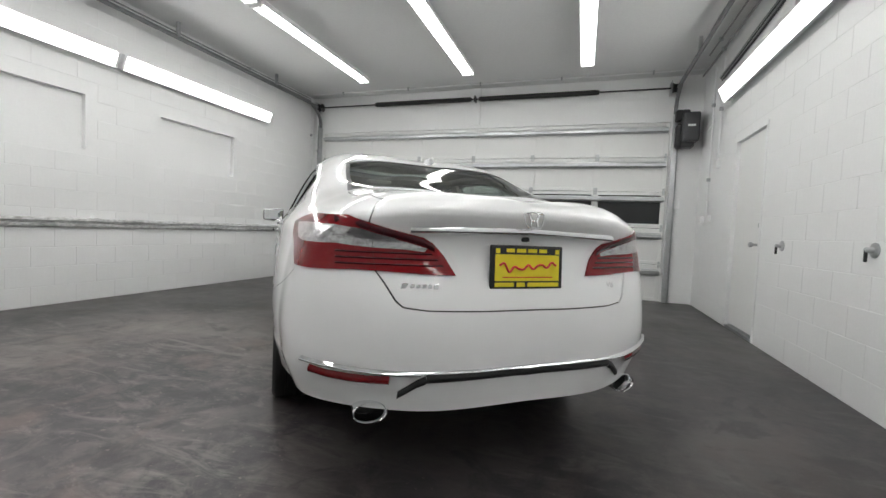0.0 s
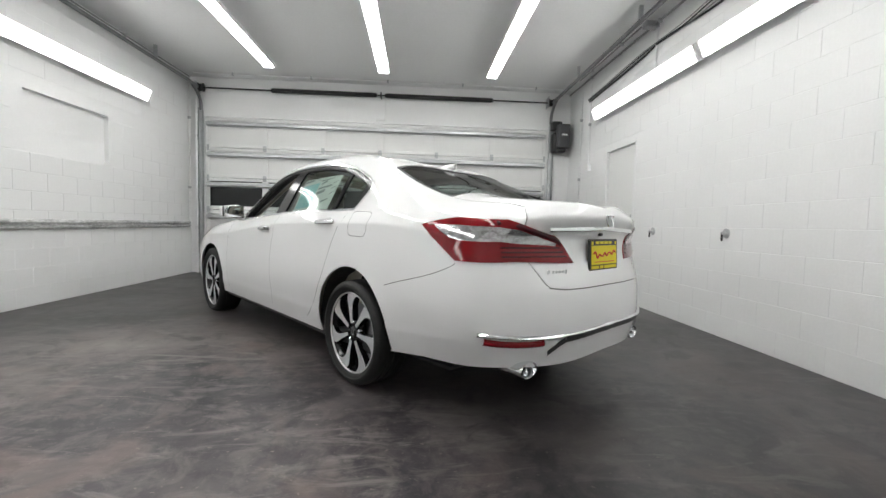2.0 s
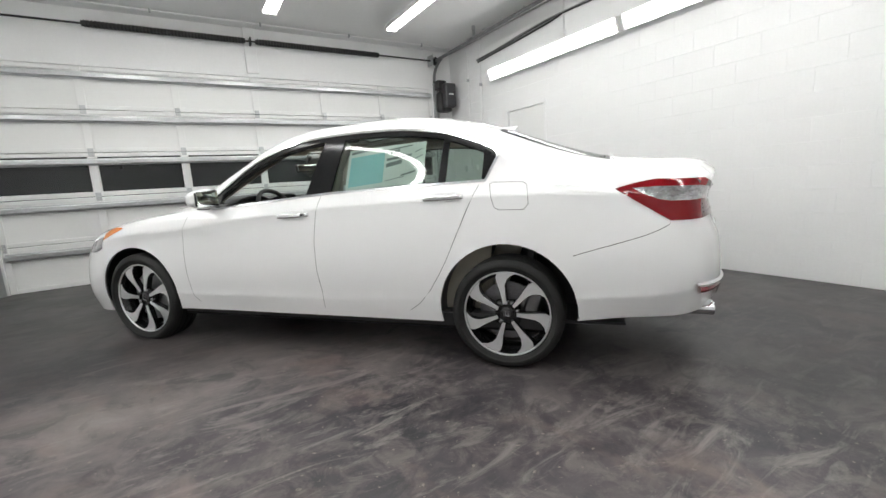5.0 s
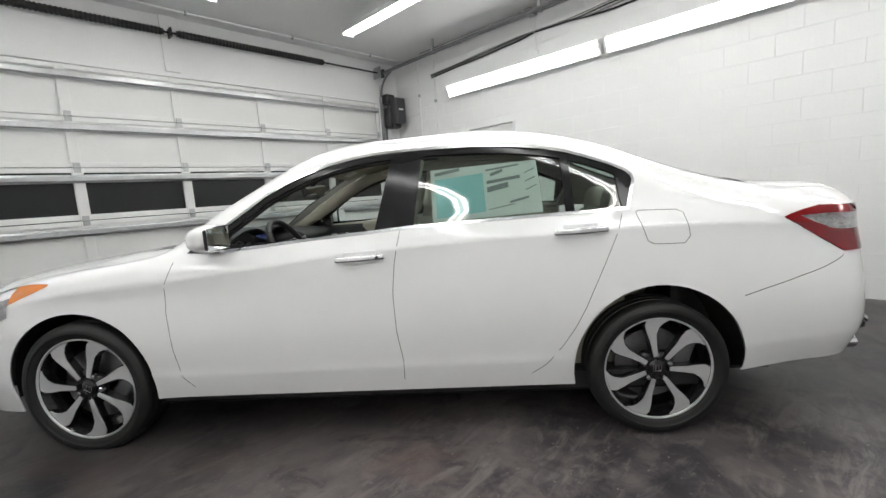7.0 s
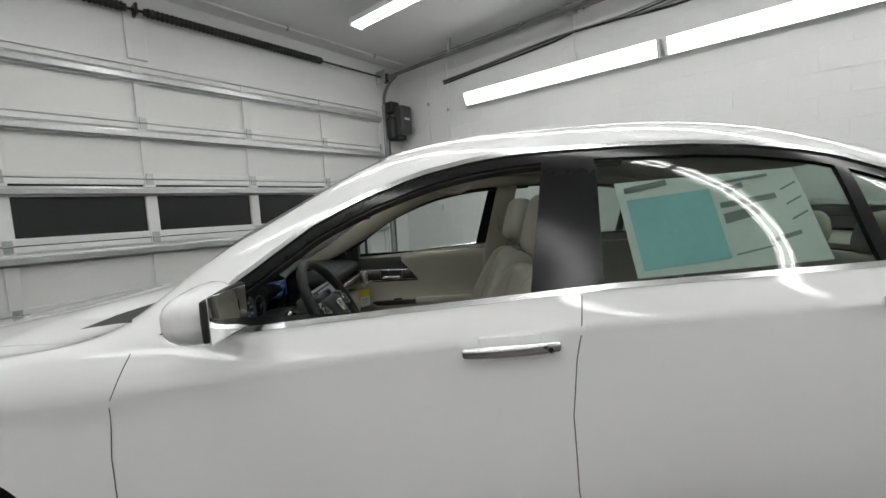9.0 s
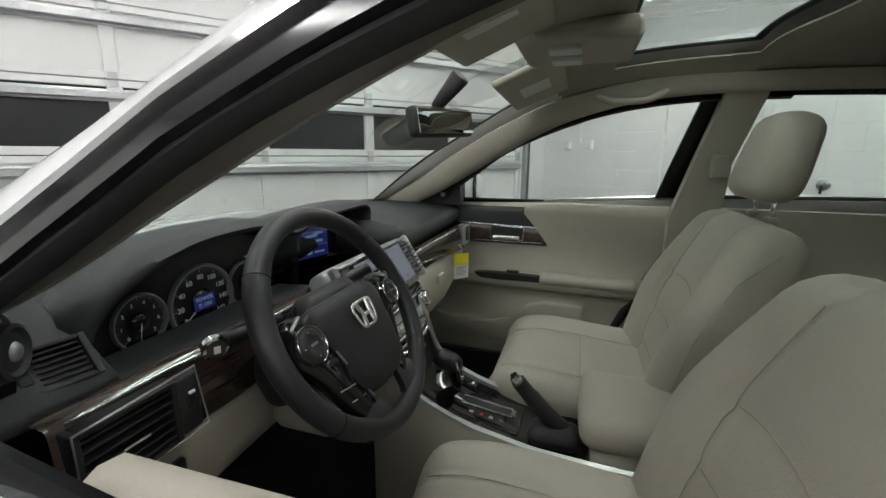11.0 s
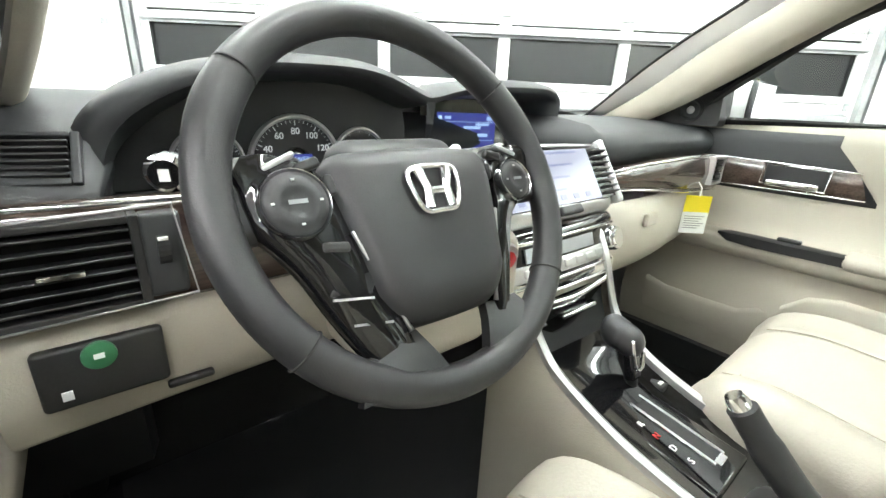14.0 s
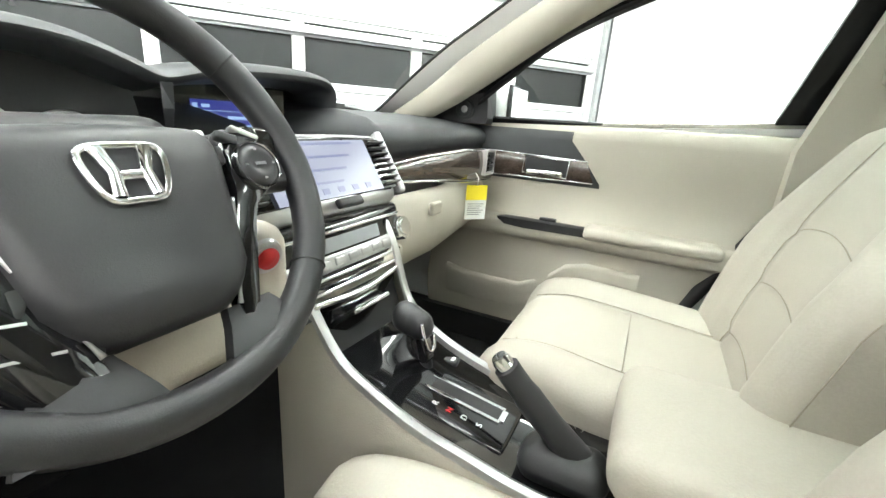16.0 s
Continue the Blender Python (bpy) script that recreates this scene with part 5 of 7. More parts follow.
HV, hh = bezel_frame(2.022, 0.805, 1.985, 0.700)
CLIMATE = part("climate_panel", rblock(bmesh.new(), 0.0, hh / 2, -0.02, 0.395, hh, 0.05, 0.018, 5, lambda x, y, z: (x * (1 - 0.25 * (hh / 2 - y) / hh), y, z - 0.4 * x * x), HV), M_GLOSSBLACK, DASHBOARD, "gloss black climate panel", smooth=True, angle=50)
for y, w in ((0.004, 0.27), (0.022, 0.29), (0.088, 0.345)):
    part("chrome_bar", rblock(bmesh.new(), 0, y, 0.004, w, 0.006, 0.010, 0.0025, 5, lambda x, yy, z: (x, yy, z - 0.4 * x * x), HV), M_CHROME, CLIMATE, smooth=True, angle=50)
part("climate_display", boxes((-0.10, 0.085, 0.058, 0.080, 0.002, 0.005)), M_GREYPRINT, CLIMATE, at=HV)
part("climate_face", rblock(bmesh.new(), 0, 0.042, 0.001, 0.27, 0.026, 0.012, 0.004, 5, lambda x, yy, z: (x, yy, z - 0.4 * x * x), HV), M_SILVER, CLIMATE, "silver button row", smooth=True, angle=50)
for i in range(7):
    part("climate_button", rblock(bmesh.new(), -0.096 + 0.032 * i, 0.042, 0.006 - 0.4 * (0.096 - 0.032 * i) ** 2, 0.022, 0.014, 0.008, 0.003, 2, None, HV), M_SILVER, CLIMATE, smooth=True, angle=50)
for sx in (-1, 1):
    bm = bmesh.new()
    revolve(bm, [(-0.012, 0.024), (0.006, 0.024), (0.010, 0.022), (0.010, 0.017), (0.013, 0.016), (0.013, 0.0)], 28, "z")
    part("climate_dial", bm, M_CHROME, CLIMATE, "chrome temperature dial", smooth=True, angle=35, at=HV @ pose(sx * 0.178, 0.056, -0.012))
part("stack_moulding", rblock(bmesh.new(), -0.048, 2.03, 0.702, 0.30, 0.08, 0.05, 0.015, 4), M_BEIGE, DASHBOARD, "beige moulding under the climate panel", smooth=True)
part("pocket_lid", rblock(bmesh.new(), -0.048, 2.02, 0.648, 0.24, 0.06, 0.085, 0.012, 4), M_GLOSSBLACK, DASHBOARD, "gloss black storage lid", smooth=True)
bm = bmesh.new()
tube(bm, crspline([(-0.16, 1.984, 0.690), (-0.05, 1.976, 0.684), (0.070, 1.984, 0.692)], 6), 0.006, 8)
part("chrome_edge", bm, M_CHROME, DASHBOARD, smooth=True)
part("lid_pull", rblock(bmesh.new(), -0.025, 1.980, 0.650, 0.10, 0.014, 0.010, 0.004, 3), M_CHROME, DASHBOARD, "chrome pull", smooth=True)
part("socket", rblock(bmesh.new(), -0.015, 2.006, 0.600, 0.04, 0.02, 0.022, 0.004, 2), M_BLACK, DASHBOARD)
part("socket_mark", boxes((-0.025, -0.005, 1.9945, 1.9955, 0.593, 0.607)), M_WHITE, DASHBOARD)

# passenger's side: wood trim, vent, glove box, hang tag
curved_panel("wood_trim", [[(x, 2.075 - 0.045 * min(1, (x - 0.15) / 0.3) + dy + 0.12 * max(0, x - 0.58), zc + dz * (0.35 + 0.65 * min(1, (x - 0.13) / 0.35))) for dy, dz in ((0.02, 0.044), (0.002, 0.043), (-0.004, 0.035), (-0.008, 0.0), (-0.004, -0.035), (0.002, -0.042), (0.02, -0.043))]
                           for x, zc in ((0.15, 0.845), (0.2, 0.848), (0.28, 0.85), (0.36, 0.85), (0.45, 0.848), (0.54, 0.845), (0.62, 0.84), (0.70, 0.832))], M_WOOD, "dark glossy wood trim")
for s_, dz in ((1, 0.044), (-1, -0.044)):
    bm = bmesh.new()
    tube(bm, [(x, 2.072 - 0.045 * min(1, (x - 0.15) / 0.3) + 0.12 * max(0, x - 0.58), zc + dz * (0.35 + 0.65 * min(1, (x - 0.13) / 0.35))) for x, zc in ((0.15, 0.845), (0.28, 0.85), (0.45, 0.848), (0.62, 0.84), (0.70, 0.832))], 0.003, 6)
    part("chrome_line", bm, M_CHROME, DASHBOARD, smooth=True)
v = vent("air_vent", 0.608, 0.850, 0.056, 0.058, 2.022, 5, surround=M_SILVER)
part("vent_tab", boxes((-0.009, 0.009, -0.012, -0.006, -0.003, 0.001), bevel=0.001), M_CHROME, v)
rows = []
for x in np.linspace(0.10, 0.735, 18):
    k = min(1.0, (x - 0.05) / 0.2)
    rows.append([(x, 2.058 - dy * k + 0.14 * max(0, x - 0.36), z) for dy, z in ((0.0, 0.802), (0.012, 0.798), (0.022, 0.785), (0.040, 0.74), (0.040, 0.70), (0.025, 0.665), (-0.01, 0.63), (-0.08, 0.60), (-0.20, 0.58))])
curved_panel("glove_box", rows, M_BEIGE, "beige glove box lid")
part("glove_latch", rblock(bmesh.new(), 0.268, 2.014, 0.766, 0.05, 0.012, 0.030, 0.006, 3), M_BEIGE, DASHBOARD, smooth=True, angle=50)
TAG = group_part("hang_tag", CAR, pose(0.512, 2.012, 0.752, 0, 0, -42), "white and yellow paper hang tag on the glove box")
part("tag_sheet", boxes((-0.032, 0.032, -0.0008, 0.0, -0.055, 0.022)), M_PAPER, TAG)
part("tag_header", boxes((-0.032, 0.032, -0.0016, -0.001, 0.0, 0.042)), M_YELLOW, TAG, "yellow printed header")
for i in range(6):
    part("print_line", boxes((-0.025, 0.024 - 0.006 * (i % 3), -0.0014, -0.001, -0.012 - 0.006 * i, -0.010 - 0.006 * i)), M_GREYPRINT, TAG)
bm = bmesh.new()
tube(bm, [(0, -0.001, 0.04), (0.004, 0.003, 0.06), (0.0, 0.02, 0.075)], 0.0015, 5)
part("tag_string", bm, M_WHITE, TAG)

# --- steering wheel
WHEEL = group_part("steering_wheel", CAR, M_COL, "black leather steering wheel with chrome emblem")
RW, rw = 0.180, 0.0165
rows = []
for i in range(96):
    a = 2 * math.pi * i / 96
    deep = 1.0 + 0.10 * math.exp(-((math.degrees(a) % 360 - 150) / 14) ** 2) + 0.10 * math.exp(-((math.degrees(a) % 360 - 30) / 14) ** 2)
    ring = []
    for j in range(16):
        b = 2 * math.pi * j / 16
        rr = RW + rw * deep * math.cos(b)
        ring.append((rr * math.cos(a), rr * math.sin(a), rw * 1.05 * math.sin(b)))
    rows.append(ring)
bm = bmesh.new()
loft(bm, rows + [rows[0]], closed=True)
bmesh.ops.remove_doubles(bm, verts=bm.verts[:], dist=1e-5)
part("rim", bm, M_WHEELHIDE, WHEEL, smooth=True)
for deg in (38, 142, 218, 322):
    a = radians(deg)
    bm = bmesh.new()
    tube(bm, [((RW + (rw + 0.0006) * math.cos(b)) * math.cos(a), (RW + (rw + 0.0006) * math.cos(b)) * math.sin(a), (rw * 1.05 + 0.0006) * math.sin(b)) for b in np.linspace(0, 2 * math.pi, 20, endpoint=False)], 0.0011, 5, closed=True)
    part("seam", bm, M_SEAM, WHEEL)


def pad_shape(x, y, z):
    w = 1.0 - 0.26 * max(0.0, (0.05 - y)) / 0.14 - 0.25 * max(0.0, -0.05 - y) / 0.04
    return (x * w, y + 0.10 * x * x * (-1 if y > 0 else 0.4), z - 1.0 * x * x - 0.9 * max(0, abs(y) - 0.02) ** 2 + (0.006 if y < -0.045 and abs(x) < 0.06 else 0.0) * 0.5)


part("airbag_cover", rblock(bmesh.new(), 0, -0.040, 0.000, 0.190, 0.166, 0.046, 0.022, 9, pad_shape), M_WHEELHIDE, WHEEL, "charcoal airbag cover", smooth=True)
part("hub_back", rblock(bmesh.new(), 0, -0.01, -0.03, 0.15, 0.15, 0.05, 0.03, 4), M_BLACK, WHEEL, smooth=True)
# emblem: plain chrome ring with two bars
ring2 = crspline([(-0.025, 0.018, 0), (0.0, 0.021, 0), (0.025, 0.018, 0), (0.026, 0.0, 0), (0.018, -0.019, 0), (0.0, -0.021, 0), (-0.018, -0.019, 0), (-0.026, 0.0, 0)], 5, closed=True)
bm = bmesh.new()
tube(bm, ring2, 0.0030, 8, closed=True)
tube(bm, [(-0.016, 0.018, 0), (-0.0105, 0.0, 0.001), (-0.0125, -0.018, 0)], [0.0060, 0.0048, 0.0056], 8)
tube(bm, [(0.016, 0.018, 0), (0.0105, 0.0, 0.001), (0.0125, -0.018, 0)], [0.0060, 0.0048, 0.0056], 8)
tube(bm, [(-0.009, -0.002, 0), (0.009, -0.002, 0)], 0.0044, 8)
part("emblem", bm, M_CHROME, WHEEL, "chrome emblem", smooth=True, angle=60, at=pose(0, -0.006, 0.026))
for sx in (-1, 1):
    # side spoke, a gloss band that runs from it down to the rim, and the button cluster
    bm = bmesh.new()
    rblock(bm, sx * 0.140, 0.010, -0.012, 0.075, 0.070, 0.026, 0.012, 4)
    part("spoke", bm, M_WHEELHIDE, WHEEL, smooth=True)
    line = crspline([(0.158, 0.034, 0.010), (0.142, 0.022, 0.027), (0.124, 0.000, 0.038), (0.106 - 0.010 * (sx > 0), -0.042, 0.030), (0.090 - 0.012 * (sx > 0), -0.085, 0.027), (0.074 - 0.010 * (sx > 0), -0.122, 0.024), (0.062 - 0.006 * (sx > 0), -0.148, 0.018)], 4)
    rows = []
    for i, p in enumerate(line):
        d = line[min(i + 1, len(line) - 1)] - line[max(i - 1, 0)]
        d = Vector((d.x, d.y, 0)).normalized()
        n, w = Vector((-d.y, d.x, 0)), p.z * (1.0 if sx < 0 else 1.0 - 0.58 * max(0.0, min(1.0, (i - 6) / 5)))
        z = 0.004 - 0.010 * max(0.0, (i / len(line) - 0.55))
        q = Vector((p.x, p.y, 0))
        rows.append([(sx * (q + n * k * w).x, (q + n * k * w).y, z + dz) for k, dz in ((-1.0, -0.014), (-0.97, -0.003), (-0.80, 0.002), (0.0, 0.004), (0.80, 0.002), (0.97, -0.003), (1.0, -0.014))])
    bm = bmesh.new()
    loft(bm, rows, closed=True, cap=True)
    part("switch_plate", bm, M_GLOSSBLACK, WHEEL, "gloss black switch band", smooth=True, angle=50)
    r = 0.0285 if sx < 0 else 0.024
    pad = group_part("switch_pad", WHEEL, pose(sx * 0.124, -0.002, 0.011))
    bm = bmesh.new()
    revolve(bm, [(-0.006, r), (0.002, r), (0.004, r * 0.96), (0.002, r * 0.90), (-0.002, r * 0.89)], 32, "z")
    part("chrome_ring", bm, M_CHROME, pad, smooth=True, angle=40)
    bm = bmesh.new()
    revolve(bm, [(-0.003, r * 0.90), (0.003, r * 0.87), (0.005, r * 0.6), (0.0055, r * 0.42), (0.004, r * 0.36), (0.005, 0.0)], 32, "z")
    part("button_disc", bm, M_WHEELHIDE, pad, smooth=True)
    part("button_bar", boxes((-r * 0.26, r * 0.26, -r * 0.06, r * 0.06, 0.0056, 0.0060)), M_GREYPRINT, pad)
    for dx, dy in ((-0.66, 0), (0.66, 0), (0, 0.62), (0, -0.62)):
        part("button_mark", boxes((r * dx - 0.0014, r * dx + 0.0014, r * dy - 0.0008, r * dy + 0.0008, 0.0048, 0.0056)), M_SILVER, pad)
    for dx, dy, w, h, turn in ((0.128, 0.0345, 0.030, 0.005, 24), (0.106, 0.030, 0.022, 0.009, 18), (0.091, 0.012, 0.008, 0.018, 8), (0.100, -0.040, 0.024, 0.009, -8))[:4 if sx < 0 else 3]:
        part("switch_key", rblock(bmesh.new(), 0, 0, 0, w, h, 0.010, 0.003, 2), M_SILVER if h == 0.005 else M_BLACK, WHEEL, smooth=True, angle=50, at=pose(sx * dx, dy, 0.0045, 0, 0, -sx * turn))
    bm = bmesh.new()
    loft(bm, [[(sx * (x - w), y, z - 0.012), (sx * (x - w), y, z), (sx * x, y, z + 0.006), (sx * (x + w), y, z), (sx * (x + w), y, z - 0.012)] for x, y, z, w in
              ((0.066, -0.122, -0.004, 0.022), (0.067, -0.138, 0.002, 0.030), (0.068, -0.152, 0.005, 0.038), (0.068, -0.166, 0.006, 0.044))], closed=True, cap=True)
    part("spoke_cover", bm, M_WHEELHIDE, WHEEL, "charcoal cover at the foot of the spoke", smooth=True, angle=50)
    bm = bmesh.new()
    tube(bm, crspline([(sx * 0.084, -0.030, 0.009), (sx * 0.071, -0.07, 0.008), (sx * 0.052, -0.122, 0.004)], 6), [0.0016] * 12 + [0.0026], 6)
    part("bright_edge", bm, M_SILVER, WHEEL, smooth=True)
    if sx < 0:
        for i in range(3):
            m = pose(-0.093 + 0.012 * i, -0.072 - 0.0235 * i, 0.0034 - 0.0018 * i, 0, 0, -10)
            part("phone_key", rblock(bmesh.new(), 0, 0, 0, 0.038, 0.0205, 0.006, 0.0025, 2, lambda x, y, z: (x + 0.35 * y, y, z)), M_BLACK, WHEEL, smooth=True, angle=50, at=m)
            part("key_mark", boxes((-0.0026, 0.0026, -0.0014, 0.0014, 0.0031, 0.0034)), M_SILVER, WHEEL, at=m)
            if i < 2:
                part("key_rule", boxes((-0.019, 0.016, -0.0130, -0.0110, 0.001, 0.0040)), M_SILVER, WHEEL, at=m)

# --- centre console
CONSOLE = group_part("centre_console", CAR)
LEFT_EDGE = [(-0.158, 2.03, 0.735), (-0.158, 1.990, 0.690), (-0.158, 1.950, 0.633), (-0.158, 1.912, 0.601), (-0.158, 1.82, 0.562), (-0.158, 1.73, 0.542), (-0.158, 1.60, 0.525), (-0.158, 1.2, 0.512)]
RIGHT_EDGE = [(0.068, 2.02, 0.775), (0.066, 1.990, 0.722), (0.062, 1.950, 0.625), (0.06, 1.885, 0.575), (0.06, 1.78, 0.538), (0.06, 1.68, 0.524), (0.06, 1.55, 0.521), (0.06, 1.2, 0.512)]
le, re_ = crspline(LEFT_EDGE, 5), crspline(RIGHT_EDGE, 5)
for line, sx in ((le, -1), (re_, 1)):
    bm = bmesh.new()
    loft(bm, [[(p.x + sx * 0.010, p.y, p.z - 0.004), (p.x + sx * 0.008, p.y, p.z + 0.006), (p.x, p.y, p.z + 0.010), (p.x - sx * 0.008, p.y, p.z + 0.005), (p.x - sx * 0.009, p.y, p.z - 0.008)] for p in line], closed=True, cap=True)
    part("silver_rail", bm, M_SILVER, CONSOLE, "satin silver edge rail", smooth=True, angle=50)
    bm = bmesh.new()
    loft(bm, [[(p.x + sx * 0.009, p.y, p.z - 0.003), (p.x + sx * 0.022, p.y + 0.0, p.z - 0.05), (p.x + sx * 0.030, p.y + 0.0, p.z - 0.14), (p.x + sx * 0.03, p.y, 0.21)] for p in line])
    part("console_side", bm, M_BEIGE, CONSOLE, "beige console side", smooth=True)
bm = bmesh.new()
loft(bm, [[(a.x + 0.008, a.y, a.z - 0.006), (a.x + 0.02, a.y, a.z - 0.014), ((a.x + b.x) / 2, a.y, (a.z + b.z) / 2 - 0.014), (b.x - 0.02, b.y, b.z - 0.014), (b.x - 0.008, b.y, b.z - 0.006)] for a, b in zip(le[10:], re_[10:])])
part("console_top", bm, M_GLOSSBLACK, CONSOLE, "gloss black console top", smooth=True)
bm = bmesh.new()
loft(bm, [[(a.x + 0.006, a.y + 0.012, a.z - 0.02), ((a.x + b.x) / 2, a.y + 0.03, (a.z + b.z) / 2 - 0.05), (b.x - 0.006, b.y + 0.012, b.z - 0.02)] for a, b in zip(le[:12], re_[:12])])
part("console_tray", bm, M_BLACK, CONSOLE, smooth=True)
GATE = frame_of((-0.045, 1.80, 0.530), (1, 0, 0), (0, 1, 0.14))
part("gate_plate", rblock(bmesh.new(), 0, 0, 0, 0.115, 0.205, 0.014, 0.006, 4, None, GATE), M_GLOSSBLACK, CONSOLE, "gloss black selector plate", smooth=True, angle=50)
for x0, x1, y0, y1 in ((-0.008, -0.002, -0.078, 0.092), (0.024, 0.030, -0.078, 0.092), (-0.002, 0.024, -0.084, -0.074), (-0.002, 0.024, 0.084, 0.092)):
    part("gate_trim", boxes((x0, x1, y0, y1, 0.004, 0.0095), bevel=0.001), M_CHROME, CONSOLE, "chrome gate surround", at=GATE)
part("gate_slot", boxes((-0.002, 0.024, -0.074, 0.084, 0.0045, 0.0078)), M_BLACK, CONSOLE, at=GATE)
for word, y in (("P", 0.045), ("R", 0.02), ("N", -0.005), ("D", -0.03), ("S", -0.055)):
    lettering("gear_letter", word, 0.014, M_RED if word == "N" else M_WHITE, CONSOLE, GATE @ pose(-0.030, y, 0.0078))
KNOB = group_part("gear_selector", CONSOLE, pose(0.022, 0.022, -0.014), "black leather gear selector with chrome trim")
bm = bmesh.new()
tube(bm, [(-0.026, 1.845, 0.535), (-0.032, 1.852, 0.58), (-0.040, 1.862, 0.615)], [0.010, 0.011, 0.014], 12)
part("shaft", bm, M_BLACK, KNOB, smooth=True)
bm = bmesh.new()
rblock(bm, 0, 0, 0, 0.050, 0.075, 0.052, 0.024, 6, lambda x, y, z: (x * (1 - 0.15 * (y < 0)), y, z + 0.12 * y), pose(-0.046, 1.873, 0.652, 8, 0, 0))
part("knob", bm, M_WHEELHIDE, KNOB, smooth=True)
bm = bmesh.new()
rblock(bm, 0, 0, 0, 0.030, 0.018, 0.075, 0.007, 3, None, pose(-0.045, 1.851, 0.622, -14, 0, 0))
part("grip_front", bm, M_GLOSSBLACK, KNOB, smooth=True)
bm = bmesh.new()
tube(bm, crspline([(-0.062, 1.848, 0.660), (-0.062, 1.842, 0.635), (-0.050, 1.838, 0.608), (-0.032, 1.838, 0.606), (-0.028, 1.842, 0.630)], 5), 0.0035, 6)
part("chrome_trim", bm, M_CHROME, KNOB, smooth=True)
part("collar", rblock(bmesh.new(), -0.03, 1.846, 0.545, 0.034, 0.034, 0.016, 0.006, 3), M_CHROME, KNOB, smooth=True)
for x, y in ((-0.125, 1.86), (0.04, 1.85)):
    part("console_switch", rblock(bmesh.new(), x, y, 0.542, 0.024, 0.034, 0.014, 0.004, 2), M_BLACK, CONSOLE, smooth=True, angle=50)
    part("switch_mark", boxes((x - 0.006, x + 0.006, y - 0.010, y - 0.004, 0.549, 0.5496)), M_WHITE, CONSOLE)
BRAKE = group_part("parking_brake", CONSOLE, pose(-0.004, -0.012, 0.018), "black parking brake lever with chrome button")
bm = bmesh.new()
lever = [(-0.075, 1.58, 0.50), (-0.085, 1.63, 0.545), (-0.097, 1.67, 0.590), (-0.108, 1.70, 0.628), (-0.114, 1.716, 0.650)]
tube(bm, crspline(lever, 4), [0.020] * 6 + [0.019] * 5 + [0.017] * 6, 14)
part("lever", bm, M_WHEELHIDE, BRAKE, smooth=True, angle=60)
bm = bmesh.new()
tube(bm, [(-0.1135, 1.7145, 0.6475), (-0.117, 1.723, 0.659), (-0.1185, 1.727, 0.664)], [0.0125, 0.0125, 0.010], 14)
part("button", bm, M_CHROME, BRAKE, smooth=True, angle=40)
bm = bmesh.new()
rblock(bm, -0.085, 1.63, 0.515, 0.075, 0.12, 0.055, 0.026, 5, lambda x, y, z: (x * (1 - 4 * max(0, z)), y * (1 - 3 * max(0, z)), z))
part("gaiter", bm, M_BLACK, BRAKE, "black leather gaiter", smooth=True)
for y0 in (1.57, 1.655):
    bm = bmesh.new()
    revolve(bm, [(-0.05, 0.0), (-0.05, 0.030), (0.0, 0.036), (0.004, 0.040), (0.004, 0.043), (0.0, 0.043)], 28, "z")
    part("cup_holder", bm, M_GLOSSBLACK, CONSOLE, "gloss black cup holder", smooth=True, angle=40, at=pose(0.006, y0, 0.503))
    bm = bmesh.new()
    tube(bm, [(0.006 + 0.041 * math.cos(a), y0 + 0.041 * math.sin(a), 0.507) for a in np.linspace(0, 2 * math.pi, 24, endpoint=False)], 0.0022, 5, closed=True)
    part("chrome_ring", bm, M_CHROME, CONSOLE, smooth=True)
part("armrest", rblock(bmesh.new(), -0.020, 1.36, 0.578, 0.25, 0.42, 0.085, 0.035, 6, lambda x, y, z: (x, y - 0.25 * x * x, z + 0.02 * (y > 0.1) * 0)), M_LEATHER, CONSOLE, "beige leather armrest", smooth=True)
part("armrest_box", rblock(bmesh.new(), -0.03, 1.35, 0.40, 0.22, 0.38, 0.28, 0.02, 4), M_BEIGE, CONSOLE, "beige armrest box", smooth=True)

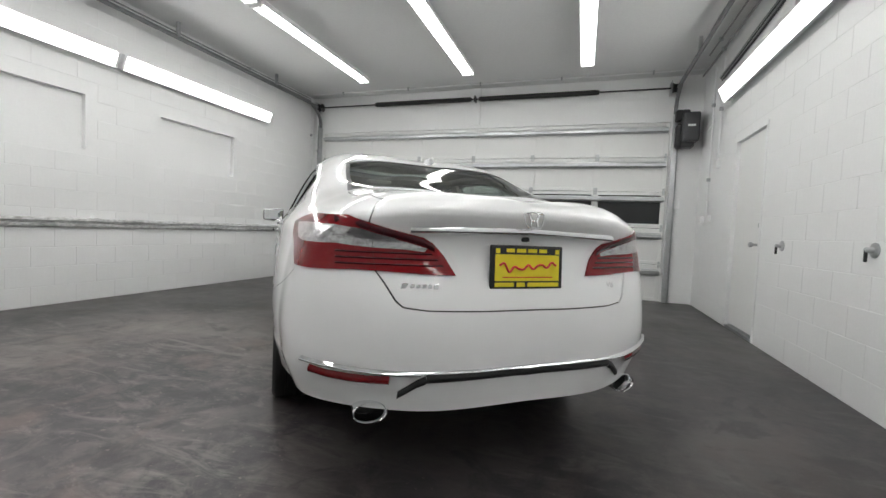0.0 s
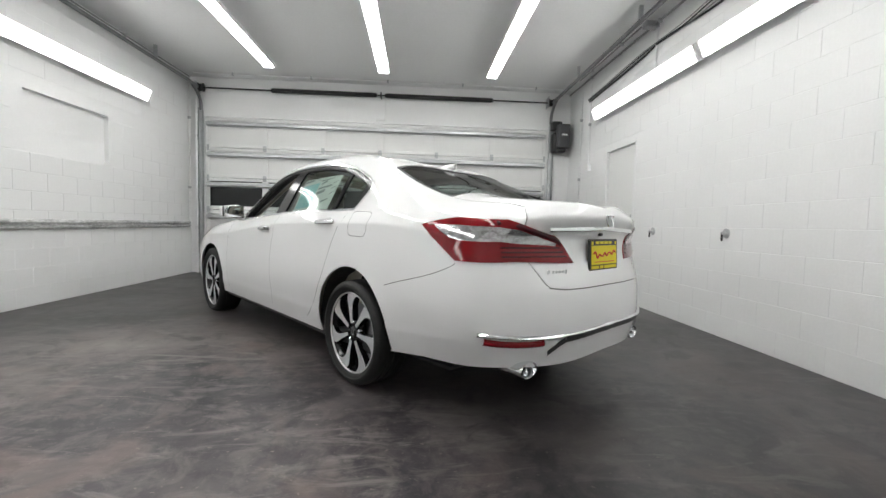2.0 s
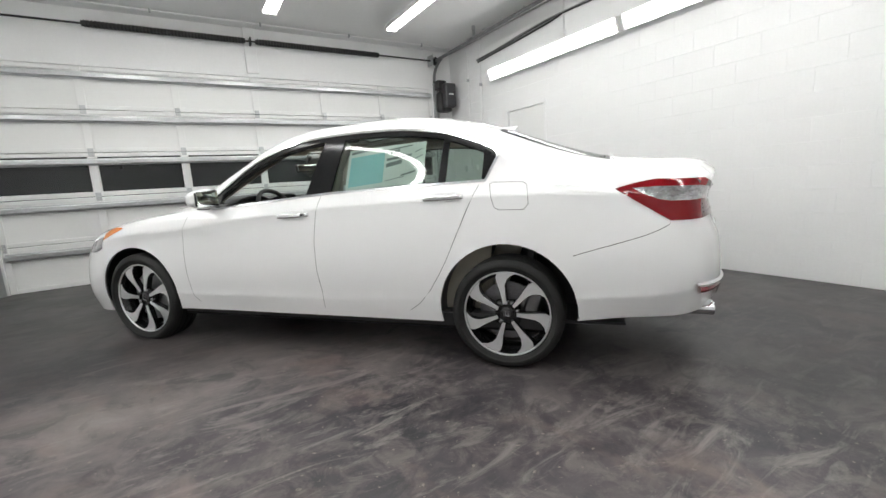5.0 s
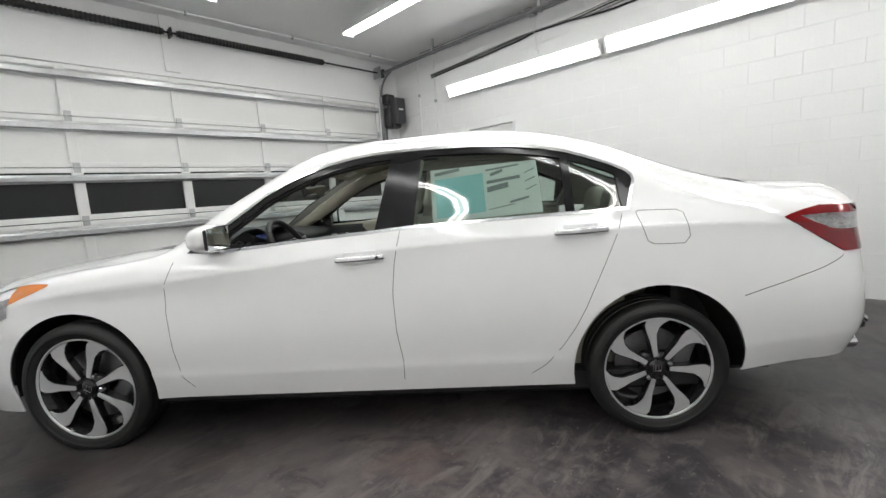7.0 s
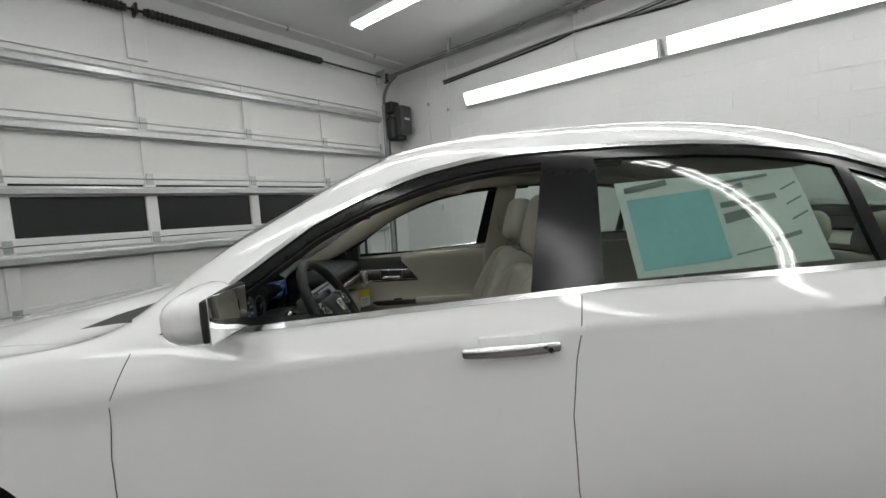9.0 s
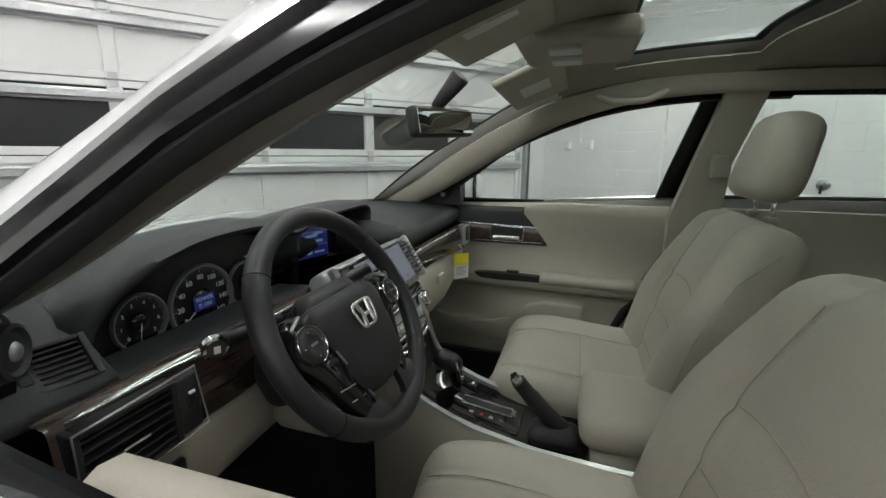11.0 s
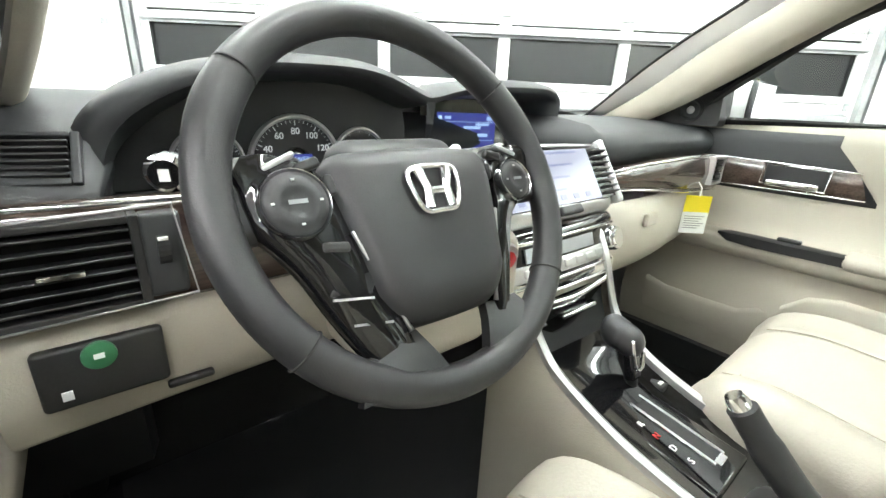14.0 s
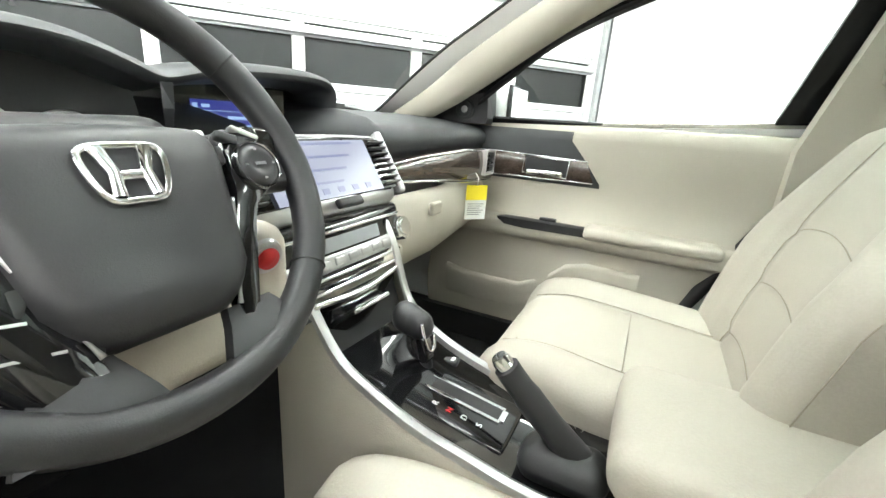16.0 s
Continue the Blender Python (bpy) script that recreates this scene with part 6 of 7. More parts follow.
# --- front seats
def seat(cx, sx, ahead, slide, name="front_seat"):
    s = group_part(name, CAR, pose(cx, slide, 0), "beige leather front seat")

    def cush(x, y, z):
        ax = abs(x)
        up = 0.022 * max(0.0, min(1.0, (ax - 0.13) / 0.09)) if z > 0 else 0
        groove = -0.010 * math.exp(-((ax - 0.145) / 0.013) ** 2) if z > 0 else 0
        groove += -0.006 * math.exp(-((y - 0.02) / 0.013) ** 2) if z > 0 and ax < 0.145 else 0
        front = -0.05 * max(0, (y - 0.12) / 0.16) ** 2
        return (x * (1 - 0.10 * max(0, (y - 0.05) / 0.2)), y, z + up + groove + front + 0.05 * y * (z > 0))
    bm = bmesh.new()
    rblock(bm, 0, 0, 0, 0.52, 0.54, 0.17, 0.055, 26, cush, pose(0, 1.545, 0.485, 2, 0, 0))
    part("seat_cushion", bm, M_LEATHER, s, smooth=True)
    bm = bmesh.new()
    rblock(bm, 0, 0, 0, 0.48, 0.46, 0.16, 0.03, 3, None, pose(0, 1.50, 0.33))
    part("seat_base", bm, M_BEIGE, s, "beige plastic seat base", smooth=True)

    def back(x, y, z):
        ax = abs(x)
        fwd = 0.045 * max(0.0, min(1.0, (ax - 0.12) / 0.10)) * (1 - 0.75 * max(0, z) / 0.3) if y > 0 else 0
        groove = (-0.010 * math.exp(-((ax - 0.135 - 0.03 * z) / 0.013) ** 2) if y > 0 else 0)
        if y > 0 and ax < 0.15:
            for zg in (-0.16, -0.04, 0.08):
                groove -= 0.006 * math.exp(-((z - zg + 1.2 * x * x) / 0.013) ** 2)
        taper = 1 - 0.26 * max(0, (z - 0.05) / 0.28)
        return (x * taper, y + fwd + groove + 0.02 * math.cos(z * 6), z)
    tilt = pose(0, 1.235 + ahead, 0.730, 18, 0, 0)
    bm = bmesh.new()
    rblock(bm, 0, 0, 0, 0.52, 0.14, 0.58, 0.06, 26, back, tilt)
    part("backrest", bm, M_LEATHER, s, smooth=True)
    # stitched seams over cushion and backrest
    lift = pose(0, 1.545, 0.485, 2, 0, 0)
    lines = [[lift @ Vector(cush(sg * 0.145, y, 0.0885)) for y in np.linspace(-0.22, 0.24, 20)] for sg in (-1, 1)]
    lines.append([lift @ Vector(cush(x, 0.02, 0.0885)) for x in np.linspace(-0.14, 0.14, 14)])
    lines.append([lift @ Vector(cush(x, 0.215, 0.083)) for x in np.linspace(-0.20, 0.20, 18)])
    lines += [[tilt @ Vector(back(sg * (0.135 + 0.03 * z), 0.0735, z)) for z in np.linspace(-0.24, 0.24, 24)] for sg in (-1, 1)]
    lines += [[tilt @ Vector(back(x, 0.0735, zg - 1.2 * x * x)) for x in np.linspace(-0.13, 0.13, 14)] for zg in (-0.16, -0.04, 0.08)]
    lines += [[tilt @ Vector(back(sg * 0.262, y, z)) for y, z in ((0.02, -0.2), (0.02, 0.0), (0.018, 0.15), (0.0, 0.24))] for sg in (-1, 1)]
    for pts in lines:
        bm = bmesh.new()
        tube(bm, pts, 0.0010, 5)
        part("seam", bm, M_STITCH, s, smooth=True)
    bm = bmesh.new()
    rblock(bm, 0, 0, 0, 0.245, 0.105, 0.215, 0.045, 8, lambda x, y, z: (x * (1 - 0.34 * max(0, z + 0.03) / 0.13), y - 0.10 * z + 0.8 * x * x * (-1), z), pose(0, 1.140 + ahead, 1.163, 8, 0, 0))
    part("headrest", bm, M_LEATHER, s, smooth=True)
    for dx in (-0.06, 0.06):
        bm = bmesh.new()
        tube(bm, [(dx, 1.140 + ahead, 0.97), (dx, 1.135 + ahead, 1.12)], 0.006, 8)
        part("headrest_post", bm, M_CHROME, s, smooth=True)
        part("post_collar", rblock(bmesh.new(), dx, 1.142 + ahead, 1.016, 0.032, 0.026, 0.014, 0.005, 2), M_BEIGE, s, smooth=True)
    bx = 0.265 * sx
    part("belt_buckle", rblock(bmesh.new(), -bx * 0.92, 1.50, 0.50, 0.03, 0.045, 0.085, 0.008, 3), M_BEIGE, s, "beige belt buckle", smooth=True)
    part("buckle_button", rblock(bmesh.new(), -bx * 0.92, 1.508, 0.545, 0.022, 0.034, 0.010, 0.003, 2), M_RED, s, "red release button", smooth=True)


seat(-0.408, -1, 0.005, -0.02)
seat(0.335, 1, 0.015, -0.075)
# belts at the centre pillars
for sd in (-1, 1):
    bm = bmesh.new()
    pts = [(sd * 0.665, 1.09, 1.13), (sd * 0.70, 1.10, 0.90), (sd * 0.715, 1.13, 0.6), (sd * 0.72, 1.15, 0.32)]
    loft(bm, [[(x, y - 0.024, z), (x - sd * 0.002, y + 0.024, z)] for x, y, z in crspline(pts, 4)])
    part("seat_belt", bm, M_BEIGE, CAR, "beige seat belt", smooth=True)
    part("belt_anchor", rblock(bmesh.new(), sd * 0.668, 1.10, 1.13, 0.03, 0.06, 0.08, 0.012, 3), M_BEIGE, CAR, smooth=True)
    part("belt_stop", rblock(bmesh.new(), sd * 0.70, 1.125, 0.86, 0.02, 0.02, 0.02, 0.006, 2), M_BEIGE, CAR, smooth=True)

# --- rear bench
bench = group_part("rear_bench", CAR, None, "beige leather rear bench")


def bench_back(x, y, z):
    g = sum(-0.010 * math.exp(-((abs(x) - c) / 0.01) ** 2) for c in (0.20, 0.52)) if y > 0 else 0
    return (x, y + g + 0.03 * math.cos(x * 5), z)


part("bench_cushion", rblock(bmesh.new(), 0, 0.33, 0.44, 1.32, 0.52, 0.18, 0.05, 14), M_LEATHER, bench, smooth=True)
part("bench_backrest", rblock(bmesh.new(), 0, 0, 0, 1.30, 0.15, 0.60, 0.05, 24, bench_back, pose(0, 0.03, 0.70, 22, 0, 0)), M_LEATHER, bench, smooth=True)
for x in (-0.40, 0.0, 0.40):
    part("rear_headrest", rblock(bmesh.new(), x, -0.10, 1.06, 0.26, 0.11, 0.16, 0.05, 6, lambda u, v, w: (u * (1 - 0.25 * max(0, w) / 0.08), v - 0.2 * w, w)), M_LEATHER, bench, smooth=True)

# --- door linings
def door_lining(sd):
    d = group_part("door_lining", CAR, None, "beige door lining with dark wood trim")

    def panel_rows(rows, name, material, label="", angle=None):
        bm = bmesh.new()
        loft(bm, [[(sd * x, y, z) for x, y, z in row] for row in rows])
        return part(name, bm, material, d, label, smooth=True, angle=angle)
    ys = np.linspace(2.24, 1.24, 21)

    def rear(z):
        return 1.245 + max(0, 0.85 - z) * 0.52
    upper, mid_, low = [], [], []
    for f in np.linspace(0, 1, 21):
        def yy(z):
            return 2.24 + (rear(z) - 2.24) * f
        upper.append([(0.778, yy(0.945), 0.93), (0.772, yy(0.952), 0.955 + 0.012 * f), (0.757, yy(0.94), 0.95 + 0.01 * f), (0.748, yy(0.92), 0.92), (0.752, yy(0.85), 0.85), (0.758, yy(0.76), 0.76), (0.752, yy(0.70), 0.70), (0.738, yy(0.672), 0.672)])
        mid_.append([(0.738, yy(0.672), 0.672), (0.70, yy(0.665), 0.668), (0.690, yy(0.655), 0.655), (0.692, yy(0.62), 0.62), (0.735, yy(0.60), 0.60)])
        bump = 0.035 * math.exp(-((f - 0.62) / 0.22) ** 2)
        low.append([(0.735, yy(0.60), 0.60), (0.745 - bump * 0.6, yy(0.55), 0.55), (0.740 - bump, yy(0.48), 0.48), (0.725 - bump * 0.6, yy(0.42), 0.42), (0.730, yy(0.36), 0.36), (0.745, yy(0.30), 0.30)])
    ahead = 7 if sd < 0 else 0
    if ahead:
        panel_rows(upper[:ahead + 1], "upper_front_panel", M_DASH, "charcoal front of the lining")
    panel_rows(upper[ahead:], "upper_panel", M_BEIGE)
    panel_rows(mid_, "arm_ledge", M_BEIGE)
    panel_rows(low, "lower_panel", M_BEIGE)
    # dark upper front area round the handle
    rows = []
    for f in np.linspace(0, 1, 12):
        t, b_ = 2.21 + (1.80 - 2.21) * f, 2.21 + (1.705 - 2.21) * f
        rows.append([(0.770, t, 0.945), (0.750, t, 0.940), (0.743, t, 0.915), (0.744, (t + b_) / 2, 0.86), (0.746, b_, 0.797), (0.756, b_, 0.785)])
    panel_rows(rows, "black_inlay", M_DASH, "charcoal soft inlay")
    rows = []
    for f in np.linspace(0, 1, 14):
        y = 2.16 + (1.745 - 2.16) * f
        z0, z1 = 0.872 - 0.012 * f, 0.795 + 0.004 * f
        rows.append([(0.744, y, z0), (0.739, y, z0 - 0.006), (0.737, y - 0.01 * f, (z0 + z1) / 2), (0.739, y - 0.02 * f, z1 + 0.006), (0.744, y - 0.02 * f, z1)])
    panel_rows(rows, "wood_inlay", M_WOOD, "dark glossy wood inlay")
    for k in (0, 4):
        bm = bmesh.new()
        tube(bm, [(sd * 0.742, r[k][1], r[k][2]) for r in rows], 0.0025, 5)
        part("chrome_line", bm, M_CHROME, d, smooth=True)
    part("handle_recess", rblock(bmesh.new(), sd * 0.738, 1.865, 0.834, 0.008, 0.130, 0.056, 0.004, 3), M_BLACK, d, smooth=True)
    bm = bmesh.new()
    rblock(bm, sd * 0.730, 1.868, 0.815, 0.012, 0.112, 0.018, 0.006, 4)
    tube(bm, [(sd * 0.734, y, z) for y, z in ((1.797, 0.858), (1.933, 0.862), (1.936, 0.812), (1.800, 0.806))], 0.0022, 6, closed=True)
    part("inner_handle", bm, M_CHROME, d, "chrome inner handle", smooth=True)
    # switch strip and speaker sail
    rows = [[(0.741, y, 0.660 + w), (0.700, y, 0.676 + w * 0.3), (0.684, y, 0.672), (0.684, y, 0.655 - w)] for y, w in ((1.985, -0.012), (1.96, 0.004), (1.9, 0.008), (1.75, 0.006), (1.62, 0.004), (1.575, -0.010))]
    panel_rows(rows, "switch_strip", M_BLACK, "black switch strip", 50)
    part("window_switch", rblock(bmesh.new(), sd * 0.705, 1.83, 0.681, 0.018, 0.05, 0.010, 0.003, 2), M_BLACK, d, smooth=True)
    part("arm_pad", rblock(bmesh.new(), sd * 0.715, 1.545, 0.662, 0.075, 0.36, 0.040, 0.018, 5), M_LEATHER, d, "beige leather arm pad", smooth=True)
    bm = bmesh.new()
    prism(bm, [(2.285, 0.945), (2.06, 0.945), (2.055, 0.96), (2.06, 1.045), (2.075, 1.05)] if sd > 0 else [(2.26, 0.945), (2.135, 0.945), (2.13, 0.96), (2.135, 1.03), (2.145, 1.035)], "x", sd * (0.70 if sd > 0 else 0.675), sd * (0.775 if sd > 0 else 0.70))
    part("speaker_sail", bm, M_BLACK, d, "black mirror sail")
    bm = bmesh.new()
    revolve(bm, [(0.0, 0.030), (-0.008, 0.029), (-0.010, 0.025), (-0.006, 0.020), (-0.008, 0.012), (-0.006, 0.0)], 28)
    facing = pose(0.70, 2.130, 0.985) if sd > 0 else pose(-0.680, 2.126, 0.994, 0, 0, 128)
    part("tweeter", bm, M_DASH, d, "round tweeter", smooth=True, angle=40, at=facing)
    bm = bmesh.new()
    revolve(bm, [(-0.012, 0.0), (-0.011, 0.008), (-0.006, 0.012)], 20)
    part("tweeter_dome", bm, M_SILVER, d, smooth=True, at=facing)
    if sd < 0:
        part("tweeter_pod", rblock(bmesh.new(), 0.020, 0, 0.002, 0.040, 0.068, 0.076, 0.018, 5, lambda x, y, z: (x, y * (1 - 1.6 * max(0, z)), z)), M_BLACK, d, "black tweeter pod", smooth=True, at=facing)
    # door pocket
    rows = [[(0.730, y, z1), (0.716, y, z1 + 0.003), (0.712, y, z1 - 0.012), (0.714, y, 0.40), (0.730, y, 0.36)] for y, z1 in ((2.16, 0.47), (2.1, 0.455), (2.0, 0.452), (1.9, 0.455), (1.82, 0.49), (1.76, 0.545), (1.70, 0.56), (1.55, 0.555))]
    panel_rows(rows, "door_pocket", M_BEIGE, "beige door pocket")
    part("door_seal", boxes((sd * 0.74 - 0.02, sd * 0.74 + 0.02, 1.255, 2.3, 0.262, 0.30)), M_BLACK, d)
    bm = bmesh.new()
    tube(bm, [(sd * 0.752, rear(z) - 0.012, z) for z in (0.30, 0.5, 0.7, 0.85, 0.95)], 0.022, 6)
    part("door_seal", bm, M_BLACK, d, smooth=True)
    if sd < 0:
        bm = bmesh.new()
        loft(bm, [[(-0.750 + dx, y, 0.988 + (1.6 - y) * 0.03 + dz) for dx, dz in ((-0.020, -0.012), (-0.018, 0.0), (-0.004, 0.006), (0.014, 0.003), (0.022, -0.008), (0.020, -0.045))] for y in np.linspace(1.885, 1.27, 12)], closed=True, cap=True)
        part("sill_strip", bm, M_BEIGE, d, "beige strip along the window sill", smooth=True, angle=50)
    return d


door_lining(1).location += Vector((0.034, -0.068, 0.016))
door_lining(-1).location += Vector((-0.015, -0.065, -0.025))
for sd in (-1, 1):
    # rear door linings, seen past the seats
    bm = bmesh.new()
    loft(bm, [[(sd * x, y, z) for x, z in ((0.79, 0.985), (0.755, 0.985), (0.745, 0.9), (0.752, 0.75), (0.70, 0.68), (0.745, 0.62), (0.75, 0.3))] for y in np.linspace(1.06, 0.10, 8)])
    part("rear_door_lining", bm, M_BEIGE, CAR, "beige rear door lining", smooth=True, angle=50)
    part("rear_inner_handle", rblock(bmesh.new(), sd * 0.742, 0.94, 0.845, 0.014, 0.12, 0.06, 0.006, 3), M_BLACK, CAR, smooth=True)

# --- overhead: mirror, visors, console
MIRROR = group_part("rear_view_mirror", CAR, frame_of((0.030, 1.828, 1.238), (0.95, -0.28, 0.04), (0, 0.15, 1)), "black rear view mirror")
part("mirror_case", rblock(bmesh.new(), 0, 0, -0.012, 0.235, 0.068, 0.03, 0.012, 5, lambda x, y, z: (x, y * (1 - 2.2 * x * x) , z)), M_BLACK, MIRROR, smooth=True)
part("mirror_glass", rblock(bmesh.new(), 0, 0, 0.004, 0.218, 0.054, 0.003, 0.0012, 4, lambda x, y, z: (x, y * (1 - 2.2 * x * x), z)), M_MIRROR, MIRROR, "mirror glass", smooth=True, angle=30)
bm = bmesh.new()
tube(bm, [(0.030, 1.846, 1.245), (0.028, 1.850, 1.272), (0.01, 1.79, 1.330)], [0.012, 0.014, 0.022], 10)
part("mirror_stem", bm, M_BLACK, CAR, smooth=True)
for sd in (-1, 1):
    bm = bmesh.new()
    rblock(bm, 0, 0, 0, 0.40, 0.175, 0.018, 0.008, 4, None, frame_of((sd * 0.33, 1.665, 1.352), (1, 0, -0.04 * sd), (0, 0.9, -0.36)))
    vis = part("sun_visor", bm, M_BEIGE, CAR, "beige sun visor", smooth=True)
    part("visor_label", boxes((-0.07, 0.05, -0.04, 0.04, -0.0105, -0.0098)), M_PAPER, vis, "pale warning label", at=frame_of((sd * 0.33, 1.665, 1.352), (1, 0, -0.04 * sd), (0, 0.9, -0.36)))
part("overhead_console", rblock(bmesh.new(), 0, 1.55, 1.378, 0.22, 0.22, 0.04, 0.015, 4), M_BEIGE, CAR, "beige overhead console", smooth=True)
for sx in (-0.05, 0.05):
    part("map_lamp", rblock(bmesh.new(), sx, 1.57, 1.356, 0.05, 0.06, 0.008, 0.003, 2), M_PAPER, CAR, "pale map lamp")
for sd in (-1, 1):
    bm = bmesh.new()
    tube(bm, crspline([(sd * 0.53, 1.50, 1.345), (sd * 0.515, 1.45, 1.325), (sd * 0.512, 1.36, 1.325), (sd * 0.525, 1.30, 1.352)], 5), 0.010, 8)
    part("grab_handle", bm, M_BEIGE, CAR, smooth=True)

# --- price sheet behind the rear side glass
STICKER = group_part("window_sheet", CAR, None, "printed white and cyan paper sheet behind the rear side window")


def on_glass(name, y0, y1, z0, z1, out, material, label=""):
    rows = [[on_side(y0 + (y1 - y0) * i / 6 + 0.03 * (z0 + (z1 - z0) * j / 5 - 1.15), z0 + (z1 - z0) * j / 5 + 0.02 * i / 6, out) for i in range(7)] for j in range(6)]
    bm = bmesh.new()
    loft(bm, rows)
    return part(name, bm, material, STICKER, label, smooth=True)


on_glass("sheet", 0.985, 0.475, 1.040, 1.285, -0.020, M_PAPER, "white printed paper")
on_glass("cyan_panel", 0.965, 0.735, 1.055, 1.235, -0.0175, M_CYAN, "cyan printed panel")
on_glass("heading", 0.965, 0.845, 1.252, 1.268, -0.0175, M_GREYPRINT)
for y0, y1, z0, z1 in ((0.72, 0.56, 1.262, 1.270), (0.72, 0.56, 1.200, 1.215), (0.72, 0.62, 1.160, 1.185), (0.62, 0.53, 1.105, 1.115), (0.70, 0.64, 1.235, 1.250), (0.54, 0.49, 1.24, 1.245), (0.54, 0.49, 1.20, 1.205), (0.54, 0.49, 1.16, 1.165), (0.72, 0.60, 1.08, 1.084)):
    on_glass("print_block", y0, y1, z0, z1, -0.0175, M_GREYPRINT)

# the cabin's fittings sit on the car's middle line
for ob in (DASHBOARD, WHEEL, CONSOLE, TAG):
    ob.location += Vector((0.05, -0.08, 0.005))


# ---------------------------------------------------------------- the car: wheels and outer details
M_ALLOY = mat("machined_alloy", (0.72, 0.72, 0.73), 0.38, metal=0.6, vary=0.04, scale=20, fine=300, bump=0.03)
M_DARKALLOY = mat("black_alloy", (0.012, 0.012, 0.013), 0.25, metal=0.2, vary=0.1, scale=20, fine=100, bump=0.0, coat=0.5)
M_DISC = mat("brake_steel", (0.30, 0.30, 0.31), 0.4, metal=1.0, vary=0.1, scale=30, fine=100)


def road_wheel(at):
    """A wheel whose outer face looks along -x."""
    w = group_part("wheel", CAR, at, "black tyre on a seven-blade machined alloy wheel")
    bm = bmesh.new()
    revolve(bm, [(x, 0.218 + (r - 0.218) * 0.58) for x, r in [(0.095, 0.222), (0.108, 0.245), (0.112, 0.275), (0.108, 0.305), (0.095, 0.321), (0.075, 0.328), (0.050, 0.330), (0.048, 0.324), (0.040, 0.324), (0.038, 0.330), (0.004, 0.331), (0.002, 0.324), (-0.006, 0.324), (-0.008, 0.331),
                 (-0.040, 0.330), (-0.042, 0.324), (-0.050, 0.324), (-0.052, 0.330), (-0.075, 0.328), (-0.095, 0.321), (-0.104, 0.308), (-0.106, 0.300), (-0.110, 0.296), (-0.113, 0.275), (-0.112, 0.262), (-0.108, 0.258), (-0.106, 0.240), (-0.098, 0.224), (-0.090, 0.218)]], 72)
    part("tyre", bm, M_RUBBER, w, "black rubber tyre", smooth=True, angle=50)
    bm = bmesh.new()
    revolve(bm, [(-0.092, 0.2185), (-0.096, 0.2165), (-0.096, 0.2125), (-0.088, 0.2095)], 72)
    part("rim_lip", bm, M_ALLOY, w, "bright machined rim lip", smooth=True, angle=40)
    bm = bmesh.new()
    revolve(bm, [(-0.088, 0.2095), (-0.070, 0.203), (-0.045, 0.190), (0.02, 0.185), (0.09, 0.200), (0.095, 0.222)], 48)
    part("rim_barrel", bm, M_DARKALLOY, w, smooth=True, angle=40)
    bm = bmesh.new()
    revolve(bm, [(-0.012, 0.03), (-0.012, 0.150), (0.008, 0.150), (0.008, 0.03)], 48)
    part("brake_disc", bm, M_DISC, w, "grey steel brake disc", smooth=True, angle=30)
    part("brake_caliper", rblock(bmesh.new(), -0.01, 0.0, 0.0, 0.06, 0.07, 0.13, 0.015, 3, None, pose(0, -0.125, 0.045, 20, 0, 0)), M_DISC, w, smooth=True)
    part("hub", rblock(bmesh.new(), -0.045, 0, 0, 0.05, 0.13, 0.13, 0.06, 6), M_DARKALLOY, w, smooth=True)
    blade = [(-0.008, 0.050), (0.008, 0.050), (0.011, 0.100), (0.015, 0.145), (0.030, 0.172), (0.050, 0.188), (0.072, 0.194), (0.066, 0.2035), (0.040, 0.210), (0.010, 0.2135), (-0.012, 0.2135), (-0.024, 0.190), (-0.022, 0.160), (-0.014, 0.120)]
    for i in range(7):
        m = pose(0, 0, 0, i * 360 / 7 - 8, 0, 0)
        bm = bmesh.new()
        prism(bm, [(-t, r) for t, r in blade], "x", -0.086, -0.080)
        bmesh.ops.transform(bm, matrix=m, verts=bm.verts[:])
        part("blade", bm, M_ALLOY, w, "machined silver blade")
        back = inset([(-t, r) for t, r in blade], -0.004)
        bm = bmesh.new()
        prism(bm, back, "x", -0.0815, -0.045)
        bmesh.ops.transform(bm, matrix=m, verts=bm.verts[:])
        part("blade_back", bm, M_DARKALLOY, w, "black blade side")
    for i in range(5):
        a = radians(72 * i + 20)
        bm = bmesh.new()
        revolve(bm, [(-0.060, 0.011), (-0.078, 0.011), (-0.082, 0.008), (-0.083, 0.0)], 8)
        part("wheel_nut", bm, M_CHROME, w, at=pose(0, 0.055 * math.cos(a), 0.055 * math.sin(a)), smooth=True, angle=30)
    bm = bmesh.new()
    revolve(bm, [(-0.066, 0.034), (-0.074, 0.033), (-0.078, 0.028), (-0.079, 0.0)], 28)
    cap = part("centre_cap", bm, M_GLOSSBLACK, w, smooth=True, angle=40)
    bm = bmesh.new()
    tube(bm, [(0, y, z) for y, z in ((-0.015, -0.013), (0.015, -0.013), (0.017, 0.013), (-0.017, 0.013))], 0.0022, 5, closed=True)
    tube(bm, [(0, -0.007, -0.012), (0, -0.006, 0.012)], 0.0024, 5)
    tube(bm, [(0, 0.007, -0.012), (0, 0.006, 0.012)], 0.0024, 5)
    part("cap_emblem", bm, M_CHROME, cap, "chrome cap emblem", at=pose(-0.0805, 0, 0))
    return w


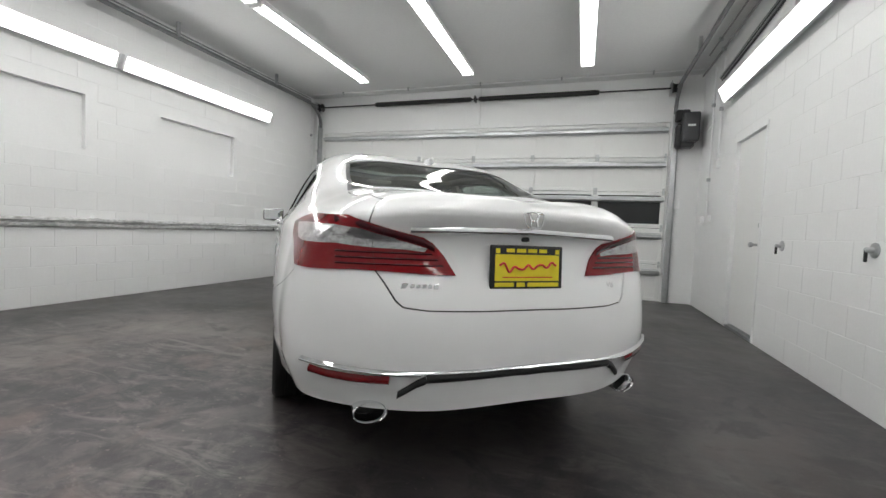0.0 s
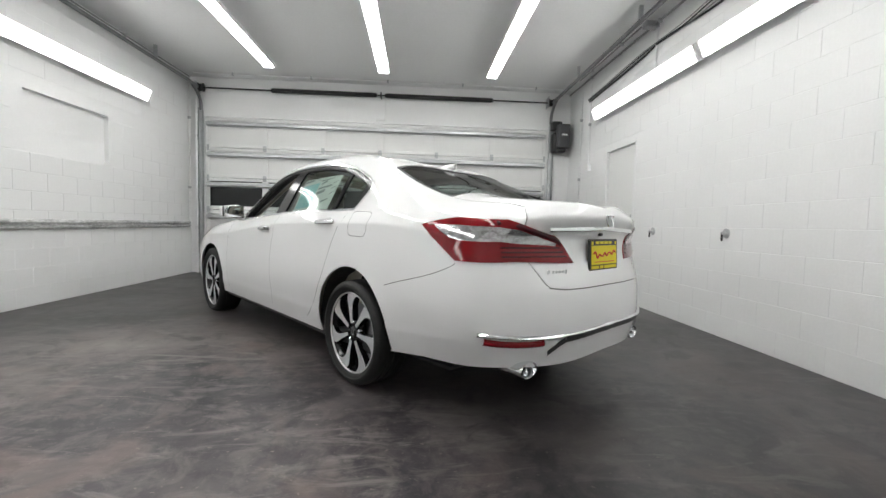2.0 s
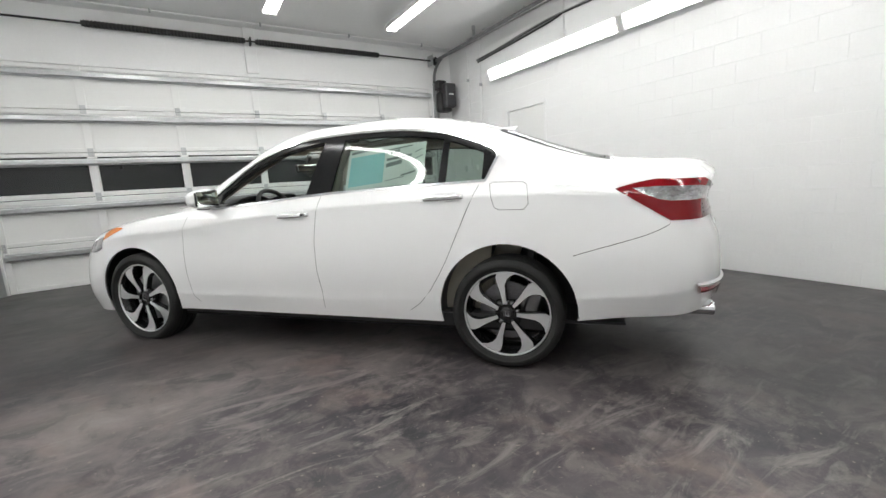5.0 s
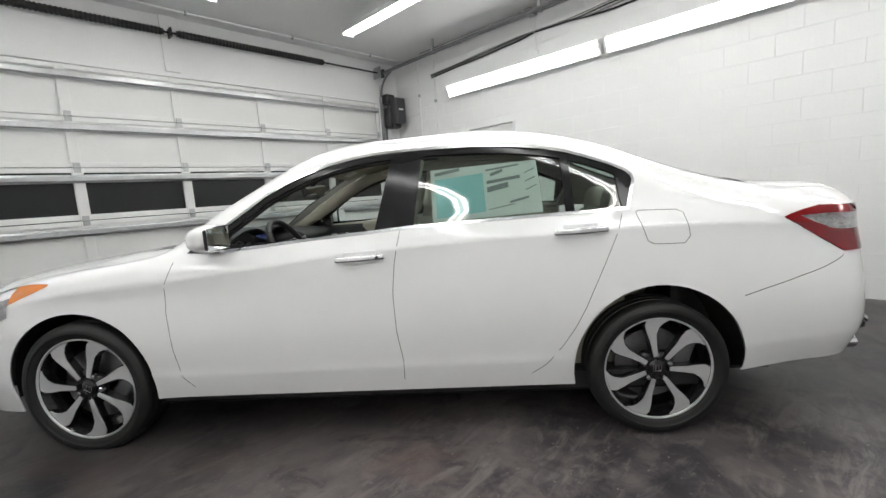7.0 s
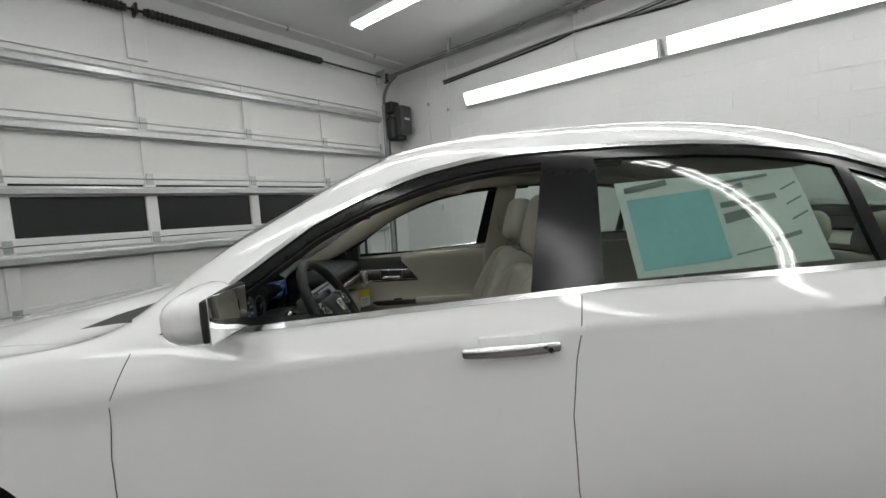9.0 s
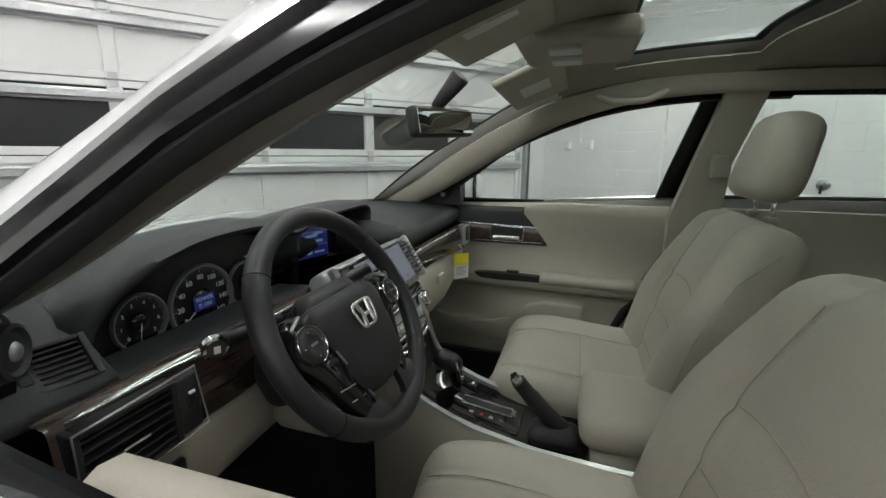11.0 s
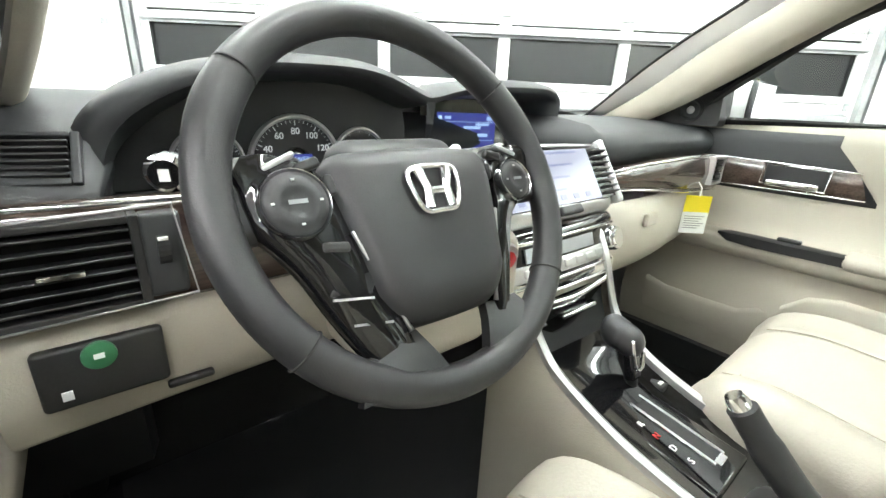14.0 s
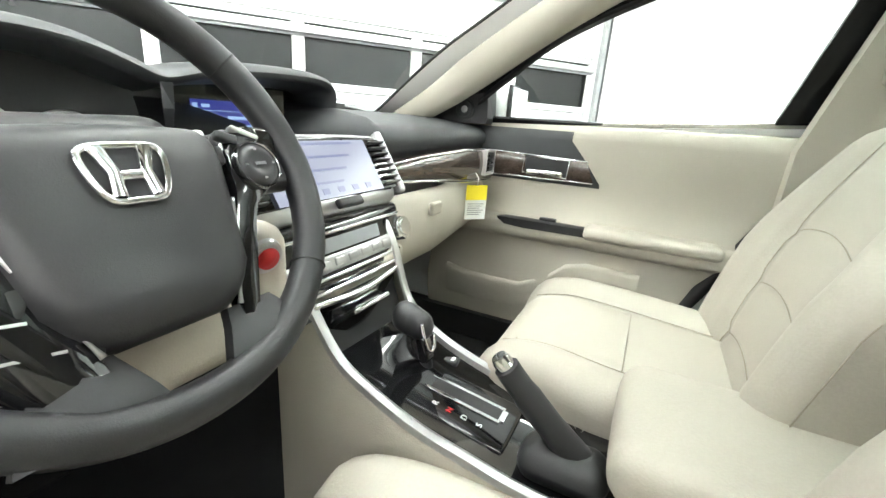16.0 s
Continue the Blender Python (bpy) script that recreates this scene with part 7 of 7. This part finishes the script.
WIDE = Matrix.Diagonal((1, 1.1, 1.1, 1))
first = road_wheel(pose(-0.785, 0, 0.312, 0, 0, 0) @ WIDE)
copy_thing(first, pose(-0.785, 2.776, 0.312, 25, 0, 0) @ WIDE)
copy_thing(first, pose(0.785, 0, 0.312, 0, 0, 180) @ WIDE)
copy_thing(first, pose(0.785, 2.776, 0.312, 0, 0, 180) @ WIDE)
for sd in (-1, 1):
    for hub in (0.0, 2.776):
        bm = bmesh.new()
        angs = [radians(a) for a in np.linspace(-8, 185, 28)]
        loft(bm, [[(sd * (x + (0.026 * max(0.0, math.sin(a)) if x > 0.8 else 0)), hub + r * math.cos(a), 0.33 + r * math.sin(a)) for a in angs] for x, r in ((0.868, 0.377), (0.86, 0.382), (0.60, 0.384), (0.585, 0.34), (0.58, 0.05))])
        part("wheel_arch_liner", bm, M_BLACK, CAR, "black wheel arch liner", smooth=True, angle=50)

# thin gap between bumper and wing
for sd in (-1, 1):
    line = crspline([Vector((0, y, z)) for y, z in ((-.352, .640), (-.45, .668), (-.58, .702), (-.70, .738), (-.79, .778), (-.80, .798))], 6)
    bm = bmesh.new()
    loft(bm, [[on_side(p.y, p.z + 0.0016, 0.0006, sd), on_side(p.y, p.z - 0.0016, 0.0006, sd)] for p in line])
    part("bumper_gap", bm, M_SEAM, CAR, "thin dark gap above the bumper")
    for outline in (FRONT_DOOR[1:7], FRONT_DOOR[7:13], REAR_DOOR[7:15]) + ((FUEL_DOOR + FUEL_DOOR[:1],) if sd < 0 else ()):
        ends = [Vector((0, y, z)) for y, z in outline]
        line = [a.lerp(b, f / 5) for a, b in zip(ends, ends[1:]) for f in range(5)] + ends[-1:]
        rows = []
        for a, p, b in zip(line[:1] + line[:-1], line, line[1:] + line[-1:]):
            g = b - a
            g = Vector((0, -g.z, g.y)).normalized() * 0.0014
            rows.append([on_side(p.y + g.y, p.z + g.z, 0.0007, sd), on_side(p.y - g.y, p.z - g.z, 0.0007, sd)])
        bm = bmesh.new()
        loft(bm, rows)
        part("shut_line", bm, M_GAP, CAR)

# door handles
for sd in (-1, 1):
    for yc, zc, tilt in ((1.32, 0.897, 1.5), (0.328, 0.950, 1.0)):
        p = on_side(yc, zc, 0.022, sd)
        m = Matrix.Translation(p) @ pose(0, 0, 0, -tilt, 0, 0)
        h = part("door_handle", rblock(bmesh.new(), 0, 0, 0, 0.020, 0.235, 0.030, 0.009, 6, lambda x, y, z: (x - sd * 0.9 * y * y, y, z * (1 - 9 * y * y))), M_CHROME, CAR, "chrome door handle", smooth=True, at=m)
        part("handle_bowl", rblock(bmesh.new(), -sd * 0.022, 0.0, 0.002, 0.008, 0.15, 0.060, 0.004, 3), M_PAINT, h, smooth=True)
        if yc > 1:
            bm = bmesh.new()
            revolve(bm, [(0.0, 0.0), (0.0, 0.007), (-0.01, 0.007)], 14)
            part("key_lock", bm, M_BLACK, h, at=pose(sd * 0.012, -0.085, 0.002))

# door mirrors
for sd in (-1, 1):
    mir = group_part("door_mirror", CAR, None, "white door mirror with black base")

    def shell(x, y, z):
        return (x, y * (1 - 0.30 * (abs(z) / 0.065) ** 2), z * (1 - 0.20 * max(0, (x * sd + 0.02) / 0.1)))
    part("mirror_shell", rblock(bmesh.new(), sd * 0.925, 2.005, 1.030, 0.195, 0.110, 0.130, 0.045, 8, shell), M_PAINT, mir, smooth=True)
    part("mirror_rim", rblock(bmesh.new(), sd * 0.925, 1.957, 1.030, 0.180, 0.014, 0.112, 0.006, 5, shell), M_BLACK, mir, smooth=True)
    part("mirror_glass", rblock(bmesh.new(), sd * 0.925, 1.949, 1.030, 0.165, 0.003, 0.098, 0.001, 3), M_MIRROR, mir, "mirror glass", smooth=True, angle=30)
    bm = bmesh.new()
    loft(bm, [[(sd * x, y + 0.03, z0), (sd * x, y - 0.03, z0), (sd * x, y - 0.025, z0 + h), (sd * x, y + 0.025, z0 + h)] for x, y, z0, h in ((0.79, 2.06, 0.958, 0.05), (0.84, 2.04, 0.962, 0.035), (0.90, 2.015, 0.965, 0.03))], closed=True, cap=True)
    part("mirror_arm", bm, M_PAINT, mir, smooth=True, angle=60)
    bm = bmesh.new()
    rows = [[on_side(y, z, 0.004, sd) for y, z in line] for line in (((2.19, 0.955), (2.13, 0.952), (2.06, 0.952)), ((2.17, 0.975), (2.11, 0.985), (2.06, 0.99)), ((2.12, 1.005), (2.08, 1.02), (2.06, 1.035)))]
    loft(bm, rows)
    part("mirror_sail", bm, M_BLACK, mir, smooth=True)

# tail: plate, lip strip, emblem, badges, bumper trims, exhausts
PLATE = group_part("number_plate", CAR, frame_of(on_rear(-0.005, 0.82, 0.020), (1, 0, 0), (0, 0.05, 1)), "yellow dealer plate in a black frame")
part("plate_frame", rblock(bmesh.new(), 0, 0, 0, 0.322, 0.166, 0.012, 0.006, 3), M_BLACK, PLATE, smooth=True, angle=50)
part("plate_sheet", boxes((-0.142, 0.142, -0.052, 0.048, 0.006, 0.0085)), M_YELLOW, PLATE, "yellow sheet")
for x0, x1 in ((-0.095, -0.06), (-0.05, -0.01), (0.0, 0.04), (0.05, 0.085)):
    part("frame_mark", boxes((x0, x1, 0.056, 0.070, 0.006, 0.0075)), M_YELLOW, PLATE)
for x0, x1 in ((-0.142, -0.06), (-0.048, -0.012), (0.0, 0.142)):
    part("frame_mark", boxes((x0, x1, -0.074, -0.058, 0.006, 0.0075)), M_YELLOW, PLATE)
for x0 in (-0.14, 0.125):
    part("frame_mark", boxes((x0, x0 + 0.018, 0.052, 0.070, 0.006, 0.0075)), M_YELLOW, PLATE)
bm = bmesh.new()
tube(bm, crspline([(-0.125 + 0.021 * i, 0.010 * math.sin(i * 2.4) + 0.002 * i - 0.012 + (0.018 if i in (0, 1) else 0), 0.0095) for i in range(13)], 4), 0.0045, 6)
part("script_mark", bm, M_RED, PLATE, "red script mark", smooth=True)
part("script_rule", boxes((-0.11, 0.11, -0.040, -0.036, 0.0085, 0.0095)), M_RED, PLATE)


def rear_strip(name, line, w, h, material, label="", out=0.0, parent=None):
    """A moulding along points (x, z) of the tail."""
    rows = []
    for x, z in line:
        p0, p1, p2 = on_rear(x, z + h, out), on_rear(x, z, out + w), on_rear(x, z - h, out)
        rows.append([p0, p0.lerp(p1, 0.6) + (p1 - (p0 + p2) / 2) * 0.3, p1, p2.lerp(p1, 0.6) + (p1 - (p0 + p2) / 2) * 0.3, p2])
    bm = bmesh.new()
    loft(bm, rows)
    return part(name, bm, material, parent or CAR, label, smooth=True)


rear_strip("lid_chrome", [(x, 0.952 + 0.012 * (1 - abs(x) / 0.46)) for x in np.linspace(-0.455, 0.455, 31)], 0.012, 0.012, M_CHROME, "chrome strip under the boot lip", 0.004)
part("boot_camera", rblock(bmesh.new(), 0.0, on_rear(0.0, 0.93).y - 0.006, 0.932, 0.03, 0.02, 0.018, 0.006, 2), M_BLACK, CAR, "small black camera", smooth=True)
EMB = frame_of(on_rear(-0.001, 1.012, 0.014), (1, 0, 0), (0, 0.12, 1))
bm = bmesh.new()
tube(bm, [Vector((p.x * 1.55, p.y * 1.35, 0)) for p in ring2], 0.0038, 6, closed=True)
for s_ in (-1, 1):
    tube(bm, [(s_ * 0.022, 0.024, 0), (s_ * 0.012, 0.0, 0.001), (s_ * 0.015, -0.024, 0)], 0.0055, 6)
tube(bm, [(-0.012, -0.002, 0), (0.012, -0.002, 0)], 0.005, 6)
part("boot_emblem", bm, M_CHROME, CAR, "chrome emblem", smooth=True, angle=60, at=EMB)
for i, (x, w, h) in enumerate(((-0.475, 0.024, 0.018), (-0.448, 0.016, 0.013), (-0.428, 0.016, 0.013), (-0.408, 0.018, 0.013), (-0.387, 0.014, 0.013), (-0.366, 0.018, 0.018))):
    p = on_rear(x, 0.752, 0.003)
    part("badge_letter", rblock(bmesh.new(), 0, 0, 0, w, h, 0.005, 0.002, 1, lambda a, b, c: (a + 0.25 * b, b, c)), M_CHROME, CAR, "chrome badge", at=frame_of(p, (1, 0.25, 0), (0, 0, 1)))
lettering("badge", "V6", 0.036, M_CHROME, CAR, frame_of(on_rear(0.43, 0.752, 0.003), (1, 0.0, 0), (0, 0, 1)), "chrome V6 badge")
for sd in (-1, 1):
    rear_strip("bumper_chrome", [(sd * x, z) for x, z in ((0.80, 0.478), (0.74, 0.470), (0.66, 0.462), (0.58, 0.456), (0.50, 0.452), (0.42, 0.452))], 0.014, 0.010, M_CHROME, "chrome bumper strip", 0.004)
    rear_strip("rear_reflector", [(sd * x, z) for x, z in ((0.775, 0.446), (0.72, 0.436), (0.65, 0.430), (0.58, 0.427), (0.52, 0.428))], 0.010, 0.016, M_LAMPRED, "red rear reflector", 0.004)
    rear_strip("bumper_black", [(sd * x, z) for x, z in ((0.49, 0.372), (0.46, 0.395), (0.43, 0.418), (0.40, 0.430))], 0.008, 0.016, M_BLACK, "black bumper insert", 0.005)
    bm = bmesh.new()
    prof = [(-0.02, 1.0), (0.0, 1.06), (0.006, 1.0), (0.0, 0.90), (-0.10, 0.86)]
    rows = [[(0.060 * r * math.cos(a), -h, 0.038 * r * math.sin(a)) for a in np.linspace(0, 2 * math.pi, 32, endpoint=False)] for h, r in [(-0.24, 0.9)] + prof]
    loft(bm, rows, closed=True)
    part("exhaust_tip", bm, M_CHROME, CAR, "oval chrome exhaust tip", smooth=True, angle=50, at=pose(sd * 0.575, -1.045, 0.302))
    # flat black disc that closes the bore
    bm = bmesh.new()
    loft(bm, [[(0.051 * r * math.cos(a), 0.07, 0.032 * r * math.sin(a)) for a in np.linspace(0, 2 * math.pi, 24, endpoint=False)] for r in (1.0, 0.02)], closed=True)
    part("exhaust_bore", bm, M_SEAM, CAR, "flat black disc inside the exhaust tip", at=pose(sd * 0.575, -1.045, 0.302))
rear_strip("bumper_black", [(x, 0.434 + 0.004 * math.cos(x * 4)) for x in np.linspace(-0.40, 0.40, 17)], 0.008, 0.015, M_BLACK, "black bumper insert", 0.005)
rear_strip("bumper_chrome", [(x, 0.455) for x in np.linspace(-0.42, 0.42, 17)], 0.012, 0.006, M_CHROME, "chrome bumper strip", 0.004)
# dark bars across the red lenses and dark upper lens
for sd in (-1, 1):
    for z in (0.822, 0.843, 0.864):
        rear_strip("lens_bar", [(sd * x, z + 0.004 * (x - 0.3)) for x in np.linspace(0.335 + (z - 0.822) * 0.9, 0.70, 9)], 0.004, 0.0035, M_LAMPDARK, "dark lens rib", 0.007)
    rear_strip("lens_split", [(sd * (0.578 + 0.10 * (z - 0.88)), z) for z in (0.805, 0.84, 0.87, 0.90, 0.93, 0.955)], 0.0, 0.004, M_SEAM, "dark gap in the lamp", 0.0085)
    rear_strip("lens_top", [(sd * x, z) for x, z in ((0.70, 0.978), (0.62, 0.965), (0.54, 0.942), (0.46, 0.922), (0.40, 0.905), (0.365, 0.885))], 0.004, 0.013, M_LAMPDARK, "dark red upper lens", 0.0075)
# roof fin, head lamps
bm = bmesh.new()
rblock(bm, 0, 0.10, 1.385, 0.035, 0.12, 0.045, 0.015, 5, lambda x, y, z: (x * (1 - 8 * max(0, z)), y - 0.6 * max(0, z), z * (1 - 3 * max(0, y))))
part("roof_fin", bm, M_PAINT, CAR, "white aerial fin", smooth=True)
for sd in (-1, 1):
    bm = bmesh.new()
    loft(bm, [[on_side(y, z0 + (z1 - z0) * f, 0.004, sd) for f in (0, 0.3, 0.6, 1)] for y, z0, z1 in ((2.885, 0.842, 0.850), (2.95, 0.815, 0.852), (3.02, 0.79, 0.848), (3.10, 0.76, 0.838))])
    hl = part("head_lamp_marker", bm, M_ORANGE, CAR, "amber side marker lens", smooth=True)
    bm = bmesh.new()
    loft(bm, [[on_side(y, z0 + (z1 - z0) * f, 0.004, sd) for f in (0, 0.3, 0.6, 1)] for y, z0, z1 in ((3.10, 0.70, 0.838), (3.18, 0.67, 0.825), (3.28, 0.66, 0.80), (3.36, 0.66, 0.77))])
    part("head_lamp", bm, M_LAMPCLEAR, CAR, "clear head lamp lens", smooth=True)

# ---------------------------------------------------------------- small things of the room
M_MOTOR = mat("dark_grey_case", (0.06, 0.06, 0.065), 0.45, vary=0.1, scale=12, fine=150)


def opener():
    o = thing("door_opener", "dark grey wall-mounted garage door opener", "door opener", ROOM)
    part("case", rblock(bmesh.new(), 2.29, 4.52, 2.60, 0.22, 0.26, 0.42, 0.03, 4), M_MOTOR, o, smooth=True)
    part("motor", rblock(bmesh.new(), 2.20, 4.60, 2.50, 0.16, 0.16, 0.36, 0.05, 4), M_BLACK, o, smooth=True)
    part("case_label", boxes((2.24, 2.34, 4.3885, 4.3895, 2.60, 2.63)), M_PAPER, o, "pale label")
    part("drive_box", rblock(bmesh.new(), 2.20, 4.60, 2.80, 0.18, 0.14, 0.16, 0.02, 3), M_BLACK, o, smooth=True)
    part("foot", rblock(bmesh.new(), 2.27, 4.55, 2.36, 0.16, 0.16, 0.08, 0.02, 3), M_BLACK, o, smooth=True)
    bm = bmesh.new()
    tube(bm, crspline([(2.40, 4.50, 2.55), (2.46, 4.30, 2.50), (2.485, 4.15, 2.60), (2.49, 4.12, 2.95)], 6), 0.006, 6)
    part("cable", bm, M_FIXTURE, o, smooth=True)


opener()


def pipe(name, label, pts, r, material=M_PIPE, straps=0):
    t = thing(name, label, "conduit", ROOM)
    bm = bmesh.new()
    tube(bm, pts, r, 8)
    part("tube", bm, material, t, smooth=True, angle=60)
    for i in range(straps):
        a, b = Vector(pts[0]), Vector(pts[-1])
        p = a.lerp(b, (i + 0.5) / straps)
        part("strap", rblock(bmesh.new(), p.x, p.y, p.z, 0.05 if abs(b.x - a.x) < 1 else 0.025, 0.025 if abs(b.x - a.x) < 1 else 0.05, 0.05, 0.01, 2), M_STEEL, t)


pipe("conduit", "grey steel conduit along the ceiling edge", [(UR - 0.06, VD - 0.1, 3.37), (UR - 0.06, VB + 0.1, 3.37)], 0.014, straps=5)
pipe("conduit", "thin grey conduit under the ceiling", [(UR - 0.16, 3.9, 3.39), (UR - 0.16, 2.0, 3.39)], 0.010, straps=2)
pipe("conduit", "white conduit dropping to the wall lights", [(UR - 0.02, 1.89, 3.36), (UR - 0.02, 1.89, 2.87)], 0.012, M_FIXTURE)
pipe("conduit", "grey steel conduit along the ceiling edge", [(UL + 0.06, VD - 0.2, 3.33), (UL + 0.06, VB + 0.1, 3.28)], 0.018, straps=5)
pipe("conduit", "grey steel conduit along the ceiling edge", [(UL + 0.11, VD - 0.25, 3.35), (UL + 0.11, VB + 0.1, 3.31)], 0.010, straps=3)
pipe("conduit", "white conduit across the ceiling by the door", [(UL + 0.2, 4.42, 3.40), (UR - 0.1, 4.42, 3.40)], 0.012, M_FIXTURE, straps=5)
pipe("conduit", "white conduit up the wall corner", [(UL + 0.03, 4.62, 0.90), (UL + 0.03, 4.62, 3.3)], 0.012, M_FIXTURE, straps=2)
pipe("conduit", "white conduit up the wall corner", [(UL + 0.13, 4.66, 0.0), (UL + 0.13, 4.66, 3.2)], 0.020, M_FIXTURE, straps=2)
pipe("conduit", "white conduit up the wall by the opener", [(UR - 0.02, 4.12, 1.30), (UR - 0.02, 4.12, 3.3)], 0.010, M_FIXTURE, straps=2)
pipe("conduit", "white conduit up the wall by the opener", [(UR - 0.02, 3.75, 2.0), (UR - 0.02, 3.75, 3.3)], 0.010, M_FIXTURE, straps=1)


def cable_run():
    c = thing("cable_bundle", "sagging black and grey cable bundle on the wall", "cable", ROOM)
    rnd = random.Random(4)
    for k in range(4):
        pts = []
        for i in range(26):
            v = 3.8 - i * 0.24
            sag = 0.03 * math.sin(i * 0.9 + k) + 0.012 * rnd.uniform(-1, 1)
            lift = 0.11 * min(1, (3.8 - v) / 1.9)
            loose = 0.05 if v < 1.9 else 0.008
            pts.append((UR - 0.02 - 0.010 * k, v, 3.02 + lift + sag * loose * 14 + 0.012 * k))
        bm = bmesh.new()
        tube(bm, crspline(pts, 3), 0.008 if k else 0.012, 6)
        part("cable", bm, M_BLACK if k % 2 == 0 else M_PIPE, c, smooth=True)


cable_run()


def wall_box(name, label, category, v, z, w, h, d=0.045, u=UR):
    b = thing(name, label, category, ROOM)
    part("box_body", rblock(bmesh.new(), u - d / 2, v, z, d, w, h, 0.006, 2), M_FIXTURE, b, smooth=True, angle=50)
    part("cover", rblock(bmesh.new(), u - d - 0.002, v, z, 0.006, w * 0.8, h * 0.85, 0.002, 2), M_DOORPANEL, b, smooth=True, angle=50)


wall_box("switch_box", "white surface-mounted switch box", "switch box", 3.74, 1.95, 0.10, 0.11)
wall_box("switch_box", "white surface-mounted switch box", "switch box", 4.33, 1.27, 0.10, 0.10)
wall_box("switch_box", "white surface-mounted switch box", "switch box", 3.98, 1.27, 0.08, 0.10)
wall_box("junction_box", "white junction box on the conduit", "junction box", 1.89, 2.87, 0.07, 0.11)
bx = thing("junction_box", "grey steel junction box under the ceiling", "junction box", ROOM)
part("box_body", rblock(bmesh.new(), UR - 0.10, 1.89, 3.37, 0.16, 0.10, 0.07, 0.006, 2), M_STEEL, bx, smooth=True, angle=50)
for v in (0.59, 1.78):
    k = thing("hose_outlet", "grey metal outlet fitting on the block wall", "wall outlet", ROOM)
    bm = bmesh.new()
    revolve(bm, [(0.0, 0.045), (-0.006, 0.045), (-0.010, 0.036), (-0.012, 0.018), (-0.045, 0.016), (-0.05, 0.012), (-0.05, 0.0)], 20)
    part("flange", bm, M_STEEL, k, smooth=True, angle=40, at=pose(UR - 0.002, v, 0.95))
    part("lever", rblock(bmesh.new(), UR - 0.045, v, 0.915, 0.016, 0.018, 0.07, 0.006, 2), M_BLACKSTEEL, k, smooth=True)
cr = thing("door_bracket", "small white bracket beside the garage door", "bracket", ROOM)
part("plate", rblock(bmesh.new(), 2.22, VD - 0.02, 1.50, 0.07, 0.03, 0.14, 0.008, 2), M_FIXTURE, cr, smooth=True, angle=50)

# ---------------------------------------------------------------- block courses of the side walls
def block_mesh(length, name="block"):
    bm = bmesh.new()
    box(bm, 0, 0.0022, 0.001, length - 0.001, 0.001, 0.2 - 0.001)
    top = [v for v in bm.verts if v.co.x > 0.001]
    for v in top:
        v.co.y += 0.0025 if v.co.y < length / 2 else -0.0025
        v.co.z += 0.0025 if v.co.z < 0.1 else -0.0025
    return mesh_from(name, bm, M_WALL)


def courses(wall, u, out, v0, v1, holes):
    """Painted blocks standing a few millimetres proud of the wall, with raked joints between."""
    full, half = block_mesh(0.4), block_mesh(0.2)
    for c in range(17):
        z = c * 0.2
        v = v0 + (0.0 if c % 2 else -0.2)
        while v < v1 - 0.05:
            a, ln, me = v, 0.4, full
            if v < v0 - 0.01:
                a, ln, me = v0, 0.2, half
            elif v + 0.4 > v1 + 0.01:
                ln, me = 0.2, half
            if not any(a < h[1] - 0.01 and a + ln > h[0] + 0.01 and z < h[3] - 0.01 and z + 0.2 > h[2] + 0.01 for h in holes):
                ob = new("block", me)
                ob.parent = wall
                ob.matrix_local = pose(u, a, z) if out < 0 else pose(u, a, z)
                if out < 0:
                    ob.matrix_local = Matrix.Translation((u, a, z)) @ Matrix.Diagonal((-1, 1, 1, 1))
            v += 0.4


courses(bpy.data.objects["wall_right"], UR, -1, -1.8, 4.6, [(PD[0], PD[1], 0.0, PD[2])])
courses(bpy.data.objects["wall_left"], UL, 1, -1.2, 4.6, [R1, R2])
